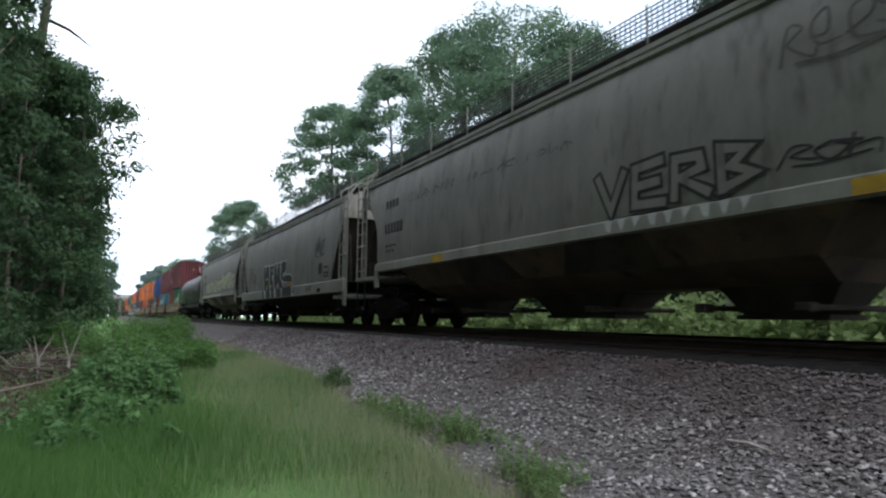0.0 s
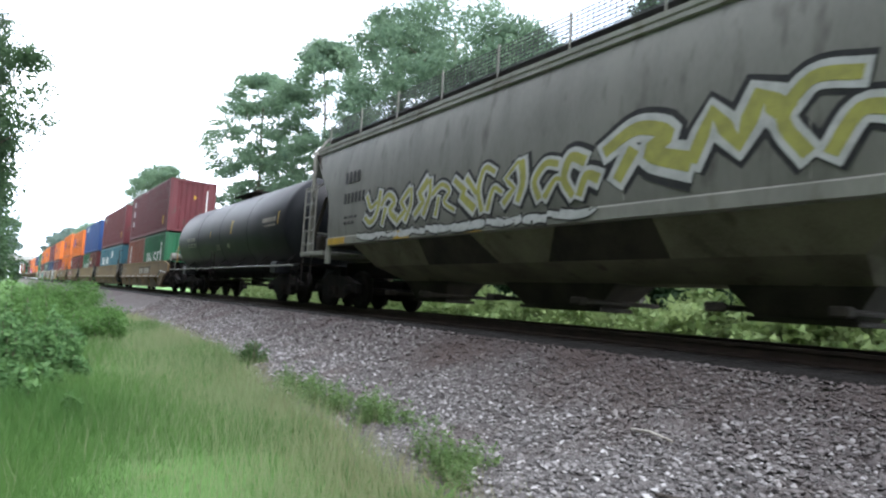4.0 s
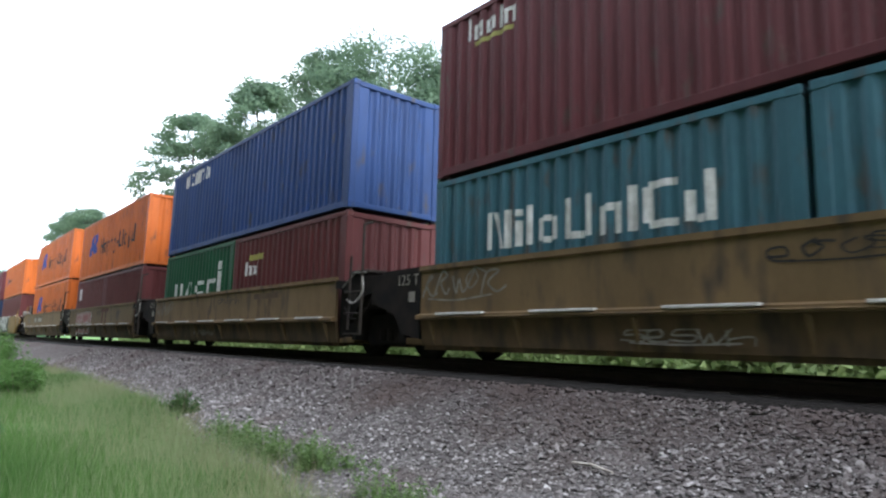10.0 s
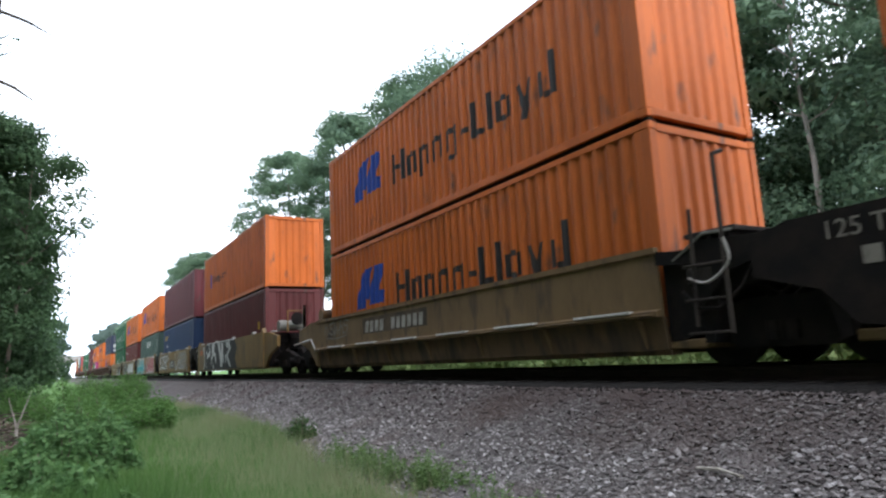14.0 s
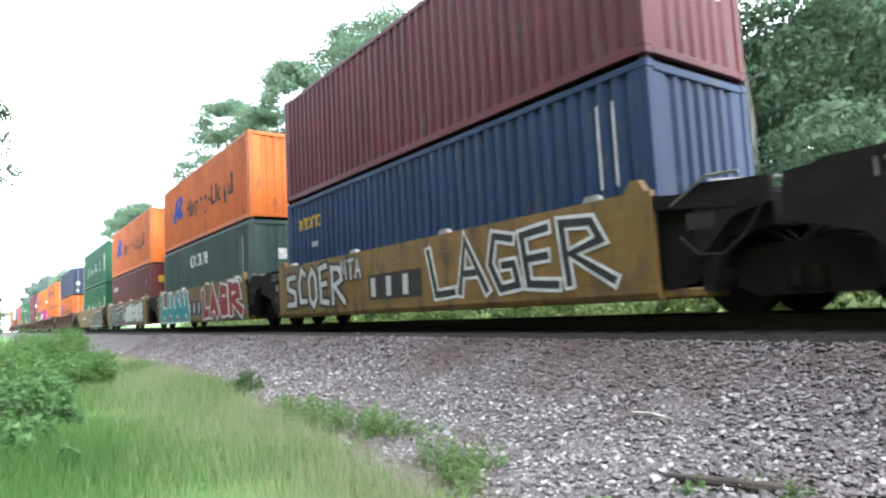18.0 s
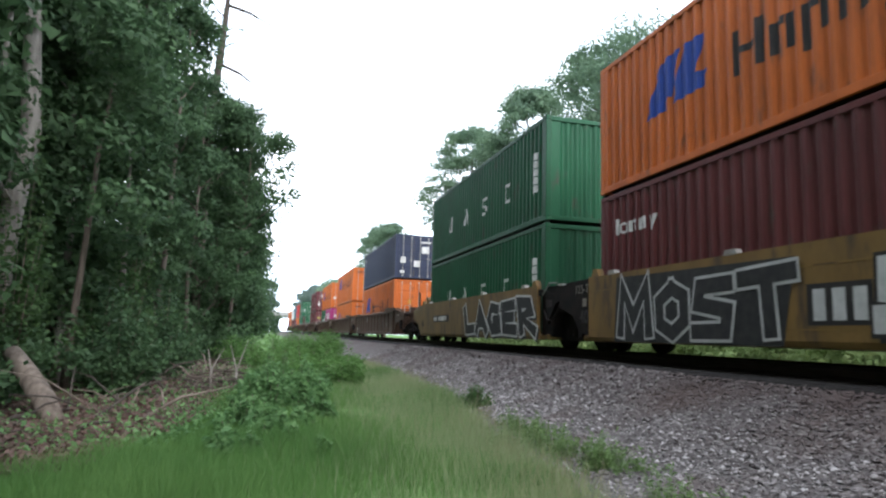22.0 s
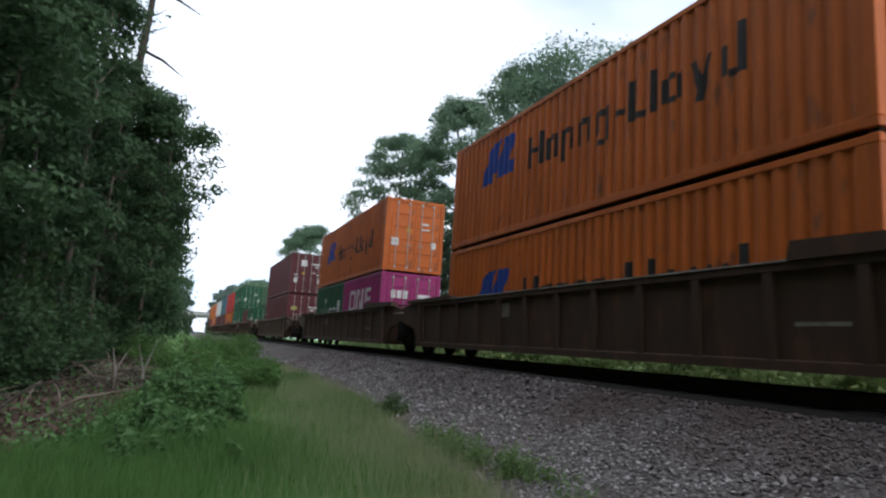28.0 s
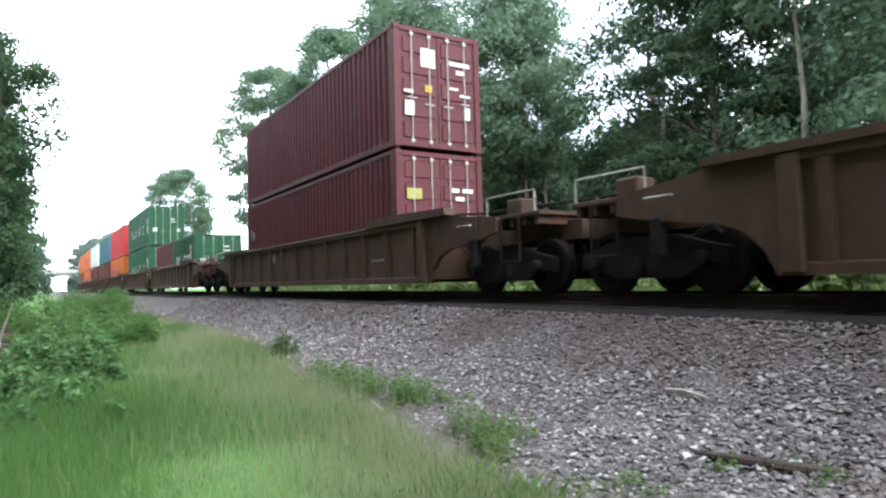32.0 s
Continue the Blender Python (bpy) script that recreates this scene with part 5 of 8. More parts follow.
# ---- tank car ----
def tank_car(y0, y1):
    c = thing("tank_car", "glossy black tank car with white stencilling", "tank car")
    on_train(c, (y0 + y1) / 2)
    L, R, Z = (y1 - y0) / 2, 1.58, 2.36
    prof = [(-L, 0.05), (-L + 0.05, 0.6), (-L + 0.15, 1.08), (-L + 0.29, 1.38), (-L + 0.43, 1.53), (-L + 0.54, R)]
    prof = prof + [(-L * k, R) for k in (0.5, 0.0)] + [(L * 0.5, R)] + [(-a, b) for a, b in prof[::-1]]
    part("tank_shell", Shape().lathe(prof, "y", 48), TANKBLACK, c, at=(0, 0, Z), smooth=True)
    for y in (-L * 0.45, 0.0, L * 0.45):
        part("weld_band", Shape().lathe([(y - 0.03, R), (y - 0.02, R + 0.008), (y + 0.02, R + 0.008), (y + 0.03, R)], "y", 48), TANKBLACK, c, at=(0, 0, Z), smooth=True)
    part("manway", Shape().rod((0, 0, Z + R - 0.05), (0, 0, Z + R + 0.22), 0.42, 20), TANKBLACK, c)
    part("top_platform", Shape().box(-0.75, 0.75, -1.3, 1.3, Z + R + 0.02, Z + R + 0.06), STEEL, c)
    for s in (-0.75, 0.75):
        rail = Shape()
        for y in (-1.6, -0.5, 0.5, 1.6):
            rail.rod((s, y * 0.8, Z + R - 0.1), (s, y * 0.8, Z + R + 0.2), 0.014, 5)
        rail.rod((s, -1.28, Z + R + 0.2), (s, 1.28, Z + R + 0.2), 0.014, 5)
        part("guard_rail", rail, STEEL, c)
    ladder(c, -1.63, 0.4, 0.5, 1.7, 0.45, "y", 4, STEEL)
    for s in (-1, 1):
        part("side_rail", Shape().pipe([(s * 1.61, -L - 0.6, 1.05), (s * 1.61, L + 0.6, 1.05)], 0.024), HOPPERGREY, c, "pale side hand rail")
        for k in range(7):
            y = -L + 0.2 + k * (2 * L - 0.4) / 6
            part("rail_bracket", shared("rail_bracket", lambda: Shape().rod((0, 0, 0), (0.35, 0, 0.35), 0.02, 5)) if s < 0 else shared("rail_bracket_far", lambda: Shape().rod((0, 0, 0), (-0.35, 0, 0.35), 0.02, 5)), STEEL, c, at=(s * 1.61, y, 1.05))
        for e in (-1, 1):
            part("saddle_brace", Shape().prism([(e * (L - 2.2), 1.0), (e * (L - 2.0), 1.6), (e * (L - 0.9), 1.6), (e * (L - 0.7), 1.0)], s * 0.95 - 0.06, s * 0.95 + 0.06, "x"), TANKBLACK, c)
    for e in (-1, 1):
        part("stub_sill", Shape().soft_box(-0.25, 0.25, min(e * (L - 2.5), e * (L + 0.8)), max(e * (L - 2.5), e * (L + 0.8)), 0.75, 1.15, 0.02), TANKBLACK, c)
        part("body_bolster", Shape().soft_box(-1.45, 1.45, e * (L - 1.45) - 0.25, e * (L - 1.45) + 0.25, 0.85, 1.2, 0.03), TANKBLACK, c)
        part("end_platform", Shape().box(-1.5, 1.5, min(e * (L + 0.1), e * (L + 0.8)), max(e * (L + 0.1), e * (L + 0.8)), 1.06, 1.12), STEEL, c)
        ladder(c, -1.5, e * (L + 0.4), 0.4, 1.1, 0.5, "y", 2, STEEL, "step_ladder")
        r = Shape().pipe([(-1.4, e * (L + 0.75), 1.1), (-1.4, e * (L + 0.75), 2.0), (1.4, e * (L + 0.75), 2.0), (1.4, e * (L + 0.75), 1.1)], 0.02)
        part("end_rail", r, HOPPERGREY, c)
        coupler(c, e * (L + 0.7), e)
        truck(c, e * (L - 1.45))
    part("bottom_outlet", Shape().rod((0, 0, 0.5), (0, 0, 0.9), 0.2, 12).soft_box(-0.6, 0.6, -0.08, 0.08, 0.48, 0.58, 0.02), STEEL, c)
    for k in range(9):
        y = -L + 2.6 + k * (2 * L - 5.2) / 8
        part("pipe_hanger", shared("pipe_hanger", lambda: Shape().rod((0, 0, -0.06), (0, 0, 0.4), 0.014, 5)), STEEL, c, at=(-0.55, y, 0.66))
    part("train_pipe", Shape().pipe([(-0.55, -L + 2.0, 0.66), (-0.55, L - 2.0, 0.66)], 0.04), STEEL, c)

    def on_shell(rects, mat, label):
        for a0, a1, z0, z1 in rects:
            s = Shape()
            n = max(2, int((z1 - z0) / 0.12))
            for k in range(n):
                za, zb = z0 + (z1 - z0) * k / n, z0 + (z1 - z0) * (k + 1) / n
                xa, xb = -math.sqrt(max(0.01, (R + 0.006) ** 2 - (za - Z) ** 2)), -math.sqrt(max(0.01, (R + 0.006) ** 2 - (zb - Z) ** 2))
                s.add([(xa, a0, za), (xa, a1, za), (xb, a1, zb), (xb, a0, zb)], [(3, 2, 1, 0)])
            part("letter", s, mat, c, label)

    l = L
    on_shell([(5.09 - k * 0.15, 5.19 - k * 0.15, 2.24 - k * 0.004, 2.41 - k * 0.004) for k in range(10) if k != 4] + [(4.55 - k * 0.5, 4.95 - k * 0.5, 2.08 - j * 0.1, 2.12 - j * 0.1) for k in range(3) for j in range(2)], STENCIL, "white stencilled marks as plain bars")
    on_shell([(-0.02, 0.55, 1.90 - j * 0.075, 1.94 - j * 0.075) for j in range(3)] + [(-l + 1.2, -l + 2.4, 2.42, 2.56), (-l + 1.2, -l + 2.2, 2.28, 2.34)], FADED, "white stencilled panels")
    on_shell([(-1.2, -0.94, 1.78, 1.94)], STENCIL, "white stencilled panel")
    on_shell([(1.23, 1.31, 2.27, 2.5), (-1.57, -1.44, 2.26, 2.74), (-l + 0.95, -l + 1.03, 2.3, 2.7)], YELLOWPAINT, "yellow reflective strips")
    return c


# ---- well cars ----
def well_side(kind, lo, hi):
    """Outline of one side in cross-section: outwards is -x."""
    if kind == "ledge":
        pts = [(0.02, 1.58), (-0.06, 1.58), (-0.06, 1.50), (-0.02, 1.48), (-0.02, 0.77), (-0.12, 0.74), (-0.12, 0.67), (0.04, 0.67)]
    elif kind == "ledge_foot":
        pts = [(-0.02, 0.668), (0.05, 0.24), (0.10, 0.24), (0.10, 0.17), (0.3, 0.17), (0.3, 0.23), (0.08, 0.45), (0.06, 0.668)]
    elif kind == "smooth":
        pts = [(0.04, 1.60), (-0.06, 1.60), (-0.06, 0.32), (-0.02, 0.24), (0.2, 0.22), (0.2, 0.28), (0.04, 0.32)]
    else:
        pts = [(0.06, 1.52), (-0.10, 1.52), (-0.10, 1.42), (-0.02, 1.40), (-0.02, 0.36), (-0.08, 0.34), (-0.08, 0.22), (0.2, 0.22), (0.2, 0.27), (0.04, 0.34)]
    return Shape().prism(pts, lo, hi, "y")


def well_unit(y_mid, half, front, rear, kind, mat, label, front_truck=False, rear_truck="shared", decorate=None, reach=1.55):
    """One platform of a well car; half: half the length of its well. front, rear: how far its frame reaches past the well."""
    c = thing("well_car", label, "well car", group="well cars of the train")
    on_train(c, y_mid)
    X = 1.42
    lo = -half if front_truck or kind == "rib" else -half + 0.55
    hi = half if rear_truck == "own" or kind == "rib" else half - 0.55
    part("side_wall", shared(("side_sill", kind, lo, hi), lambda: well_side(kind, lo, hi)), mat, c, at=(-X, 0, 0))
    part("side_wall", shared(("side_sill", kind, -hi, -lo), lambda: well_side(kind, -hi, -lo)), mat, c, at=(X, 0, 0)).rotation_euler = (0, 0, math.pi)
    if kind == "ledge":
        for side in (-1, 1):
            a, b = (lo, hi) if side < 0 else (-hi, -lo)
            part("lower_sill", shared(("lower_sill", a, b), lambda: well_side("ledge_foot", a, b)), OCHREFOOT, c, "grimy rust-stained lower sill, darkened for the ledge's shade", at=(side * X, 0, 0)).rotation_euler = (0, 0, 0 if side < 0 else math.pi)
    floor_plate = shared("floor_plate", lambda: Shape().soft_box(-X + 0.1, X - 0.1, -0.6, 0.6, 0.24, 0.36, 0.02))
    for y in (-half + 0.6, 0, half - 0.6):
        part("floor_plate", floor_plate, mat, c, at=(0, y, 0))
    for k in range(3):
        part("cross_bearer", shared("cross_bearer", lambda: Shape().box(-1.3, 1.3, -0.12, 0.12, 0.24, 0.33)), mat, c, at=(0, (-0.5, 0.0, 0.5)[k] * half * 0.9 + (1.0 if k == 0 else 0), 0))
    for e, ext in ((-1, front), (1, rear)):
        yb = e * half
        part("bulkhead", Shape().prism([(yb, 0.3), (yb, 1.5), (yb + e * 0.35, 1.55), (yb + e * 0.35, 1.2), (yb + e * 0.12, 0.3)], -X + 0.06, X - 0.06, "x"), STEEL if kind != "rib" else mat, c)
        part("end_sill", Shape().prism([(yb, 1.0), (yb, 1.56), (yb + e * 0.4, 1.5), (yb + e * 0.8, 1.3), (yb + e * ext, 1.22), (yb + e * ext, 0.90), (yb + e * 0.5, 0.90)], -0.6, 0.6, "x"), STEEL if kind != "rib" else mat, c)
        for s in (-1, 1):
            if kind == "rib":
                r = min(1.75, ext)
                arm = [(yb - e * 0.02, 0.22), (yb - e * 0.02, 1.515), (yb + e * 0.9, 1.51), (yb + e * r, 1.40), (yb + e * r, 0.98), (yb + e * 1.2, 0.90), (yb + e * 0.8, 0.86), (yb + e * 0.45, 0.74), (yb + e * 0.2, 0.50), (yb + e * 0.06, 0.22)]
            elif ext > 2:
                arm = [(yb - e * 0.02, 0.22), (yb - e * 0.02, 1.57), (yb + e * 0.6, 1.55), (yb + e * 1.7, 1.36), (yb + e * 1.7, 1.0), (yb + e * 0.7, 0.72), (yb + e * 0.15, 0.28)]
            else:
                arm = [(yb - e * 0.02, 0.62), (yb - e * 0.02, 1.57), (yb + e * min(ext, 1.15), 1.50), (yb + e * min(ext, 1.15), 1.22), (yb + e * 0.45, 1.12)]
            part("bolster_arm", Shape().prism(arm, s * (X - 0.03) - 0.05, s * (X - 0.03) + 0.05, "x"), mat if kind == "rib" or ext > 2 else STEEL, c)
        if kind == "ledge" and ext > 2:
            part("bent_ledge", Shape().pipe([(-X - 0.1, yb - e * 0.35, 0.70), (-X - 0.1, yb - e * 0.02, 0.70), (-X - 0.1, yb + e * 0.35, 1.03), (-X - 0.1, yb + e * 1.9, 0.93)], 0.03, 6), GALV, c)
        g = Shape()
        xx = -X + 0.02
        xx = -X - 0.07
        g.pipe([(xx, yb + e * 0.48, 0.40), (xx, yb + e * 0.48, 2.55), (xx + 0.2, yb + e * 0.48, 2.62)], 0.028)
        for q in (0.42, 0.82, 1.24):
            g.pipe([(xx + 0.05, yb - e * 0.12, q), (xx - 0.02, yb - e * 0.10, q), (xx - 0.02, yb + e * 0.48, q)], 0.016, 5)
        if kind == "ledge" and ext < 2 and e < 0:
            part("end_ladder", g, HOPPERDARK, c, "worn grab irons and upright post")
            part("upright_post", Shape().pipe([(xx, yb - 0.02, 0.50), (xx, yb - 0.06, 1.95)], 0.026), HOPPERDARK, c)
            part("cross_walk", Shape().soft_box(-X - 0.02, X - 0.2, yb - 0.62, yb + 0.1, 1.60, 1.66, 0.01), HOPPERDARK, c)
            for k in range(3):
                part("walk_bearer", Shape().box(-X, X - 0.3, yb - 0.55 + k * 0.27, yb - 0.50 + k * 0.27, 1.50, 1.60), STEEL, c)
            part("looped_hose", Shape().pipe([Vector(p) for p in curve([(xx, yb - 0.45, 1.62), (xx - 0.02, yb - 0.55, 1.25), (xx - 0.02, yb - 0.25, 1.02), (xx, yb + 0.05, 1.1)], 4)], 0.018, 5), GALV, c)
        hose = [(-0.95, yb + e * 0.4, 1.45), (-1.1, yb + e * 0.6, 1.0), (-1.05, yb + e * 0.95, 0.75), (-0.9, yb + e * 1.3, 1.05)]
        part("brake_hose", Shape().pipe(hose, 0.022, 6), STEEL, c)
        part("pipe_run", Shape().pipe([(-1.2, yb + e * 0.1, 1.6), (-0.4, yb + e * 0.6, 1.62), (-0.4, yb + e * ext, 1.55)], 0.025), GALV if kind == "smooth" else STEEL, c)
    if kind == "ledge":
        for k in range(6):
            yk = -half + 1.0 + k * (2 * half - 3.2) / 5
            part("step_grating", shared("step_grating", lambda: Shape().soft_box(-0.05, 0.05, 0, 1.1, 0, 0.035, 0.006)), PALEGALV, c, "worn step grating, pale colour standing for sky light", at=(-X - 0.10, yk, 0.735))
        part("grab_rail", Shape().pipe([(-X - 0.125, lo + 0.1, 0.70), (-X - 0.125, hi - 0.1, 0.70)], 0.012, 5), mat, c)
        for k in range(7):
            part("gusset", shared("gusset", lambda: Shape().prism([(-0.02, 0.62), (-0.12, 0.65), (0.04, 0.26)], -0.02, 0.02, "y")), mat, c, at=(-X, -half + 0.9 + k * (2 * half - 1.8) / 6, 0))
    elif kind == "smooth":
        for k in range(4):
            part("guide_block", shared("guide_block", lambda: Shape().prism([(-0.16, 0), (-0.1, 0.09), (0.1, 0.09), (0.16, 0)], -0.06, 0.06, "x")), GALV, c, at=(-X, -half + 1.5 + k * (2 * half - 3) / 3, 1.59))
        for e in (-1, 1):
            part("corner_guide", shared("corner_guide", lambda: Shape().prism([(-0.16, 0), (-0.07, 0.17), (0.07, 0.17), (0.16, 0)], -0.07, 0.07, "x")), YELLOW, c, at=(-X + 0.03, lo + 0.25 if e < 0 else hi - 0.25, 1.59))
        part("weld_seam", Shape().box(-X - 0.064, -X - 0.058, lo, hi, 1.28, 1.30), mat, c)
        part("weld_seam", Shape().box(-X - 0.064, -X - 0.058, lo, hi, 0.46, 0.475), mat, c)
    else:
        n = 13
        for k in range(n):
            yk = -half + 0.5 + k * (2 * half - 1.0) / (n - 1)
            part("side_rib", shared("side_rib", lambda: Shape().prism([(-0.10, 1.41), (-0.09, 0.9), (-0.06, 0.34), (0.0, 0.34), (0.0, 1.41)], -0.07, 0.07, "y")), mat, c, at=(-X, yk, 0))
        for e in (-1, 1):
            ye = e * half
            part("raised_end", Shape().prism([(ye - e * 2.6, 1.524), (ye - e * 2.55, 1.76 if e < 0 else 1.63), (ye + e * 0.85, 1.66 if e < 0 else 1.62), (ye + e * 0.9, 1.524)], -X - 0.15, -X + 0.1, "x"), mat, c)
            part("corner_stake", Shape().soft_box(-X - 0.13, -X + 0.02, ye - e * 0.15 - 0.12, ye - e * 0.15 + 0.12, 0.24, 1.515, 0.02), mat, c)
            part("grab_iron", Shape().pipe([(-X - 0.1, ye + e * 1.3, 1.25), (-X - 0.16, ye + e * 1.3, 1.25), (-X - 0.16, ye + e * 1.7, 1.25), (-X - 0.1, ye + e * 1.7, 1.25)], 0.014, 5), GALV, c)
            part("end_bracket", Shape().soft_box(-X - 0.06, -X + 0.1, min(ye + e * 1.55, ye + e * 1.72), max(ye + e * 1.55, ye + e * 1.72), 0.5, 1.0, 0.02), STEEL, c)
        part("top_chord", Shape().box(-X - 0.125, -X + 0.07, -half + 2.6, half - 2.6, 1.524, 1.545), GALV, c, "worn bright top chord")
        part("far_raised_rail", Shape().box(X - 0.1, X + 0.1, -half, half, 1.524, 1.60), mat, c)
        for e, own in ((-1, front_truck), (1, rear_truck == "own")):
            if not own:
                continue
            ye = e * half
            lo_, hi_ = sorted((ye + e * 1.76, ye + e * 3.3))
            part("crossover_platform", Shape().soft_box(-1.30, 1.30, lo_, hi_, 1.30, 1.37, 0.01), mat, c)
            for k in range(5):
                yk = lo_ + 0.12 + k * (hi_ - lo_ - 0.24) / 4
                part("platform_bearer", Shape().box(-1.26, 1.26, yk - 0.04, yk + 0.04, 1.16, 1.30), mat, c)
            part("side_bracket", Shape().prism([(ye + e * 1.76, 0.98), (ye + e * 1.76, 1.42), (ye + e * 2.3, 1.34), (ye + e * 2.3, 1.08)], -1.42, -1.34, "x"), mat, c)
            part("sill_step", Shape().pipe([(-1.36, ye + e * 2.35, 1.30), (-1.36, ye + e * 2.35, 0.55), (-1.36, ye + e * 2.85, 0.55), (-1.36, ye + e * 2.85, 1.30)], 0.022, 5), STEEL, c)
            part("hand_rail", Shape().pipe([(-1.3, ye + e * 1.9, 1.37), (-1.3, ye + e * 1.9, 1.72), (-1.3, ye + e * 3.2, 1.72), (-1.3, ye + e * 3.2, 1.37)], 0.016, 5), GALV, c)
            part("brake_box", Shape().soft_box(-1.1, -0.7, min(ye + e * 2.2, ye + e * 2.6), max(ye + e * 2.2, ye + e * 2.6), 1.37, 1.66, 0.03), mat, c)
            part("brake_hose", Shape().pipe([(-0.5, ye + e * 3.3, 1.0), (-0.52, ye + e * 3.6, 0.6), (-0.4, ye + e * 3.9, 0.55)], 0.025, 6), STEEL, c)
    if front_truck:
        truck(c, -half - reach)
        coupler(c, -half - front, -1)
    if front_truck and kind != "rib":
        # brake stand, wheel and air tank on the end platform
        part("brake_stand", Shape().pipe([(-0.9, -half - 1.2, 1.5), (-0.9, -half - 1.2, 2.3), (-0.3, -half - 1.2, 2.3), (-0.3, -half - 1.2, 1.5)], 0.025), YELLOW, c)
        part("brake_wheel", Shape().lathe([(-0.02, 0.2), (-0.02, 0.24), (0.02, 0.24), (0.02, 0.2)], "y", 20), STEEL, c, at=(-0.55, -half - 1.25, 2.0))
        part("air_tank", Shape().rod((-1.1, -half - 0.7, 1.78), (-0.1, -half - 0.7, 1.78), 0.2, 14), HOPPERGREY, c)
    if rear_truck == "shared":
        truck(c, half + rear)
    elif rear_truck == "own":
        truck(c, half + reach)
        coupler(c, half + rear, 1)
        if kind != "rib":
            part("air_tank", Shape().rod((-1.0, half + 0.9, 1.82), (-0.1, half + 0.9, 1.82), 0.19, 14), mat, c)
            for y in (2.85, 3.4):
                part("end_post", Shape().rod((-0.95, half + min(y, rear), 1.0), (-0.95, half + min(y, rear), 2.3), 0.05, 6), GALV, c)
    # black plate beside the articulation, with its axle class
    if kind != "rib":
        if rear_truck == "shared":
            part("end_plate", Shape().prism([(half - 0.56, 0.34), (half - 0.56, 1.58), (half + 0.5, 1.56), (half + 0.93, 1.4), (half + 0.93, 1.0), (half + 0.2, 0.78), (half - 0.1, 0.42)], -X - 0.04, -X + 0.02, "x"), STEEL, c)
            text_mark(c, "125-T" if kind == "smooth" else "125 T", -X - 0.041, half + 0.12, 1.28, 0.2, FADED, "white axle class stencil")
            flat_marks(c, [(half - 0.42, half - 0.24, 0.98, 1.16)], -X - 0.041, FADED, "white reflective plate")
    if not front_truck and kind != "rib":
        y = -half
        part("end_recess", Shape().prism([(y + 0.56, 0.30), (y + 0.56, 1.50), (y, 1.50), (y - 0.86, 1.34), (y - 0.86, 0.98), (y - 0.3, 0.92), (y + 0.1, 0.42)], -X + 0.10, X - 0.10, "x"), STEEL, c)
        part("end_gusset", Shape().prism([(y + 0.57, 1.52), (y + 0.2, 1.47), (y - 0.5, 1.30), (y - 0.5, 1.22), (y + 0.57, 1.34)], -X - 0.03, -X + 0.1, "x"), STEEL, c)
        part("bent_hose", Shape().pipe([(-X - 0.02, y + 0.2, 0.95), (-X - 0.06, y - 0.05, 0.72), (-X - 0.06, y - 0.35, 0.70), (-X - 0.02, y - 0.62, 0.92), (-X, y - 0.8, 1.2)], 0.022, 6), STEEL, c)
        part("hand_brake_lever", Shape().pipe([(-X - 0.02, y + 0.3, 1.35), (-X - 0.06, y - 0.2, 1.62), (-X - 0.06, y - 0.6, 1.60)], 0.018, 5), HOPPERGREY, c)
        part("valve_box", Shape().soft_box(-X - 0.02, -X + 0.14, y - 0.28, y + 0.12, 1.0, 1.24, 0.03), HOPPERDARK, c)
    if decorate:
        decorate(c, half, -X - 0.062)
    return c


# ---- the consist, from the head of the scene backwards ----
def hopper_marks(c, y, x, paint, stripes, z_mark, z_number, h):
    bars(c, y, z_mark, h, 4, x + (0.01 if z_mark < 3.02 else 0.03), paint, "black owner's mark as plain bars", pitch=0.75)
    bars(c, y, z_number, h * 0.92, 6, x, paint, "black car number as plain bars", pitch=0.75)
    bars(c, y - 0.05, 2.1, 0.06, 16, x, paint, "small stencilled lines as plain bars", (5, 11))
    bars(c, y - 0.05, 1.97, 0.06, 13, x, paint, "small stencilled lines as plain bars", (4, 9))
    for y1, y0 in stripes:
        part("sill_stripe", Shape().box(-1.659, -1.652, y0, y1, 1.50, 1.67), YELLOWPAINT, c, "yellow reflective sill stripe")


def piece_a(c, L, x):
    hopper_marks(c, 6.46, x, BLACKPAINT, [(3.6, 3.1), (-5.7, -6.6)], 3.06, 2.46, 0.29)
    sprayed_word(c, "VERB", -1.9, -4.75, 1.72, 2.52, x + 0.003, HOPPERGREY, BLACKPAINT, "black outlined sprayed word with drips", 0.12, 0.05, 3)
    for k in range(9):
        y = -2.1 - k * 0.29
        patch(c, "paint_drip", [(y, 1.70), (y - 0.16, 1.70), (y - 0.13 + 0.05 * (k % 3), 1.52), (y - 0.05, 1.56)], -1.650, SILVERPAINT)
    scrawl(c, -6.0, -4.9, 1.95, 2.15, x + 0.003, BLACKPAINT, 4, "thin black sprayed tag", 0.035, 3)
    scrawl(c, 3.9, 5.05, 2.9, 3.35, x + 0.03, FADEDBLACK, 5, "faded black sprayed tag", 0.03, 3)
    scrawl(c, 2.6, 3.65, 3.0, 3.3, x + 0.03, FADEDBLACK, 7, "faded black sprayed tag", 0.03, 4)
    scrawl(c, -1.3, 2.3, 2.92, 3.2, x + 0.03, FADEDBLACK, 8, "faded black line of tags", 0.028, 11)
    scrawl(c, -6.4, -5.0, 3.1, 3.5, x + 0.003, FADEDBLACK, 6, "faded black sprayed tag", 0.04, 4)


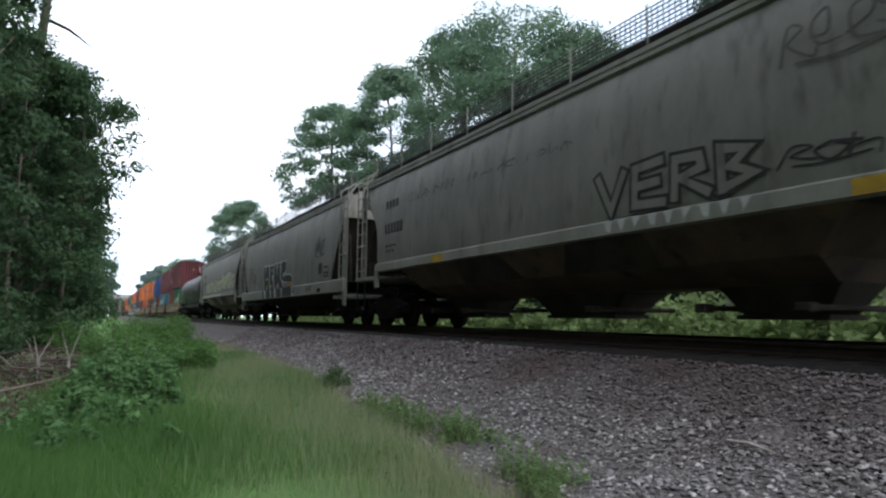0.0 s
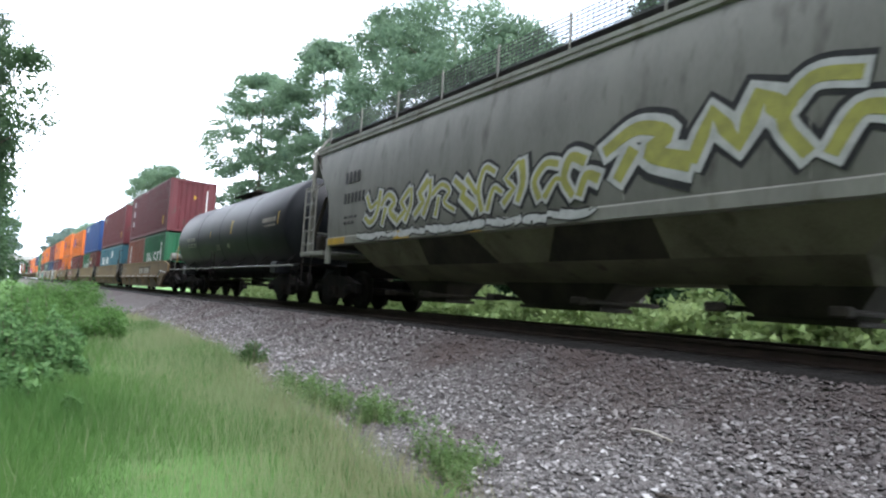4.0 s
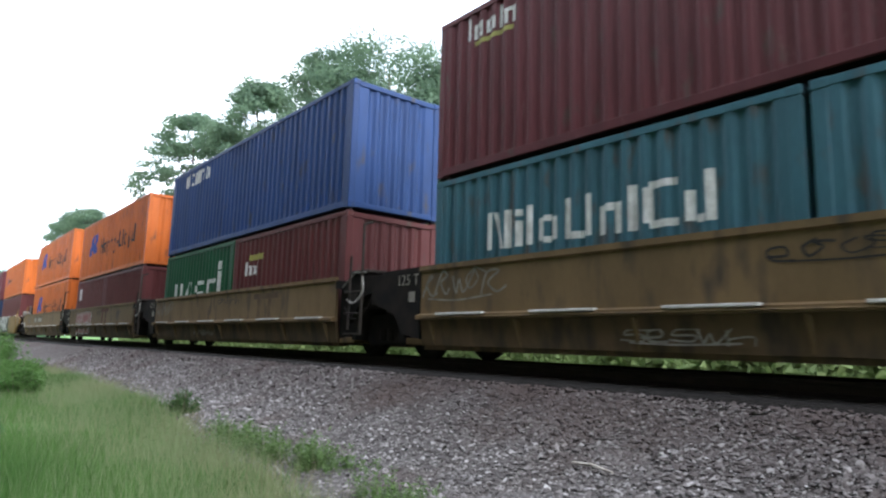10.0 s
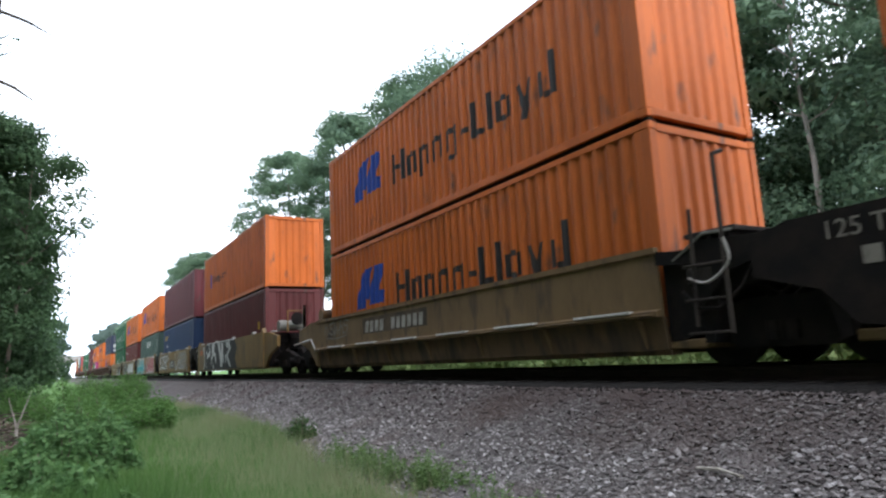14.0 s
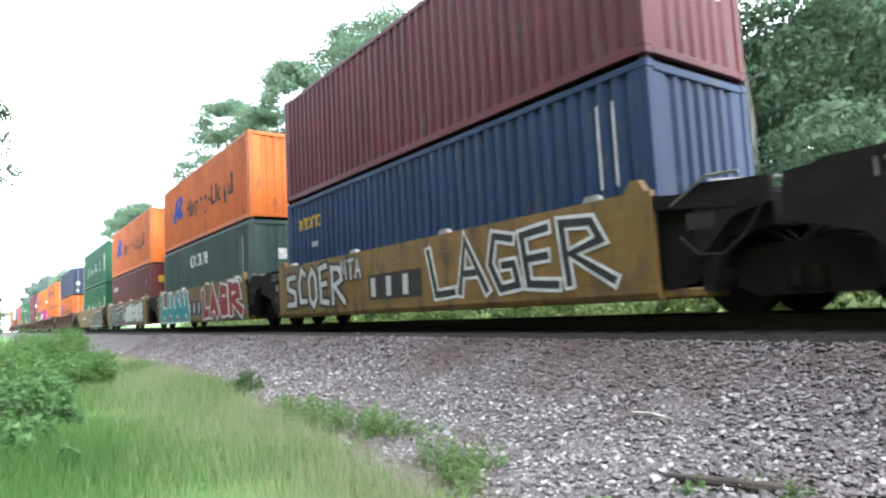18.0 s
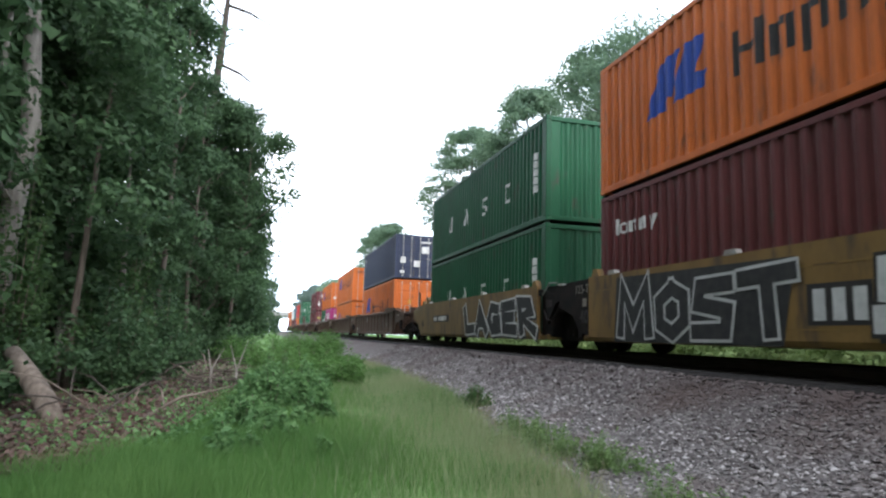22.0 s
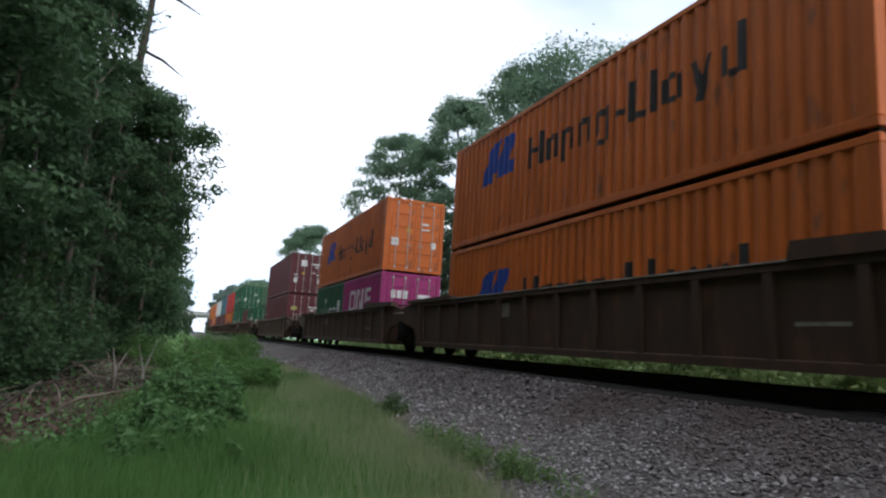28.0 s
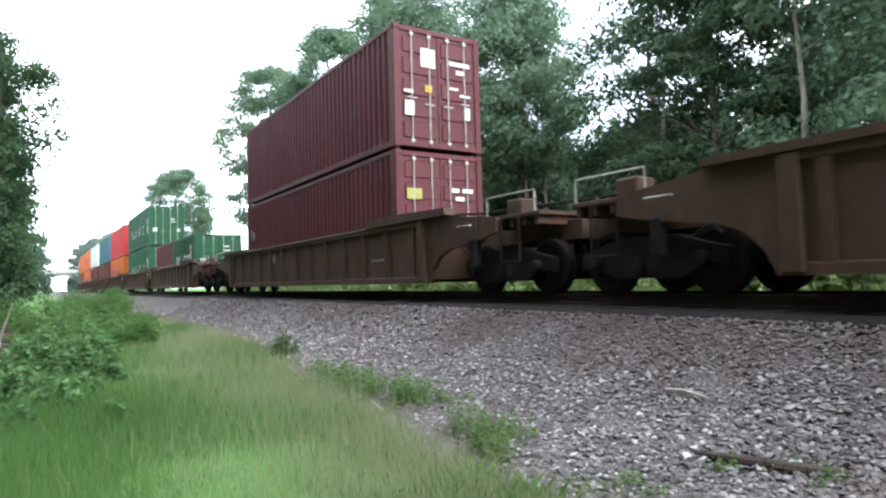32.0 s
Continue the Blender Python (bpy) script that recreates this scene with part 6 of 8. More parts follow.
def piece_b(c, L, x):
    flat_marks(c, [(-6.03, -5.6, 1.74, 2.1), (-6.72, -6.2, 1.6, 1.97)], x, CHARCOALPAINT, "dark painted-over panel")
    flat_marks(c, [(-6.66, -6.48, 1.78, 1.90), (-6.42, -6.26, 1.78, 1.90), (-6.66, -6.26, 1.67, 1.70)], x - 0.004, STENCIL, "pale stencil on a dark panel")
    flat_marks(c, [(-2.6, -2.05, 1.34 - k * 0.08, 1.37 - k * 0.08) for k in range(3)] + [(-4.9, -4.1, 1.27, 1.30), (-4.75, -4.2, 1.20, 1.23)], -1.651, CHARCOALPAINT, "small stencilled lines as plain bars")
    for k, (pts, slits) in enumerate((
            ([(3.23, 2.50), (2.9, 2.56), (2.07, 2.50), (2.03, 2.0), (1.92, 1.44), (2.28, 1.44), (2.42, 1.72), (2.56, 1.44), (2.88, 1.44)], [(2.62, 1.90), (2.62, 1.97), (2.28, 1.98), (2.32, 1.91)]),
            ([(1.98, 2.51), (1.14, 2.48), (1.16, 2.06), (1.50, 2.04), (1.44, 1.87), (1.16, 1.80), (1.02, 1.44), (1.78, 1.44)], [(1.62, 2.29), (1.62, 2.34), (1.34, 2.32), (1.36, 2.26)]),
            ([(1.05, 2.46), (0.72, 2.58), (0.47, 1.95), (0.38, 2.53), (-0.03, 2.51), (-0.06, 1.92), (-0.75, 1.44), (0.02, 1.44), (0.30, 1.72), (0.48, 1.44), (0.88, 1.44)], None),
            ([(-0.20, 2.54), (-1.05, 2.53), (-1.11, 2.10), (-0.58, 2.03), (-0.58, 1.88), (-1.10, 1.95), (-1.72, 1.93), (-2.02, 1.84), (-2.16, 1.66), (-2.17, 1.44), (-1.60, 1.44), (-1.44, 1.66), (-0.72, 1.70), (-0.28, 1.86)], None))):
        outlined(c, pts, x + 0.001 - k * 0.006, BLACKPAINT, SILVERPAINT, 0.05, "black sprayed word with a silver outline")
        if slits:
            patch(c, "sprayed_slit", slits, x - 0.007 - k * 0.006, SILVERPAINT)
    for k, y in enumerate((3.02, 2.74, 2.56, 1.8, 0.2, -0.35)):
        patch(c, "paint_drip", [(y, 2.56), (y - 0.035, 2.56), (y - 0.025, 2.28 - 0.04 * (k % 3)), (y - 0.012, 2.26 - 0.04 * (k % 3))], x - 0.026, SILVERPAINT, "silver paint drip")
    for k, (y, yy) in enumerate(((3.2, 2.95), (2.45, 1.7), (1.55, 0.95), (0.5, -0.3), (-0.45, -2.0))):
        patch(c, "sprayed_sill", [(y, 1.44), (yy, 1.44), (yy - 0.14, 1.07), (y - 0.05, 1.07)], -1.650, BLACKPAINT, "black sprayed foot of the word on the sill")
        patch(c, "sprayed_sill", [(yy - 0.01, 1.44), (yy - 0.22, 1.44), (yy - 0.30, 1.07), (yy - 0.16, 1.07)], -1.650, SILVERPAINT, "silver sprayed foot of the word on the sill")
    patch(c, "sprayed_sill", [(1.75, 1.50), (1.30, 1.50), (1.30, 1.62), (1.70, 1.64)], x - 0.030, YELLOWPAINT)
    patch(c, "sprayed_sill", [(-1.62, 1.48), (-2.1, 1.48), (-2.06, 1.68), (-1.6, 1.62)], x - 0.030, YELLOWPAINT)
    scrawl(c, 4.75, 5.45, 1.95, 2.65, x + 0.003, CHARCOALPAINT, 10, "dark sprayed figure", 0.08, 1)
    scrawl(c, 5.6, 6.5, 2.05, 2.6, x + 0.003, FADED_BROWN, 13, "faded brown sprayed tag", 0.05, 3)
    scrawl(c, 4.8, 5.2, 1.9, 2.3, x + 0.003, PINKPAINT, 14, "reddish sprayed dab", 0.05, 1)
    scrawl(c, -6.2, -5.1, 2.45, 2.95, x + 0.008, BLACKPAINT, 21, "tangled black sprayed tag", 0.04, 7)
    part("sill_plate", Shape().soft_box(-1.665, -1.64, -5.95, -5.62, 1.10, 1.24, 0.006), STEEL, c, "small dark sill plate")


def piece_c(c, L, x):
    hopper_marks(c, 6.06, x, BLACKPAINT, [(6.75, 5.84), (3.52, 2.92), (1.08, 0.6)], 2.95, 2.46, 0.27)
    spray(c, -1.9, 4.9, 1.72, 2.75, x + 0.003, SILVERPAINT, BLACKPAINT, 14, 7, "silver, yellow and black sprayed piece", 0.20, 0.06, core=LIMEPAINT)
    spray(c, -1.9, 5.2, 1.5, 1.74, x - 0.028, SILVERPAINT, CHARCOALPAINT, 15, 11, "silver sprayed sill", 0.09, 0.03)
    spray(c, -6.6, -2.1, 1.75, 3.0, x + 0.003, SILVERPAINT, BLACKPAINT, 17, 3, "silver, yellow and black sprayed piece", 0.34, 0.07, core=LIMEPAINT)


hopper(1.0, 17.7, "weathered light grey covered hopper car with black tags", piece_a, 4.3, BELLYBROWN, (1.48, 1.69), ROUNDED, 1.25)
hopper(19.3, 35.55, "weathered light grey covered hopper car with a large black sprayed piece", piece_b, 4.3, HOPPERDARK, (1.03, 1.42), STRAIGHT, -0.2)
hopper(36.7, 53.2, "weathered light grey covered hopper car with yellow sprayed piece", piece_c, 3.1, BELLYOLIVE, (1.48, 1.67), ROUNDED, 1.4)
tank_car(54.6, 69.1)

F40, F20, HC, STD = 12.19, 6.06, 2.896, 2.591
ORANGE_LABEL = "bright orange corrugated forty-foot container with charcoal lettering"


def twenty_pair(y, z, front, rear):
    """Two twenty-foot containers end to end in one well: (paint, label, letters)."""
    container(F20, STD, front[0], y, z, front[1], letters=front[2])
    container(F20, STD, rear[0], y + F20 + 0.07, z, rear[1], letters=rear[2])


# first y of the number panel, its height, then the start of marks and number
NUMBER_AT = {0: (-0.26, 0.93, -0.45, -1.93), 3: (3.37, 1.02, 3.2, 1.73)}
FIVE_UNITS = []


def set_a(c, half, x):
    n = len(FIVE_UNITS)
    FIVE_UNITS.append(c)
    if n in NUMBER_AT:
        y, z, y_mark, y_number = NUMBER_AT[n]
        part("number_panel", Shape().box(x + 0.037, x + 0.04, y_number - 1.72, y, z - 0.03, z + 0.36), WORN, c, "dark worn number panel")
        bars(c, y_mark, z, 0.27, 4, x + 0.037, STENCIL, "grey white owner's mark as plain bars", slant=-0.12, pitch=1.05)
        bars(c, y_number, z, 0.27, 6, x + 0.037, STENCIL, "grey white car number as plain bars", slant=-0.12, pitch=1.0)
    else:
        scrawl(c, 0.6, 2.2, 0.36, 0.5, x + 0.075, FADED, 90 + n, "faded white sprayed tag", 0.03, 5)
        scrawl(c, -1.2, 0.4, 1.2, 1.36, x + 0.038, CHARCOALPAINT, 95 + n, "thin black sprayed tag", 0.025, 5)
        flat_marks(c, [(-3.5, -2.1, 1.26, 1.40), (-2.52, -2.33, 0.80, 1.255), (-3.12, -2.94, 0.80, 1.255)], x + 0.04, FADED_BROWN, "rubbed owner's sign as plain shapes")
    scrawl(c, half - 2.4, half - 0.6, 1.05, 1.4, x + 0.038, FADED, n, "faded white sprayed tag", 0.035, 5)


def set_a_tag(c, half, x):
    flat_marks(c, [(-2.2, -0.84, 1.29, 1.44), (-1.26, -1.06, 0.80, 1.285), (-1.86, -1.67, 0.80, 1.285)], x + 0.04, RUBBED_RED, "rubbed dark red owner's sign as plain shapes")
    flat_marks(c, [(-0.2, -0.03, 1.16, 1.38), (-0.75, -0.48, 1.14, 1.36)], x + 0.04, WORN, "small dark rubbed patch")
    scrawl(c, -4.3, -3.6, 1.0, 1.3, x + 0.038, CHARCOALPAINT, 30, "small dark sprayed tag", 0.035, 3)
    spray(c, 1.1, 4.4, 0.78, 1.42, x + 0.036, PINKPAINT, SILVERPAINT, 31, 6, "pink and white sprayed piece", 0.14, 0.04)
    spray(c, 1.4, 4.3, 0.28, 0.62, x + 0.06, PINKPAINT, SILVERPAINT, 32, 6, "pink and white sprayed lower edge", 0.09, 0.03)


def set_a_number(c, half, x):
    set_a(c, half, x)
    text_mark(c, "40", x + 0.04, half - 0.85, 0.95, 0.3, CHARCOALPAINT, "dark well length stencil")


# first five-unit car: ochre sides with a ledge and step gratings
FIVE_A = (73.69, 88.88, 104.04, 119.30, 134.46)
for i, y in enumerate(FIVE_A):
    half = 6.72
    well_unit(y + F40 / 2, half, 3.0 if i == 0 else 0.86, 2.6 if i == 4 else 0.88, "ledge", YELLOWBROWN,
              "weathered ochre well car unit with a ledge and step gratings", i == 0, "own" if i == 4 else "shared",
              (set_a, set_a, set_a, set_a_tag, set_a_number)[i], 1.45)
z0 = 0.40
twenty_pair(73.69, z0 + 0.17, (GREEN, "green twenty-foot container with white lettering", green_twenty()),
            (BROWN, "rust brown twenty-foot container with upright lettering", [([(1.85, 2.05, 2.06 - k * 0.19, 2.18 - k * 0.19) for k in range(6)], WHITEPAINT, "white upright lettering")]))
container(F40, HC, RED, 73.69, z0 + STD + 0.24, "dark red corrugated forty-foot container", letters=[([(4.92, 5.2, 2.2 - k * 0.68, 2.55 - k * 0.68) for k in range(3)], WHITEPAINT, "white upright lettering"), ([(-5.0, -4.7, 0.45, 0.9)], YELLOWPAINT, "yellow sticker")],
          end_letters=[([(0.05, 0.17, 1.85, 2.05), (0.75, 0.98, 0.45, 0.85)], YELLOWPAINT, "yellow stickers"), ([(0.72, 0.78, 1.2, 2.4)], WHITEPAINT, "white upright lettering")])
twenty_pair(88.88, z0 + 0.1, (TEAL, "teal twenty-foot container with a white square", [([(1.82, 2.32, 1.7, 2.24)], WHITEPAINT, "white square sign")]),
            (TEAL, "pale teal twenty-foot container with white lettering", [(signs("NITOUATCD", 1.74, 1.26, 0.60, -2.05), WHITEPAINT, "large white lettering")]))
container(F40, HC, RED, 88.88, z0 + STD + 0.17, "dark red corrugated forty-foot container with yellow stickers", letters=[(signs("TAOTA", 5.35, 2.32, 0.4), WHITEPAINT, "small white lettering"), ([(4.3, 5.2, 2.2, 2.28)], LIMEPAINT, "yellow bar"), ([(-5.0, -4.72, 0.5, 0.95)], YELLOWPAINT, "yellow sticker")],
          end_letters=[([(0.1, 0.2, 1.9, 2.05), (0.7, 0.95, 0.5, 0.85)], YELLOWPAINT, "yellow stickers")])
twenty_pair(104.04, z0 + 0.06, (MAROON, "maroon twenty-foot container with a small sign", [(signs("TAOT", 2.2, 1.5, 0.38), WHITEPAINT, "small white lettering"), ([(1.1, 2.0, 1.9, 2.05)], LIMEPAINT, "yellow bar")]),
            (GREEN, "green twenty-foot container with white lettering", green_twenty()))
container(F40, HC, BLUE, 104.04, z0 + STD + 0.13, "blue corrugated forty-foot container with white lettering", letters=[(signs("AOAAO", 4.75, 2.24, 0.62, 2.6), WHITEPAINT, "white lettering")])
twenty_pair(119.30, z0 + 0.05, (MAROON, "maroon twenty-foot container beside its twin", []),
            (MAROON, "maroon twenty-foot container with a white placard", [([(1.9, 2.46, 1.6, 2.17)], WHITEPAINT, "white placard")]))
container(F40, HC, ORANGE, 119.30, z0 + STD + 0.12, ORANGE_LABEL, letters=orange_words())
container(F40, HC, ORANGE, 134.46, 0.53, ORANGE_LABEL, letters=orange_words())
container(F40, HC, ORANGE, 134.46, 0.53 + HC + 0.07, ORANGE_LABEL, letters=orange_words())


# second five-unit car: smooth yellow sides covered with sprayed pieces
def set_b(i):
    def go(c, half, x):
        text_mark(c, "40", x, half - 0.15, 0.62, 0.3, CHARCOALPAINT, "dark well length stencil")
        e = x - 0.002
        if i < 4:
            lo, hi = ((-0.9, 0.7), (-1.0, 1.05), (-1.45, 0.69), (-0.6, 0.34))[i]
            part("owner_panel", Shape().box(x - 0.003, x, lo, hi, 0.52, 1.05), CHARCOALPAINT, c, "dark owner's panel")
            for k in range(3):
                bars(c, hi - 0.1 - k * 0.5 * (hi - lo) / 1.6, 0.58, 0.40, 1, x - 0.004, SILVERPAINT, "pale owner's mark as plain bars")
        if i == 0:
            # black cloud with a star, white limbs and a rubbed orange patch
            patch(c, "sprayed_cloud", [(4.35, 0.30), (4.2, 0.9), (4.3, 1.5), (3.9, 1.60), (-2.2, 1.58), (-2.6, 1.2), (-2.3, 0.7), (-2.7, 0.30)], e, BLACKPAINT, "black sprayed ground of the piece")
            for k, pts in enumerate(([(4.72, 1.42), (4.52, 1.52), (4.22, 0.9), (4.5, 0.32), (4.62, 0.34), (4.34, 0.92)], [(4.0, 0.42), (3.9, 0.75), (3.86, 0.42)],
                                     [(3.95, 1.12), (3.82, 1.30), (3.56, 1.10), (3.2, 1.16), (2.9, 1.3), (2.95, 0.92), (3.4, 0.94), (3.78, 0.78)],
                                     [(3.3, 1.58), (3.16, 1.58), (3.02, 1.1), (3.2, 1.15)], [(2.5, 1.56), (1.9, 1.58), (2.0, 1.1), (2.6, 1.05)],
                                     [(2.75, 0.5), (2.66, 0.9), (2.3, 1.12), (1.7, 1.1), (1.5, 0.6), (1.64, 0.6), (1.85, 0.92), (2.3, 0.94)], [(2.4, 0.36), (2.2, 0.60), (1.95, 0.36)],
                                     [(1.2, 1.52), (0.75, 1.55), (0.3, 0.6), (0.55, 0.55)], [(0.4, 1.5), (0.0, 1.5), (0.2, 0.4), (0.6, 0.42)],
                                     [(-0.5, 1.5), (-1.2, 1.52), (-1.5, 1.2), (-0.9, 0.9), (-1.6, 0.4), (-1.3, 0.38), (-0.55, 0.86), (-1.1, 1.2), (-0.6, 1.3)])):
                patch(c, "sprayed_limb", pts, e - 0.004, WHITEPAINT if k % 3 else SILVERPAINT, "white sprayed limb of the piece")
            star = [(3.78 + math.sin(q * math.pi / 5) * (0.17 if q % 2 == 0 else 0.07), 1.03 + math.cos(q * math.pi / 5) * (0.17 if q % 2 == 0 else 0.07)) for q in range(10)]
            patch(c, "sprayed_star", star, e - 0.008, BLACKPAINT, "black sprayed star")
            patch(c, "rubbed_patch", [(5.55, 1.05), (5.5, 1.30), (4.95, 1.34), (4.9, 1.1)], e, ORANGE, "rubbed orange patch")
            patch(c, "sprayed_limb", [(3.95, 1.56), (-2.1, 1.54), (-2.1, 1.60), (3.8, 1.61)], e - 0.006, WHITEPAINT, "white sprayed top edge")
        elif i == 1:
            sprayed_word(c, "SCOER", 5.66, 2.1, 0.34, 1.57, e, SILVERPAINT, BLACKPAINT, "silver sprayed word with a black outline", 0.13, 0.065, 53, -0.08, sizes=(1.05, 0.85, 0.85, 0.85, 1.1))
            sprayed_word(c, "MTA", 2.34, 1.3, 0.95, 1.55, e - 0.012, SILVERPAINT, BLACKPAINT, "small silver sprayed tag", 0.07, 0.03, 54)
            sprayed_word(c, "LAGER", -1.22, -5.55, 0.36, 1.54, e, BLACKPAINT, WHITEPAINT, "black sprayed word with a white outline", 0.11, 0.055, 55, -0.14, sizes=(0.95, 1.0, 0.95, 0.9, 1.15))
        elif i == 2:
            limbs = ([(5.64, 0.62), (5.48, 1.52), (5.24, 1.52), (5.16, 0.70)], [(4.34, 0.72), (4.16, 1.52), (3.98, 1.52), (3.96, 0.76)],
                     [(3.72, 1.52), (3.42, 1.50), (3.04, 0.76), (3.52, 0.74)], [(2.92, 1.16), (2.56, 1.50), (2.17, 1.51), (2.19, 1.24), (2.48, 1.25), (2.2, 1.06), (1.9, 0.80), (2.6, 0.84)],
                     [(1.86, 0.76), (1.74, 1.49), (1.50, 1.48), (1.34, 0.76)], [(1.16, 0.76), (1.06, 1.47), (0.84, 1.45), (0.70, 0.74)],
                     [(5.72, 0.28), (5.66, 0.78), (5.10, 0.86), (4.86, 0.95), (4.45, 0.84), (3.72, 0.92), (3.10, 0.80), (2.55, 0.98), (2.0, 0.88), (1.25, 0.90), (0.60, 0.78), (0.48, 0.28)])
            for k, pts in enumerate(limbs):
                outlined(c, pts, e - (0.0 if k < 6 else 0.004), TEALPAINT, WHITEPAINT, 0.10 if k < 6 else 0.05, "turquoise sprayed piece with a white outline")
            for k, pts in enumerate(limbs[:6]):
                patch(c, "sprayed_letter", pts, e - 0.0085, TEALPAINT)
            for y, r in ((4.87, 0.19), (3.72, 0.24), (2.47, 0.22), (1.06, 0.20)):
                arch = [(y + r * math.cos(q * math.pi / 8), 0.29 + 1.05 * r * math.sin(q * math.pi / 8)) for q in range(9)]
                outlined(c, arch, e - 0.012, YELLOWBROWN, WHITEPAINT, 0.06, "bare arch left open in the sprayed piece")
            sprayed_word(c, "LAGR", -1.3, -5.98, 0.24, 1.62, e, REDPAINT, WHITEPAINT, "crimson sprayed word with a white outline", 0.31, 0.085, 57, -0.12, shade=BLACKPAINT, sizes=(0.8, 1.0, 0.95, 1.25))
            for k in range(3):
                patch(c, "sprayed_arrow", [(-4.9 - 0.42 * k, 1.60), (-5.05 - 0.42 * k, 1.42), (-5.2 - 0.42 * k, 1.45), (-5.1 - 0.42 * k, 1.62)], e - 0.02, WHITEPAINT)
            scrawl(c, -6.5, -5.9, 0.5, 0.9, e, FADED, 71, "faded sprayed tag", 0.03, 4)
        elif i == 3:
            patch(c, "sprayed_ground", [(5.1, 0.24), (5.0, 1.5), (0.5, 1.44), (0.75, 0.24)], e, BLACKPAINT, "black sprayed ground of the word")
            sprayed_word(c, "MOST", 5.0, 0.45, 0.22, 1.46, e - 0.004, BLACKPAINT, SILVERPAINT, "black sprayed word with a white outline", 0.24, 0.05, 58, sizes=(1.2, 1.0, 1.0, 1.1))
            sprayed_word(c, "SEOER", -0.6, -5.55, 0.32, 1.52, e, SILVERPAINT, CHARCOALPAINT, "silver sprayed block word", 0.33, 0.05, 59, shade=CHARCOALPAINT)
        else:
            sprayed_word(c, "LAGER", 0.2, -6.1, 0.22, 1.46, e, BLACKPAINT, WHITEPAINT, "black sprayed word with a white outline", 0.30, 0.06, 60, -0.16, shade=BLACKPAINT)
            part("number_panel", Shape().box(x - 0.003, x, 2.15, 4.5, 0.79, 1.06), CHARCOALPAINT, c, "dark car number panel")
            bars(c, 4.4, 0.84, 0.17, 18, x - 0.004, WHITEPAINT, "white car number as plain bars", (4, 5, 12, 13, 14, 15, 16, 17))
            bars(c, 3.2, 0.84, 0.17, 6, x - 0.004, WHITEPAINT, "white car number as plain bars")
    return go


FIVE_B = (153.72, 169.13, 184.42, 199.73, 214.82)
for i, y in enumerate(FIVE_B):
    well_unit(y + F40 / 2, 6.72, 2.4 if i == 0 else 0.9, 2.6 if i == 4 else 0.92, "smooth", YELLOW,
              "yellow well car unit with smooth sides and sprayed pieces", i == 0, "own" if i == 4 else "shared", set_b(i), 1.45)
z0 = 0.58
container(F40, HC, MAROON, 153.72, z0 - 0.13, "maroon corrugated forty-foot container", letters=[([(-5.2, -4.95, 1.35, 1.65)], YELLOWPAINT, "yellow sticker")])
container(F40, HC, ORANGE, 153.72, z0 + HC - 0.06, "bright orange forty-foot container with small lettering", letters=[([(4.2, 4.6, 1.15, 1.9)], DARKBLUEPAINT, "dark blue emblem"), (signs("MAPAG-LTOYD", 3.9, 1.35, 0.40, 0.8), CHARCOALPAINT, "charcoal lettering")])
container(F40, HC, SEABLUE, 169.13, z0 - 0.09, "blue forty-foot container with yellow lettering", letters=[(signs("OAOAO", 5.41, 2.06, 0.45, 3.95), YELLOWPAINT, "yellow lettering"), (signs("TTTTTTTT", 4.5, 1.55, 0.14), WHITEPAINT, "small white lettering"), ([(-5.5 + k * 0.28, -5.43 + k * 0.28, 1.3, 2.5) for k in range(2)], WHITEPAINT, "white upright lettering")])
container(F40, HC, RED, 169.13, z0 + HC - 0.02, "dark red corrugated forty-foot container", end_letters=[([(0.72, 0.78, 1.2, 2.4)], WHITEPAINT, "white upright lettering")])
container(F40, HC, SLATE, 184.42, z0, "grey-green forty-foot container with white lettering", letters=[(signs("CVHTTVL", 1.38, 1.90, 0.47, -1.12), WHITEPAINT, "white lettering"), ([(-5.3 + k * 0.32, -5.24 + k * 0.32, 1.0, 2.4) for k in range(2)], WHITEPAINT, "white upright lettering")],
          end_letters=[([(-0.3, 0.0, 1.6, 1.95), (0.2, 0.5, 1.6, 1.95)], WHITEPAINT, "white panels")])
container(F40, HC, ORANGE, 184.42, z0 + HC + 0.07, ORANGE_LABEL, letters=orange_words())
container(F40, HC, MAROON, 199.73, z0 - 0.13, "maroon forty-foot container with cream lettering", letters=[(signs("TOAAY", 5.5, 2.0, 0.34, 4.04), WHITEPAINT, "cream lettering"), ([(-4.9 + k * 0.2, -4.8 + k * 0.2, 1.9 - 0.5 * k, 2.2 - 0.5 * k) for k in range(3)], WHITEPAINT, "small white lettering")],
          end_letters=[([(-0.85, -0.55, 1.95, 2.3)], YELLOWPAINT, "yellow panel"), ([(-0.3 + 0.17 * k, -0.19 + 0.17 * k, 2.05, 2.05 + (0.24 if k == 0 else 0.17)) for k in range(6)], WHITEPAINT, "cream lettering")])
container(F40, HC, ORANGE, 199.73, z0 + HC - 0.06, ORANGE_LABEL, letters=orange_words())
def spaced_words(z=0.96, h=0.6):
    """Four widely spaced white signs, as plain bars."""
    u, a, s_, c_ = (signs(c, y, z + 0.06, h)[0] for c, y in (("U", 3.45), ("V", 1.40), ("Z", -0.75), ("C", -2.95)))
    return [([u, a, s_, c_], WHITEPAINT, "spaced white lettering"), ([(-5.5, -5.1, 0.9 + k * 0.232, 1.10 + k * 0.232) for k in range(5)], WHITEPAINT, "white upright marks as plain bars")]


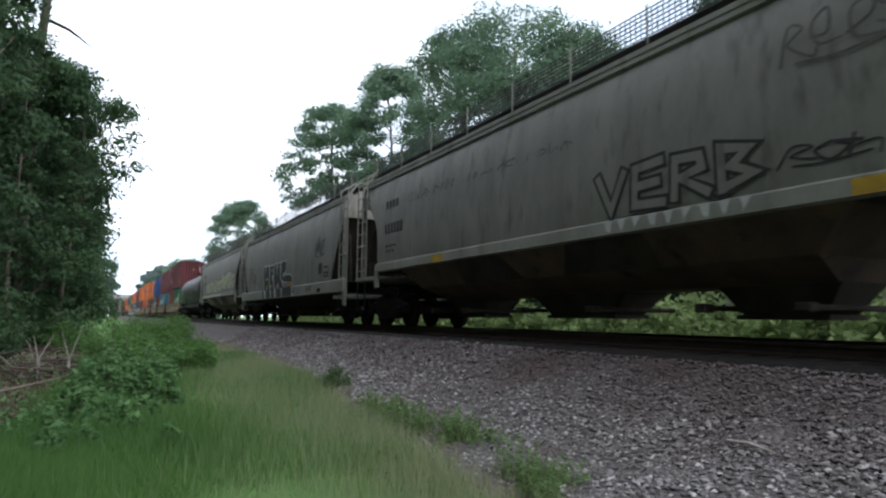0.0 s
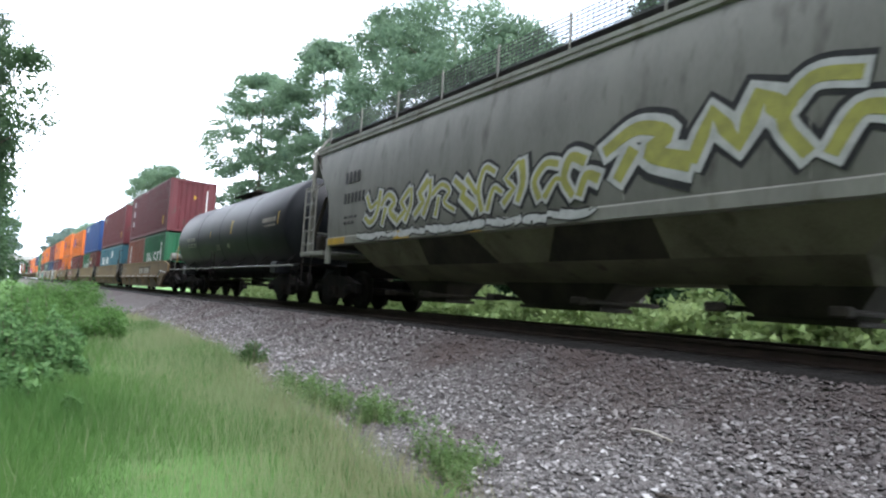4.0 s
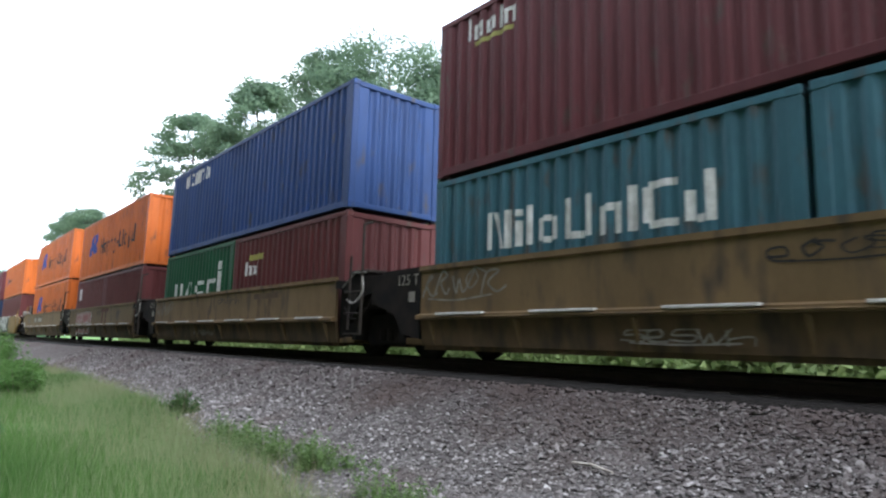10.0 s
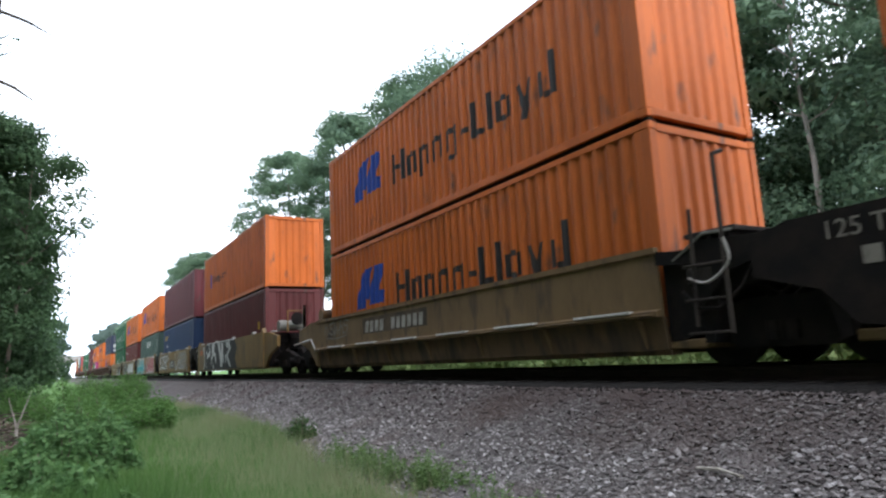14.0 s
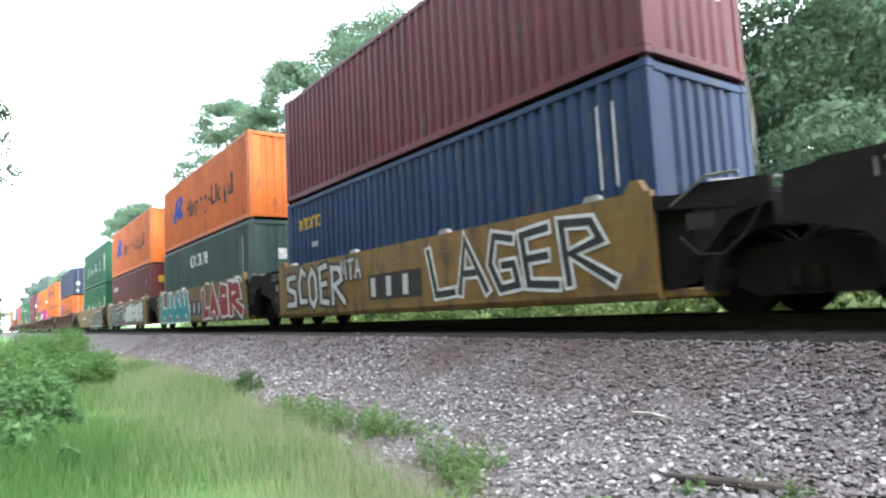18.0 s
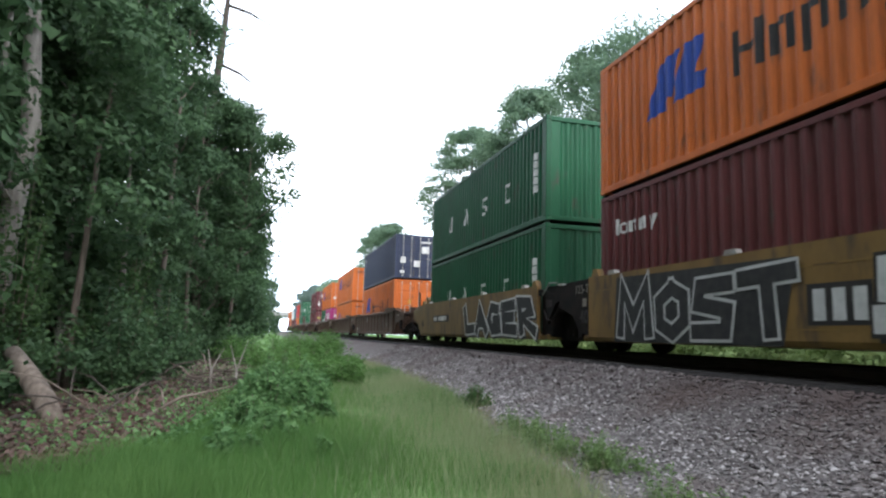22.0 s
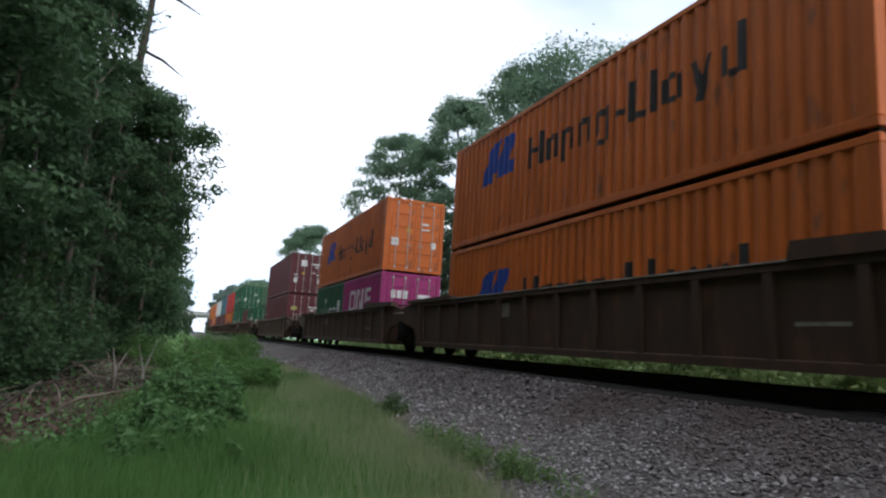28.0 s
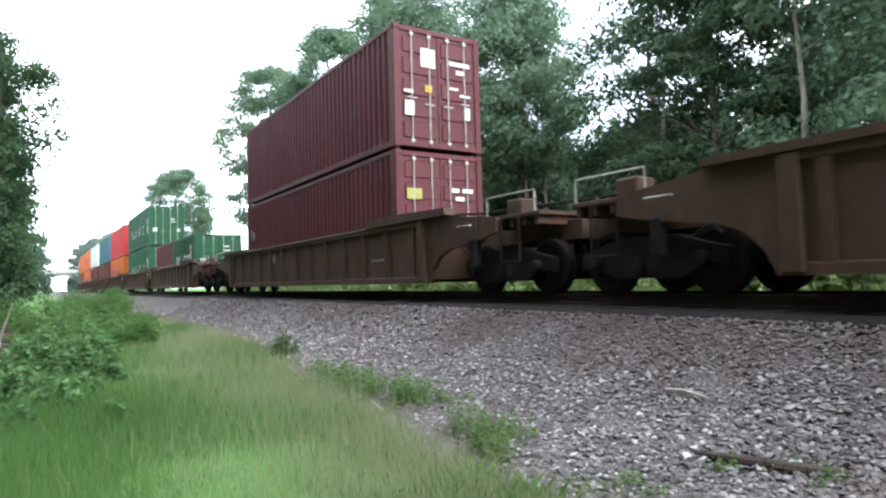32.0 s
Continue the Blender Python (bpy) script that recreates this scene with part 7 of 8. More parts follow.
for k in range(2):
    container(F40, HC, GREEN, 214.82, z0 - 0.17 + k * (HC + 0.07), "green forty-foot container with widely spaced white lettering", letters=spaced_words())


# third car: three long brown wells with ribs
def set_c(c, half, x):
    flat_marks(c, [(2.0, 2.5, 1.0, 1.3), (-half + 1.9, -half + 2.6, 0.75, 0.8)], x + 0.042, FADED, "faded pale stencils")


def set_c1(c, half, x):
    set_c(c, half, x)
    flat_marks(c, [(3.6, 4.6, 1.0, 1.1), (3.7, 4.4, 0.84, 0.92)], x + 0.042, FADED_BROWN, "rubbed pale stencils")
    text_mark(c, "125T", x + 0.041, half - 0.62, 0.46, 0.26, STENCIL, "pale axle class stencil")


LONG = (235.74, 254.73, 273.66)
for i, y in enumerate(LONG):
    well_unit(y + F40 / 2, 7.75, 3.55 if i == 0 else 1.71, 3.55 if i == 2 else 1.73, "rib", BROWNCAR,
              "grimy brown ribbed well car unit", i == 0, "own" if i == 2 else "shared", set_c1 if i == 0 else set_c, 2.1)
z0 = 0.42
DOORPLATES = [([(-0.95, -0.65, 1.0, 1.3), (0.7, 0.9, 1.0, 1.25), (0.25, 0.55, 1.9, 1.98), (0.25, 0.6, 1.7, 1.76)], WHITEPAINT, "white door placards"), ([(-0.35, -0.18, 1.55, 1.72)], YELLOWPAINT, "yellow warning sign")]
container(F40, HC, ORANGE, 235.74, z0 + 0.10, "orange forty-foot container with doors facing ahead", True, orange_words(z=0.85), end_letters=DOORPLATES[1:])
container(F40, STD, NAVY, 235.74, z0 + HC + 0.17, "navy forty-foot container with doors facing ahead", True, [([(5.2, 5.5, 2.0, 2.15)], WHITEPAINT, "small white mark")],
          end_letters=[([(-0.9, -0.6, 0.9, 1.25), (-0.1, 0.25, 0.7, 1.05), (0.35, 0.8, 1.5, 1.9), (-0.9, -0.65, 0.3, 0.45), (0.3, 0.9, 2.1, 2.2)], WHITEPAINT, "white door placards")])
container(F40, STD, ORANGE, 254.73, z0 - 0.08, "weathered orange forty-foot container with doors facing ahead", True, orange_words(z=0.62, k=0.9), end_letters=[([(-0.9 + k * 0.09, -0.84 + k * 0.09, 2.1, 2.22) for k in range(9)], CHARCOALPAINT, "charcoal lettering")])
container(F40, HC, ORANGE, 254.73, z0 + STD - 0.01, "weathered orange forty-foot container with doors facing ahead", True, orange_words(z=1.15), end_letters=[([(-0.9 + k * 0.09, -0.84 + k * 0.09, 2.45, 2.58) for k in range(9)], CHARCOALPAINT, "charcoal lettering")] + DOORPLATES[1:])
container(F20, STD, MAGENTA, 273.66, z0 - 0.03, "bright magenta twenty-foot container with white lettering", True, [(signs("QNE", 1.86, 1.14, 0.92, -1.63), WHITEPAINT, "large white lettering")],
          end_letters=[([(-0.8 + k * 0.24, -0.62 + k * 0.24, 1.6, 1.9) for k in range(3)] + [(0.3, 0.8, 1.65, 1.8)], WHITEPAINT, "white lettering")])
container(F20, STD, GREEN, 273.66 + F20 + 0.07, z0 - 0.03, "green twenty-foot container with white lettering", letters=[(signs("UVZC", 1.85, 0.70, 0.74, -1.65), WHITEPAINT, "large white lettering"), ([(-2.35, -1.95, 1.15, 1.75)], WHITEPAINT, "white data panel"), ([(-2.28, -2.02, 1.25, 1.31), (-2.28, -2.02, 1.42, 1.48), (-2.28, -2.02, 1.58, 1.64)], CHARCOALPAINT, "dark print as plain bars"), ([(0.62, 0.78, 1.72, 1.95), (0.88, 1.04, 1.72, 1.95)], WHITEPAINT, "white emblem")])
container(F40, HC, ORANGE, 273.66, z0 + STD + 0.02, "orange forty-foot container with doors facing ahead", True, orange_words(), end_letters=DOORPLATES)

# single long well with two dark red containers, then the tail of the train
well_unit(296.5 + F40 / 2, 7.75, 3.55, 3.55, "rib", BROWNCAR, "grimy brown ribbed well car", True, "own", set_c, 2.1)
z0 = 0.52
container(F40, HC, RED, 296.5, z0 - 0.09, "dark red forty-foot container with doors facing ahead", True, [(signs("TAT", 5.6, 1.55, 0.4), WHITEPAINT, "small white lettering")],
          end_letters=[([(-0.95, -0.55, 1.75, 2.0)], LIMEPAINT, "yellow and white sign"), ([(0.3, 0.5, 1.95, 2.05), (0.6, 0.9, 1.95, 2.05), (0.4, 0.65, 1.75, 1.85)], WHITEPAINT, "white stencils")])
container(F40, HC, RED, 296.5, z0 + HC - 0.02, "dark red forty-foot container with placards on its doors", True,
          end_letters=[([(-0.5, -0.1, 1.95, 2.4), (-0.95, -0.7, 0.75, 1.1), (-0.98, -0.72, 1.28, 1.36), (0.72, 0.88, 0.8, 1.1), (0.3, 0.9, 2.1, 2.2), (0.5, 0.75, 1.9, 2.0), (0.3, 0.55, 1.5, 1.56), (0.6, 0.9, 1.35, 1.41)], WHITEPAINT, "white placards and stencils"), ([(-0.4, -0.2, 1.35, 1.52)], YELLOWPAINT, "yellow warning sign")])
TAIL = (318.6, 334.4, 349.9, 365.2, 380.6, 395.9, 411.2)
for i, y in enumerate(TAIL):
    well_unit(y + F40 / 2, 6.5, 3.2 if i == 0 else 1.1, 2.8 if i in (4, 6) else 1.1, "rib", BROWNCAR, "grimy brown ribbed well car unit", i in (0, 5), "own" if i in (4, 6) else "shared", None, 1.5)
z0 = 0.45
container(F20, STD, GREEN, 318.6, z0, "green twenty-foot container with white lettering and doors ahead", True, green_twenty(), end_letters=DOORPLATES[:1])
container(F20, STD, MAROON, 318.6 + F20 + 0.07, z0, "maroon twenty-foot container low in its well")
for k in range(2):
    container(F40, HC, GREEN, 334.4, z0 + k * (HC + 0.07), "green forty-foot container with doors facing ahead", True, spaced_words(), end_letters=DOORPLATES[:1])
container(F40, HC, ORANGE, 349.9, z0, ORANGE_LABEL, letters=orange_words())
container(F40, HC, SIGNAL, 349.9, z0 + HC + 0.07, "bright red forty-foot container above an orange one")
container(F40, HC, MAROON, 365.2, z0, "maroon forty-foot container on the tail of the train")
container(F40, HC, TEAL, 365.2, z0 + HC + 0.07, "pale teal forty-foot container above a maroon one")
container(F40, HC, MAROON, 380.6, z0, "maroon forty-foot container on the tail of the train")
container(F40, HC, WHITEBOX, 380.6, z0 + HC + 0.07, "dull white forty-foot container above a maroon one")
container(F40, HC, ORANGE, 395.9, z0, ORANGE_LABEL, letters=orange_words())
container(F40, HC, ORANGE, 395.9, z0 + HC + 0.07, ORANGE_LABEL, letters=orange_words())
container(F40, HC, BROWN, 411.2, z0, "brown forty-foot container at the end of the train")
container(F40, HC, ORANGE, 411.2, z0 + HC + 0.07, ORANGE_LABEL)


# ---- trees, shrubs, grass ----
def leaves(name, centres, size, mat, rng, parent=None, aspect=0.55, up=0.4, out=None, three=False):
    """Many small leaves in one mesh, each a bent four-sided blade or, far off, a three-sided one. out: the way each one faces."""
    n = len(centres)
    d = rng.normal(size=(n, 3))
    d[:, 2] *= 0.6
    nrm = rng.normal(size=(n, 3))
    nrm[:, 2] += up
    if out is not None:
        nrm = nrm * 0.45 + out * 1.1
        nrm /= np.linalg.norm(nrm, axis=1)[:, None] + 1e-6
        d -= nrm * (d * nrm).sum(1)[:, None]
    d /= np.linalg.norm(d, axis=1)[:, None] + 1e-6
    side = np.cross(d, nrm)
    side /= np.linalg.norm(side, axis=1)[:, None] + 1e-6
    s = (size * (0.6 + 0.8 * rng.random(n)))[:, None]
    a, b = centres - d * s * 0.5, centres + d * s * 0.5
    if three:
        V = np.stack([a - side * s * aspect * 0.6, a + side * s * aspect * 0.6, b + side * s * (rng.random((n, 1)) - 0.5) * aspect], 1).reshape(-1, 3)
        ob = sheet(name, V, np.arange(3 * n).reshape(-1, 3), mat)
    else:
        m = centres + np.cross(side, d) * s * 0.12
        V = np.stack([a, m + side * s * aspect * 0.5, b, m - side * s * aspect * 0.5], 1).reshape(-1, 3)
        ob = sheet(name, V, np.arange(4 * n).reshape(-1, 4), mat)
    ob.parent = parent
    return ob


def puffs(rng, n, h0, h1, radius, shape, lean=(0, 0)):
    """Centres and radii of the tufts that make up a crown."""
    out = []
    for i in range(n):
        f = rng.random()
        z = h0 + (h1 - h0) * f
        r = radius * shape(f) * (0.35 + 0.65 * rng.random() ** 0.5)
        a = rng.random() * math.tau
        out.append((math.cos(a) * r + lean[0] * f, math.sin(a) * r + lean[1] * f, z, radius * rng.uniform(0.17, 0.42) * (60 / max(n, 60)) ** 0.36))
    return np.array(out)


ROUND = lambda f: math.sqrt(max(0.05, 1 - (2 * f - 0.9) ** 2 * 0.9))
BROAD = lambda f: math.sqrt(max(0.04, 1 - (1.25 * f - 0.35) ** 2))
COLUMN = lambda f: 1.0 - 0.35 * f


def tree(name, label, x, y, height, radius, trunk, crown_from, n_puffs, n_leaves, size, mat, seed, shape=BROAD, bark=None, lean=(0, 0), flat=0.6, group="", category="tree", limbs=9, aspect=0.55):
    rng = np.random.default_rng(seed)
    r0 = random.Random(seed)
    base = float(land(x)) - 0.15
    t = thing(name, label, category, (x, y, base), group)
    bark = bark or BARK
    top = height * 0.92
    pts = [(0, 0, 0)]
    for k in range(1, 7):
        f = k / 6
        pts.append((lean[0] * f + r0.uniform(-1, 1) * trunk * 0.8, lean[1] * f + r0.uniform(-1, 1) * trunk * 0.8, top * f))
    part("trunk", Shape().limb(pts, [trunk * (1.35 if k == 0 else 1.0) * (1 - 0.82 * k / 6) for k in range(7)], 10), bark, t, smooth=True)
    P = puffs(rng, n_puffs, crown_from * height, height, radius, shape, lean)
    order = np.argsort(-np.hypot(P[:, 0], P[:, 1]))
    for k in order[:: max(1, len(order) // limbs)][:limbs]:
        px, py, pz, pr = P[k]
        zz = max(crown_from * height * 0.75, pz - 0.55 * math.hypot(px, py) - 0.3)
        q = np.interp(zz / top, np.linspace(0, 1, 7), [p[0] for p in pts]), np.interp(zz / top, np.linspace(0, 1, 7), [p[1] for p in pts])
        mid = (q[0] * 0.45 + px * 0.55, q[1] * 0.45 + py * 0.55, zz * 0.5 + pz * 0.5 + r0.uniform(-0.2, 0.4))
        w = trunk * 0.42 * (1 - 0.6 * zz / height)
        part("limb", Shape().limb([(q[0], q[1], zz), mid, (px, py, pz)], [w, w * 0.6, w * 0.2], 6), bark, t)
    # each tuft is a loose cap of leaves, thick above and open below
    wts = P[:, 3] ** 2
    pick = rng.choice(len(P), n_leaves, p=wts / wts.sum())
    g = rng.normal(size=(n_leaves, 3))
    g[:, 2] += 0.55
    g /= np.linalg.norm(g, axis=1)[:, None]
    q = (0.25 + 0.72 * rng.random(n_leaves) ** 0.6 + 0.5 * rng.random(n_leaves) ** 6)[:, None]
    lump = np.array([noise.noise((v[0] * 2.1 + k, v[1] * 2.1, v[2] * 2.1)) for v, k in zip(g[::1], pick * 7.3)])[:, None] if n_leaves < 60000 else 0
    c = P[pick, :3] + g * q * (1 + 0.45 * lump) * P[pick, 3][:, None] * np.array([1.25, 1.25, flat])
    leaves("crown", c, np.full(n_leaves, size), mat, rng, t, aspect, out=g, three=True)
    return t


# the wood on the camera's left: a wall of leaves from the ground up
WOOD = "trees at the edge of the wood"
for i, (x, y, h, r, tr) in enumerate(((-7.6, 10.5, 19, 3.4, 0.26), (-5.35, 15.0, 19, 3.0, 0.27), (-9.5, 15.5, 20, 4.0, 0.3), (-5.4, 20.0, 18.5, 2.7, 0.2),
                                      (-5.0, 25.0, 18, 2.7, 0.24), (-8.0, 23.5, 22, 4.0, 0.3), (-3.1, 30.5, 12.5, 2.6, 0.2), (-2.9, 36.5, 12.5, 2.8, 0.22),
                                      (-12.5, 22.0, 19, 5.0, 0.3), (-14.0, 13.0, 18, 5.0, 0.3), (-9.0, 33.0, 18, 4.6, 0.3), (-12.0, 30.0, 21, 5.0, 0.3), (-7.2, 29.0, 18, 3.6, 0.25), (-7.0, 18.5, 17, 3.2, 0.2), (-10.0, 5.0, 16, 4.2, 0.3))):
    near = x > -6
    tree("woodland_tree", "tall broadleaf tree with dense dark green foliage at the wood's edge", x, y, h, r, tr, 0.10 if i != 1 else 0.16, 110, 40000 if near else 22000, 0.16 if near else 0.24,
         LEAF_NEAR, 100 + i, COLUMN, PALEBARK if i == 1 else BARK, flat=0.75, group=WOOD)
for i, (x, y, h, r) in enumerate(((-3.6, 42.0, 12.5, 3.4), (-4.2, 50.0, 14.0, 3.9), (-4.6, 60.0, 14.0, 4.2), (-5.0, 72.0, 13.5, 4.5), (-5.6, 88.0, 14, 5.0), (-6.2, 108.0, 14, 5.5), (-6.8, 132.0, 14, 6.0), (-7.0, 165.0, 13, 6.0), (-7.5, 205.0, 14.5, 6.5))):
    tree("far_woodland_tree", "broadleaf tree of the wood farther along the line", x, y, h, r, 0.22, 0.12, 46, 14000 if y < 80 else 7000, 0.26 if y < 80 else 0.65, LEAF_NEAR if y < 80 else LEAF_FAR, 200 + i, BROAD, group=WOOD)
# unseen trees beside and behind the camera, added to block sky light
for i in range(9):
    tree("woodland_tree", "unseen tree added behind the camera to block sky light", (-7.5, -10.5)[i % 2] - 0.3 * (i % 3), 2.0 - i * 4.2, 17 + i % 3, 4.4, 0.3, 0.08, 44, 5000, 0.6, LEAF_NEAR, 150 + i, COLUMN, flat=0.8, group=WOOD, limbs=5)
# the airy tree whose thin twigs reach out over the grass
tree("thin_leaved_tree", "slender tree with airy twigs of small leaves", -1.9, 34.0, 12.6, 2.7, 0.11, 0.5, 42, 9000, 0.18, LEAF_NEAR, 321, ROUND, lean=(0.6, 0), limbs=16)


def dead_snag():
    """A bare dead trunk with broken branches above the wood's edge."""
    s = thing("dead_tree", "bare dead tree trunk with broken branches", "dead tree", (-3.3, 31.5, -1.35))
    part("trunk", Shape().limb([(0, 0, 0), (0.02, 0, 6.2), (0.15, 0.1, 12.5), (0.38, 0.1, 16.2), (0.52, 0.2, 20)], [0.3, 0.25, 0.19, 0.15, 0.06], 9), DARKWOOD, s)
    for z, dx, dz, r in ((14.4, 1.9, -0.95, 0.085), (17.5, 2.2, -0.75, 0.085), (15.3, 0.9, 0.55, 0.04), (16.1, 0.75, 0.6, 0.04), (13.0, 0.95, 0.3, 0.04), (16.8, -0.75, 0.9, 0.05), (12.0, 1.0, 0.6, 0.04)):
        x = np.interp(z, (6.2, 12.5, 16.2, 20), (0.02, 0.15, 0.38, 0.52))
        part("branch", Shape().limb([(x, 0.1, z), (x + dx * 0.5, 0.1, z + dz * 0.35), (x + dx, 0.15, z + dz)], [r, r * 0.8, r * 0.15], 6), DARKWOOD, s)


dead_snag()

# trees beyond the line
LINE = "trees beyond the railway line"
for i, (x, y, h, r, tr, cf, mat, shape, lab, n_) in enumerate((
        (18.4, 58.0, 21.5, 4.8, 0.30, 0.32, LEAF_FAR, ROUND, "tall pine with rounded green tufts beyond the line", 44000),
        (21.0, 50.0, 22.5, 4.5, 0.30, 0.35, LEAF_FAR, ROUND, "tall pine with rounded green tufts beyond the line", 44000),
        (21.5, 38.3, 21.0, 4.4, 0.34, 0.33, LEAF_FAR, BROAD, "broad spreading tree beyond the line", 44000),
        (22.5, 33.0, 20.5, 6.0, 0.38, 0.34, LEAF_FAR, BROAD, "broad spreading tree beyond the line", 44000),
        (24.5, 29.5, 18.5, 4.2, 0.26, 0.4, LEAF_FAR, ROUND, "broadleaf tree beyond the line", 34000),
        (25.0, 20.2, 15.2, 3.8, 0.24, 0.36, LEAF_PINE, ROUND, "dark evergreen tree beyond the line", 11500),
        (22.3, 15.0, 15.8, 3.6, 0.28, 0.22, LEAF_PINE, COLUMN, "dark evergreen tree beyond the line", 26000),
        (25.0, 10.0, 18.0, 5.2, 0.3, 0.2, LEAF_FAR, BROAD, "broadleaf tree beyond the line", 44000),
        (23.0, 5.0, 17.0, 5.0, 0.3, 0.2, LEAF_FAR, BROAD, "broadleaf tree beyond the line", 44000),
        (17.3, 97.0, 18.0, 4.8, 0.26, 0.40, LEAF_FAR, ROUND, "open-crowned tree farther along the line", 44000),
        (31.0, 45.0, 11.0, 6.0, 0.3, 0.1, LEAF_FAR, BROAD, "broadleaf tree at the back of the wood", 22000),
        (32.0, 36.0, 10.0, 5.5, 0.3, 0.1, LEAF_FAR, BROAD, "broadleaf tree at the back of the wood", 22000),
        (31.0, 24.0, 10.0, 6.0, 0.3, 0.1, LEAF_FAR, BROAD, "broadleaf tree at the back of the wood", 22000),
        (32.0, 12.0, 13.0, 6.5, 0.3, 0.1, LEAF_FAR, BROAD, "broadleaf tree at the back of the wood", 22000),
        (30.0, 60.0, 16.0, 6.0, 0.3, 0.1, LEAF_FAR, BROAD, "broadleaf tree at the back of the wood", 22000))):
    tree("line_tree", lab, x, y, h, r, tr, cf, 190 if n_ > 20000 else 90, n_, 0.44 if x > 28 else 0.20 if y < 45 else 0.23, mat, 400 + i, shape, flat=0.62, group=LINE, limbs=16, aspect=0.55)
# beyond 240 m the leaf colour itself carries the haze
for i, (x, y, h, r) in enumerate(((17, 150, 12, 5), (19, 180, 14, 6), (22, 215, 17, 7), (20, 250, 17, 7), (28, 275, 18, 8), (36, 262, 17, 8), (0.2, 318, 24, 5.6), (-7, 322, 23, 7), (15.6, 324, 19, 3.6), (20.5, 328, 23.5, 5.5), (27, 330, 25, 6.5), (35, 330, 27, 7))):
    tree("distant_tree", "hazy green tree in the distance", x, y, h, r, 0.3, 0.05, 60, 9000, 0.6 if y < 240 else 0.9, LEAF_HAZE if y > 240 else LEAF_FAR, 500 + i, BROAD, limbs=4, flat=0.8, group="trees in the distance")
# slim pale trunks among them
for i, (x, y) in enumerate(((24.0, 28.6), (25.0, 28.0), (20.5, 10.6), (21.5, 16.8))):
    tree("slim_tree", "slim tree with a pale bare trunk", x, y, 15.0, 2.2, 0.15, 0.62, 16, 2600, 0.26, LEAF_FAR, 560 + i, ROUND, PALEBARK, lean=(0.5, 0.4), limbs=5)


def shrub(name, label, x, y, h, r, n, size, mat, seed, category="shrub", group="", aspect=0.6, stems=7):
    rng = np.random.default_rng(seed)
    z = float(land(x))
    t = thing(name, label, category, (x, y, z - 0.03), group)
    st = Shape()
    tips = []
    for k in range(stems):
        a, q = rng.random() * math.tau, rng.random() ** 0.6
        tip = (math.cos(a) * r * q, math.sin(a) * r * q, h * (0.45 + 0.55 * rng.random() ** 1.3) * (1.05 - 0.4 * q))
        st.limb([(tip[0] * 0.15, tip[1] * 0.15, 0), (tip[0] * 0.6, tip[1] * 0.6, tip[2] * 0.6), tip], [0.014, 0.010, 0.004], 5)
        tips.append(tip)
    tagged(part("stalk", st, DEADWOOD, t), kind="stuff")
    tips = np.array(tips)
    pick = rng.integers(0, stems, n)
    f = 0.2 + 0.82 * rng.random(n)[:, None]
    c = tips[pick] * f + rng.normal(size=(n, 3)) * np.array([r * 0.15, r * 0.15, h * 0.05])
    c[:, 2] = np.maximum(c[:, 2], 0.02)
    far = name in ("tall_thicket_bush", "trackside_bush")
    leaves("foliage", c, np.full(n, size * (1.15 if far else 1.0)), mat, rng, t, aspect, three=far)
    return t


def slope_weed(x, y, h, r, n, seed):
    """A thin-leaved weed: many fine stalks with narrow leaves along them."""
    rng = np.random.default_rng(seed)
    t = thing("weed_tuft", "tuft of fine upright green weeds growing in the crushed stone", "weed", (x, y, float(land(x)) - 0.02), "weed tufts on the stone slope")
    k = max(12, n // 14)
    a, q = rng.random(k) * math.tau, rng.random(k) ** 0.7 * r
    base = np.stack([np.cos(a) * q, np.sin(a) * q, np.zeros(k)], 1)
    hh = h * (0.45 + 0.7 * rng.random(k)) * (1.1 - 0.5 * q / r)
    tip = base * 1.25 + np.stack([rng.normal(0, 0.14, k) * hh, rng.normal(0, 0.14, k) * hh, hh], 1)
    w = np.array([0.0035, 0.0, 0.0])
    V = np.stack([base - w, base + w, tip], 1).reshape(-1, 3)
    tagged(part("stalk", sheet_mesh(V), TUFTS, t), kind="stuff")
    pick, f = rng.integers(0, k, n), 0.15 + 0.85 * rng.random(n)[:, None]
    c = base[pick] * (1 - f) + tip[pick] * f + rng.normal(0, 0.018, (n, 3))
    c[:, 2] = np.maximum(c[:, 2], 0.02)
    leaves("foliage", c, np.full(n, 0.055), TUFTS, rng, t, 0.22, up=0.8)


def sheet_mesh(verts):
    """Loose triangles as a mesh without material."""
    me = bpy.data.meshes.new("stalk")
    me.from_pydata([tuple(v) for v in verts], [], [(3 * i, 3 * i + 1, 3 * i + 2) for i in range(len(verts) // 3)])
    return me


SHRUBS = "leafy weeds beside the grass"
for i in range(78):
    rr = random.Random(600 + i)
    y = 8.3 + 8.6 * (i / 78) ** 0.9
    x = 0.15 + (y - 9.0) * 0.09 + rr.uniform(-0.85, 0.75)
    h = (0.50 + 0.52 * min(1.0, (y - 8.3) / 5.0)) * rr.choice((0.55, 0.65, 0.75, 0.9, 1.0, 1.25)) * (1.08 - 0.3 * abs(x - 0.4))
    shrub("leafy_weed", "upright green leafy weed beside the mown grass", x, y, h, 0.09 + 0.15 * h, int(110 + 270 * h), 0.125, LEAF_WEED if i % 3 else LEAF_LIGHT, 600 + i, group=SHRUBS, aspect=0.42, stems=5)
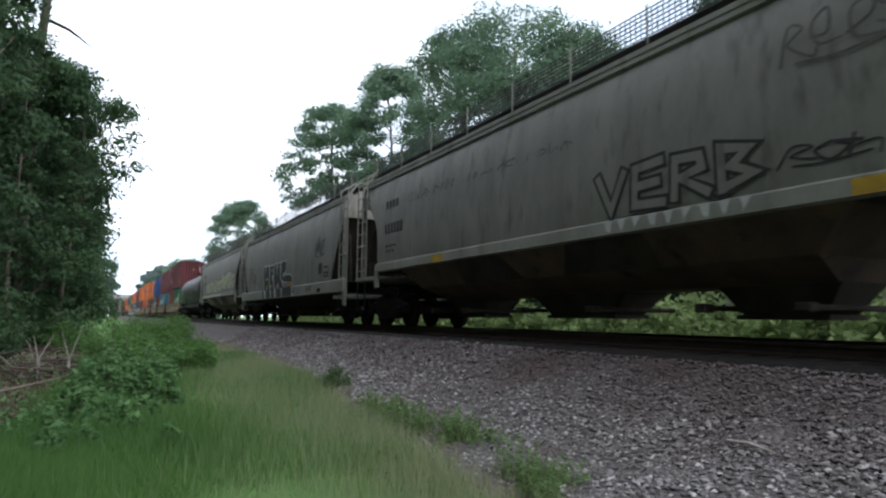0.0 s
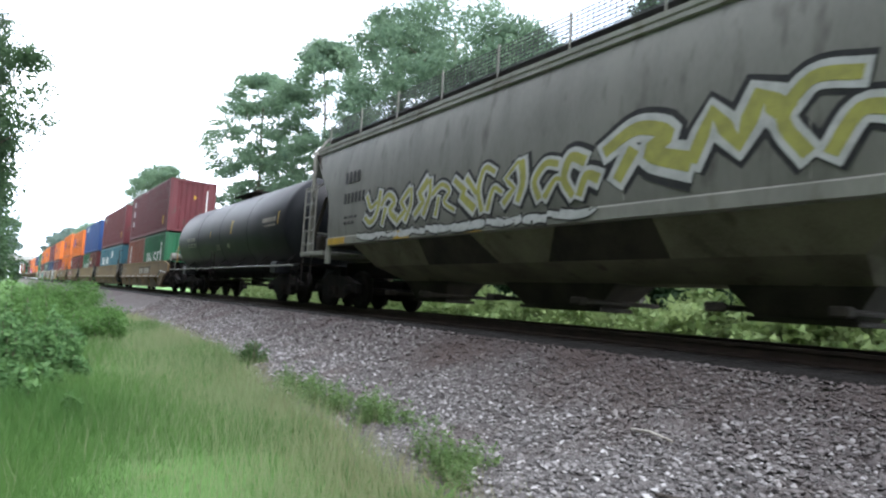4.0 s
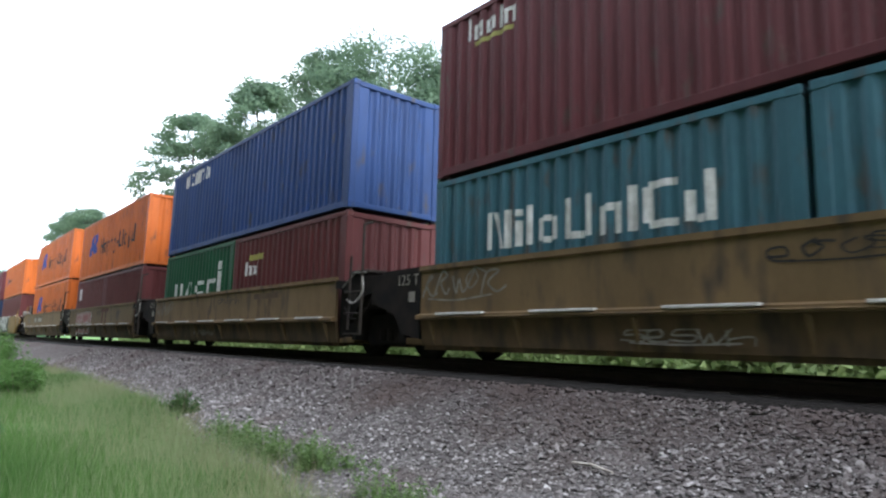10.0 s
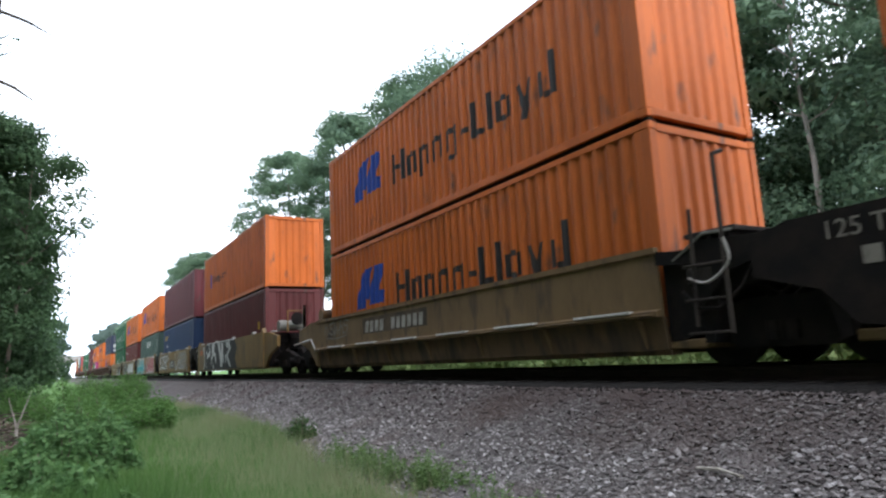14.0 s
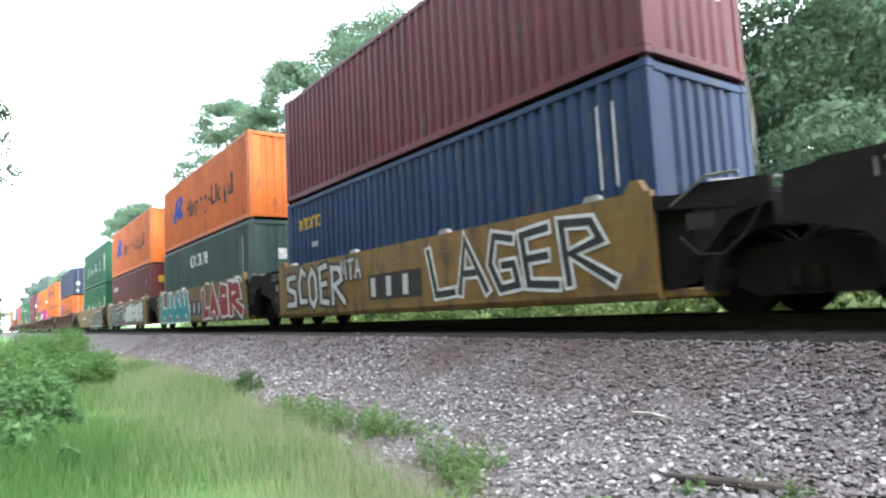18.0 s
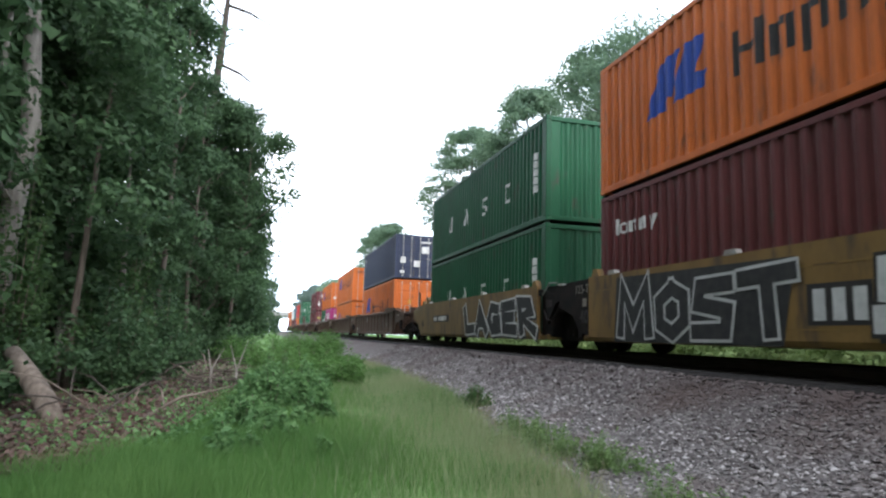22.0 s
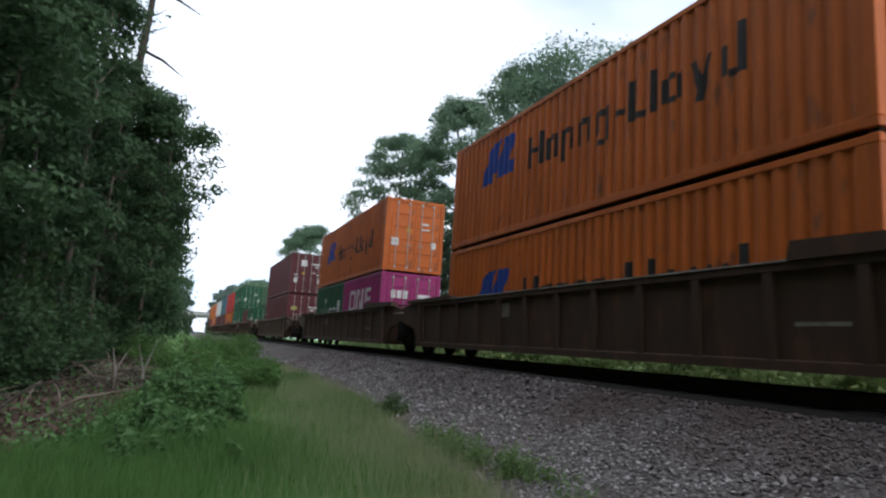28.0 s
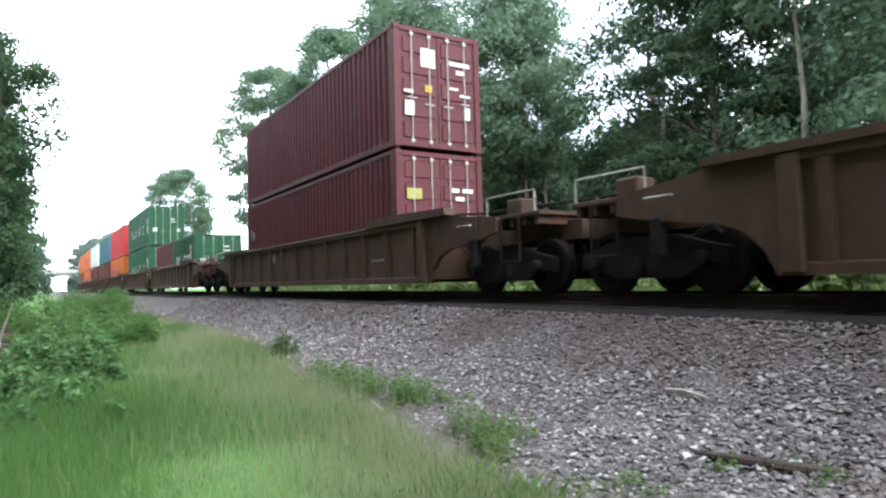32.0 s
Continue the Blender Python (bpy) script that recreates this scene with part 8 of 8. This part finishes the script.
for i, (x, y, h, r, n) in enumerate(((1.5, 24, 1.6, 1.0, 5600), (0.4, 22, 1.6, 1.1, 5600), (2.3, 27, 1.65, 0.9, 5600), (3.0, 31, 1.7, 0.8, 4200), (3.2, 36, 1.75, 0.9, 4200), (1.6, 34, 1.8, 1.3, 4200), (-0.8, 28, 1.6, 1.3, 4200), (3.3, 43, 1.8, 1.0, 1800), (1.5, 46, 1.9, 1.6, 2000), (-1.5, 40, 1.8, 1.5, 1800), (2.4, 20.5, 1.25, 0.8, 3600), (1.2, 19, 1.35, 0.9, 3600), (2.2, 18.0, 1.0, 0.6, 2600), (0.6, 17.6, 1.15, 0.8, 3000))):
    shrub("tall_weed_clump", "tall clump of green grassy weeds", x, y, h, r, n, 0.16, BLADES, 640 + i, group="tall weeds along the line", aspect=0.18, stems=22)
shrub("low_bush", "small round green bush on the crushed stone", 3.94, 11.85, 0.60, 0.32, 2600, 0.05, LEAF_MID, 680, stems=26, aspect=0.4)
for i, (x, y, h, r, n) in enumerate(((3.75, 9.3, 0.34, 0.3, 700), (3.72, 8.5, 0.36, 0.32, 800), (3.62, 7.7, 0.4, 0.32, 900), (3.68, 7.0, 0.42, 0.3, 900), (3.72, 6.5, 0.4, 0.28, 800), (3.45, 4.75, 0.42, 0.25, 900), (3.35, 4.5, 0.34, 0.2, 600), (3.3, 8.6, 0.3, 0.3, 500), (4.15, 2.45, 0.2, 0.18, 300), (3.4, 3.2, 0.22, 0.2, 300))):
    for j in range(3):
        k = 3 * i + j
        slope_weed(x + 0.17 * math.sin(k * 2.1), y + 0.3 * math.cos(k * 1.7), h * (1.12, 0.8, 0.95)[j] * (0.95 if y > 3.5 else 0.6), r * (0.7, 0.85, 0.6)[j], int(n * 0.62), 700 + k)
# young growth and slim bare trunks along the front of the wood
for i in range(16):
    rr = random.Random(1100 + i)
    y = 13.0 + i * 1.45
    shrub("sapling", "slender young tree with light green leaves at the wood's edge", -3.3 - max(0, 18 - y) * 0.3 - rr.uniform(0.0, 1.2), y, rr.uniform(2.6, 6.5), rr.uniform(0.55, 1.0), 1500, 0.13, LEAF_MID, 1100 + i, "sapling", "saplings at the wood's edge", stems=9)
for i, (x, y, h, lx) in enumerate(((-4.35, 16.6, 13, 0.5), (-3.75, 19.2, 12, -0.4), (-3.55, 22.4, 13, 0.35), (-5.6, 13.6, 14, 0.6), (-3.2, 27.5, 12, 0.2), (-4.9, 18.2, 13, -0.5))):
    tree("slim_tree", "slim tree with a bare grey trunk at the wood's edge", x, y, h, 1.3, 0.09 + 0.015 * (i % 3), 0.55, 14, 2600, 0.16, LEAF_NEAR, 1150 + i, ROUND, PALEBARK if i % 2 else BARK, lean=(lx, 0.2), limbs=9, group=WOOD)
UNDER = "undergrowth below the wood"
for i in range(30):
    rr = random.Random(870 + i)
    y = 8 + i * 1.5
    shrub("tall_thicket_bush", "tall dark thicket bush inside the wood", -6.5 - max(0, 16 - y) * 0.3 - rr.uniform(0, 3.5), y, rr.uniform(3.0, 5.5), rr.uniform(1.5, 2.3), 2200, 0.24, LEAF_NEAR, 870 + i, group="thicket inside the wood", stems=14)
for i in range(22):
    rr = random.Random(900 + i)
    y = 11 + i * 1.5
    x = -2.6 - max(0, 16 - y) * 0.42 - rr.uniform(0.2, 1.6)
    shrub("undergrowth_bush", "dark green undergrowth bush at the wood's foot", x, y, rr.uniform(1.2, 3.2), rr.uniform(0.9, 1.5), 3000, 0.13, LEAF_NEAR, 900 + i, group=UNDER, stems=12)
for i in range(16):
    rr = random.Random(960 + i)
    y = 2 + i * 3.0 + rr.uniform(-0.5, 0.5)
    shrub("trackside_bush", "light green bush beyond the railway line", 14.4 + rr.uniform(-0.8, 1.2), y, rr.uniform(0.25, 0.6), rr.uniform(0.9, 1.3), 1500, 0.13, FAR_GRASS, 960 + i, group="bushes beyond the railway line", stems=12)
for i in range(44):
    rr = random.Random(1200 + i)
    shrub("trackside_bush", "leafy green bush in front of the far trees", 17.6 + rr.uniform(-0.8, 0.8), 3 + i * 1.45, rr.uniform(2.0, 3.1), rr.uniform(1.4, 1.9), 2600, 0.2, SCRUB, 1200 + i, group="bushes beyond the railway line", stems=12)
for i in range(24):
    rr = random.Random(1000 + i)
    y = 3 + i * 3.0
    shrub("tall_thicket_bush", "tall dark thicket bush under the trees beyond the line", 21.5 + rr.uniform(-1.0, 3.5), y, rr.uniform(3.0, 5.5), rr.uniform(1.8, 2.6), 4200, 0.26, LEAF_PINE, 1000 + i, group="thicket beyond the line", stems=16)


def leaf_litter():
    """Fallen leaves and small weeds over the bare soil."""
    rng = np.random.default_rng(61)
    n = 20000
    y = 7.4 + 26 * rng.random(n) ** 1.5
    x = -0.5 - np.maximum(0, 14 - y) * 0.2 - rng.random(n) ** 1.2 * 6
    c = np.stack([x, y, land(x) + 0.08 + 0.03 * rng.random(n)], 1)
    tagged(leaves("leaf_litter", c, np.full(n, 0.09), LITTER, rng, up=3.0), "brown fallen leaves on the woodland floor", "leaf litter", kind="stuff")
    n = 4500
    y = 8.5 + 20 * rng.random(n) ** 1.4
    x = -0.1 - np.maximum(0, 14 - y) * 0.2 - rng.random(n) ** 1.8 * 4
    c = np.stack([x, y, land(x) + 0.08 + 0.3 * rng.random(n) ** 2], 1)
    tagged(leaves("low_weeds", c, np.full(n, 0.075), LEAF_LIGHT, rng, up=1.0), "low green weeds between grass and wood", "weeds", kind="stuff")


leaf_litter()


def dead_wood():
    rr = random.Random(77)
    # leaning broken stump beside the pale trunk
    s = thing("broken_log", "weathered broken log leaning at the wood's foot", "log", (-3.9, 12.6, -1.32))
    part("log_wood", Shape().limb([(-0.35, 0.3, 1.05), (0.1, -0.25, 0.72), (0.55, -0.85, 0.36), (0.86, -1.28, 0.06)], [0.15, 0.17, 0.18, 0.15], 12), DEADWOOD, s, smooth=True)
    for i in range(80):
        y = rr.uniform(10.0, 26)
        x = -1.1 - max(0, 15 - y) * 0.25 - rr.uniform(0.0, 2.4)
        a, l = rr.uniform(0, math.tau), rr.uniform(0.5, 1.9)
        z = float(land(x)) + rr.uniform(0.06, 0.3)
        b = thing("fallen_branch", "thin fallen dead branch on the woodland floor", "branch", (x, y, z), "fallen branches")
        tip = (math.cos(a) * l, math.sin(a) * l, rr.uniform(-0.1, 0.45) * l)
        w = rr.uniform(0.01, 0.035)
        part("stick_wood", Shape().limb([(0, 0, -0.12), (tip[0] * 0.5, tip[1] * 0.5, tip[2] * 0.7), tip], [w, w * 0.8, w * 0.3], 6), DEADWOOD if i % 2 else DARKWOOD, b)
    # a pile of dead brush with bleached forks sticking out of it
    pile = thing("brush_pile", "heap of dead brown branches with bleached forks", "brush pile", (-0.85, 17.6, -1.3))
    for i in range(130):
        a, l, q = rr.uniform(0, math.tau), rr.uniform(0.5, 1.5), rr.random() ** 0.5
        cx, cy, cz = math.cos(i * 2.4) * q * 0.95, math.sin(i * 2.4) * q * 1.3, 0.08 + (1 - q) * rr.uniform(0.1, 0.75)
        d = (math.cos(a) * l / 2, math.sin(a) * l / 2, rr.uniform(-0.12, 0.16) * l)
        w = rr.uniform(0.008, 0.024)
        part("dead_branch", Shape().limb([(cx - d[0], cy - d[1], max(0.02, cz - d[2])), (cx, cy, cz + 0.05), (cx + d[0], cy + d[1], max(0.02, cz + d[2]))], [w, w * 0.9, w * 0.4], 5), (DARKWOOD, DEADWOOD, BARK)[i % 3], pile)
    for i in range(2):
        x, y = rr.uniform(-0.7, 0.5), rr.uniform(-0.8, 0.8)
        for k in (-1, 1):
            part("bleached_fork", Shape().limb([(x, y, 0.1), (x + 0.02 * k, y, 0.6), (x + k * rr.uniform(0.1, 0.28), y, 1.05 + 0.25 * rr.random())], [0.022, 0.018, 0.006], 6), PALEBARK, pile)
    st = thing("pale_stick", "pale dry stick lying on the crushed stone", "stick", (4.9, 3.7, -0.80))
    part("stick_wood", Shape().limb([(0.05, 0.27, 0.0), (0.0, 0.02, 0.025), (-0.05, -0.25, 0.0)], [0.013, 0.016, 0.011], 6), PALEWOOD, st)
    lg = thing("fallen_log", "dark rotten log lying on the crushed stone", "log", (4.18, 2.5, -1.05))
    part("log_wood", Shape().limb([(-0.08, 0.54, 0.0), (-0.10, 0.22, 0.03), (-0.01, -0.12, 0.03), (0.15, -0.45, 0.03)], [0.018, 0.034, 0.04, 0.03], 8), DARKWOOD, lg)


dead_wood()


def build_grass():
    rng = np.random.default_rng(5)
    n = 620000
    y = 1.6 + 34 * rng.random(n) ** 1.7
    x = -6 + rng.random(n) * (edge(y) + 6.1)
    dirt = -0.6 - np.maximum(0, 14 - y) * 0.2 - np.maximum(0, 7.8 - y) * 6
    keep = (x > dirt - 0.4 + 0.5 * rng.random(n)) & (rng.random(n) < np.clip((edge(y) + 0.1 - x) / 0.5, 0.12, 1))
    x, y = x[keep], y[keep]
    n = len(x)
    # patches of longer and shorter growth
    lush = 0.9 + 0.5 * np.sin(x * 1.3 + 0.7 * np.sin(y * 0.9)) * np.sin(y * 0.8 + 1.1 * np.sin(x * 0.7))
    h = (0.07 + 0.17 * rng.random(n) ** 1.3) * lush * np.where(y < 6, 0.95, 1.25)
    w = 0.0013 + 0.0012 * rng.random(n) + 0.00042 * y
    a = rng.random(n) * math.tau
    lean = rng.normal(0, 0.34, (n, 2)) * h[:, None] + np.array([0.05, -0.02]) * h[:, None]
    z = land(x) - 0.02
    c, s = np.cos(a) * w, np.sin(a) * w
    near = y < 4.2
    foot = [np.stack([x - c, y - s, z], 1), np.stack([x + c, y + s, z], 1)]
    tip = np.stack([x + lean[:, 0], y + lean[:, 1], z + h], 1)
    bend = np.stack([x + c * 0.7 + lean[:, 0] * 0.3, y + s * 0.7 + lean[:, 1] * 0.3, z + h * 0.62], 1)
    V = np.stack([foot[0][near], foot[1][near], bend[near], tip[near]], 1).reshape(-1, 3)
    tagged(sheet("grass", V, np.arange(len(V)).reshape(-1, 4), BLADES), "short bright green grass beside the line", "grass", kind="stuff")
    V = np.stack([foot[0][~near], foot[1][~near], tip[~near]], 1).reshape(-1, 3)
    tagged(sheet("grass", V, np.arange(len(V)).reshape(-1, 3), BLADES), "bright green grass farther along the line", "grass", kind="stuff")
    # thin pale seed heads above the grass, thickest towards the stone
    n = 15000
    y = 2.2 + 24 * rng.random(n) ** 1.5
    x = edge(y) - 0.1 - np.abs(rng.normal(0, 1.1, n))
    h = 0.22 + 0.22 * rng.random(n)
    lean = rng.normal(0, 0.25, (n, 2)) * h[:, None]
    z = land(x) - 0.01
    w = 0.0012 + 0.00022 * y
    V = np.stack([np.stack([x - w, y, z], 1), np.stack([x + w, y, z], 1), np.stack([x + lean[:, 0], y + lean[:, 1], z + h], 1)], 1).reshape(-1, 3)
    tagged(sheet("seed_heads", V, np.arange(3 * n).reshape(-1, 3), SEEDS), "thin pale seed stems standing above the grass", "grass", kind="stuff")
    # pale grass on the far side of the line
    n = 75000
    y = 2 + 75 * rng.random(n) ** 1.3
    x = 10.8 + 7 * rng.random(n)
    h = 0.15 + 0.3 * rng.random(n)
    lean = rng.normal(0, 0.4, (n, 2)) * h[:, None]
    z = land(x) - 0.06
    V = np.stack([np.stack([x - 0.025, y, z], 1), np.stack([x + 0.025, y, z], 1), np.stack([x + lean[:, 0], y + lean[:, 1], z + h], 1)], 1).reshape(-1, 3)
    tagged(sheet("far_grass", V, np.arange(3 * n).reshape(-1, 3), FAR_GRASS), "pale green grass beyond the railway line", "grass", kind="stuff")
    n = 4500
    y = 2 + 26 * rng.random(n) ** 1.6
    x = edge(y) + rng.normal(-0.25, 0.28, n)
    h = 0.12 + 0.3 * rng.random(n)
    lean = rng.normal(0, 0.35, (n, 2)) * h[:, None]
    z = land(x) - 0.01
    V = np.stack([np.stack([x - 0.003, y, z], 1), np.stack([x + 0.003, y, z], 1), np.stack([x + lean[:, 0], y + lean[:, 1], z + h], 1)], 1).reshape(-1, 3)
    tagged(sheet("dry_grass", V, np.arange(3 * n).reshape(-1, 3), LEAF_DRY), "dry straw-coloured stems where grass meets stone", "grass", kind="stuff")


build_grass()


# ---- the train runs towards the camera and slows a little ----
RUN = [(0, 0.0), (2, 18.56), (4, 37.08), (6, 55.59), (8, 74.07), (10, 92.48), (12, 110.71), (14, 128.71), (16, 146.51),
       (18, 164.21), (20, 181.88), (22, 199.45), (24, 216.43), (26, 233.35), (28, 250.21), (30, 267.0), (32, 283.7)]


TURN = 1.4  # radians from row to row of a rolling wheelset


def motions():
    end = RUN[-1][1]
    for ob, y, r in WHEELS:
        count = int(end / (TURN * r)) + 1
        ds = [end * k / count for k in range(count + 1)]
        ts = np.interp(ds, [d for _, d in RUN], [t for t, _ in RUN])
        walk(ob, [(float(t), pose(0, y, r, math.degrees(d / r))) for t, d in zip(ts, ds)])
    for ob, y, z in TRAIN:
        walk(ob, [(t, pose(TRACK_X, y - d, z)) for t, d in RUN])


motions()
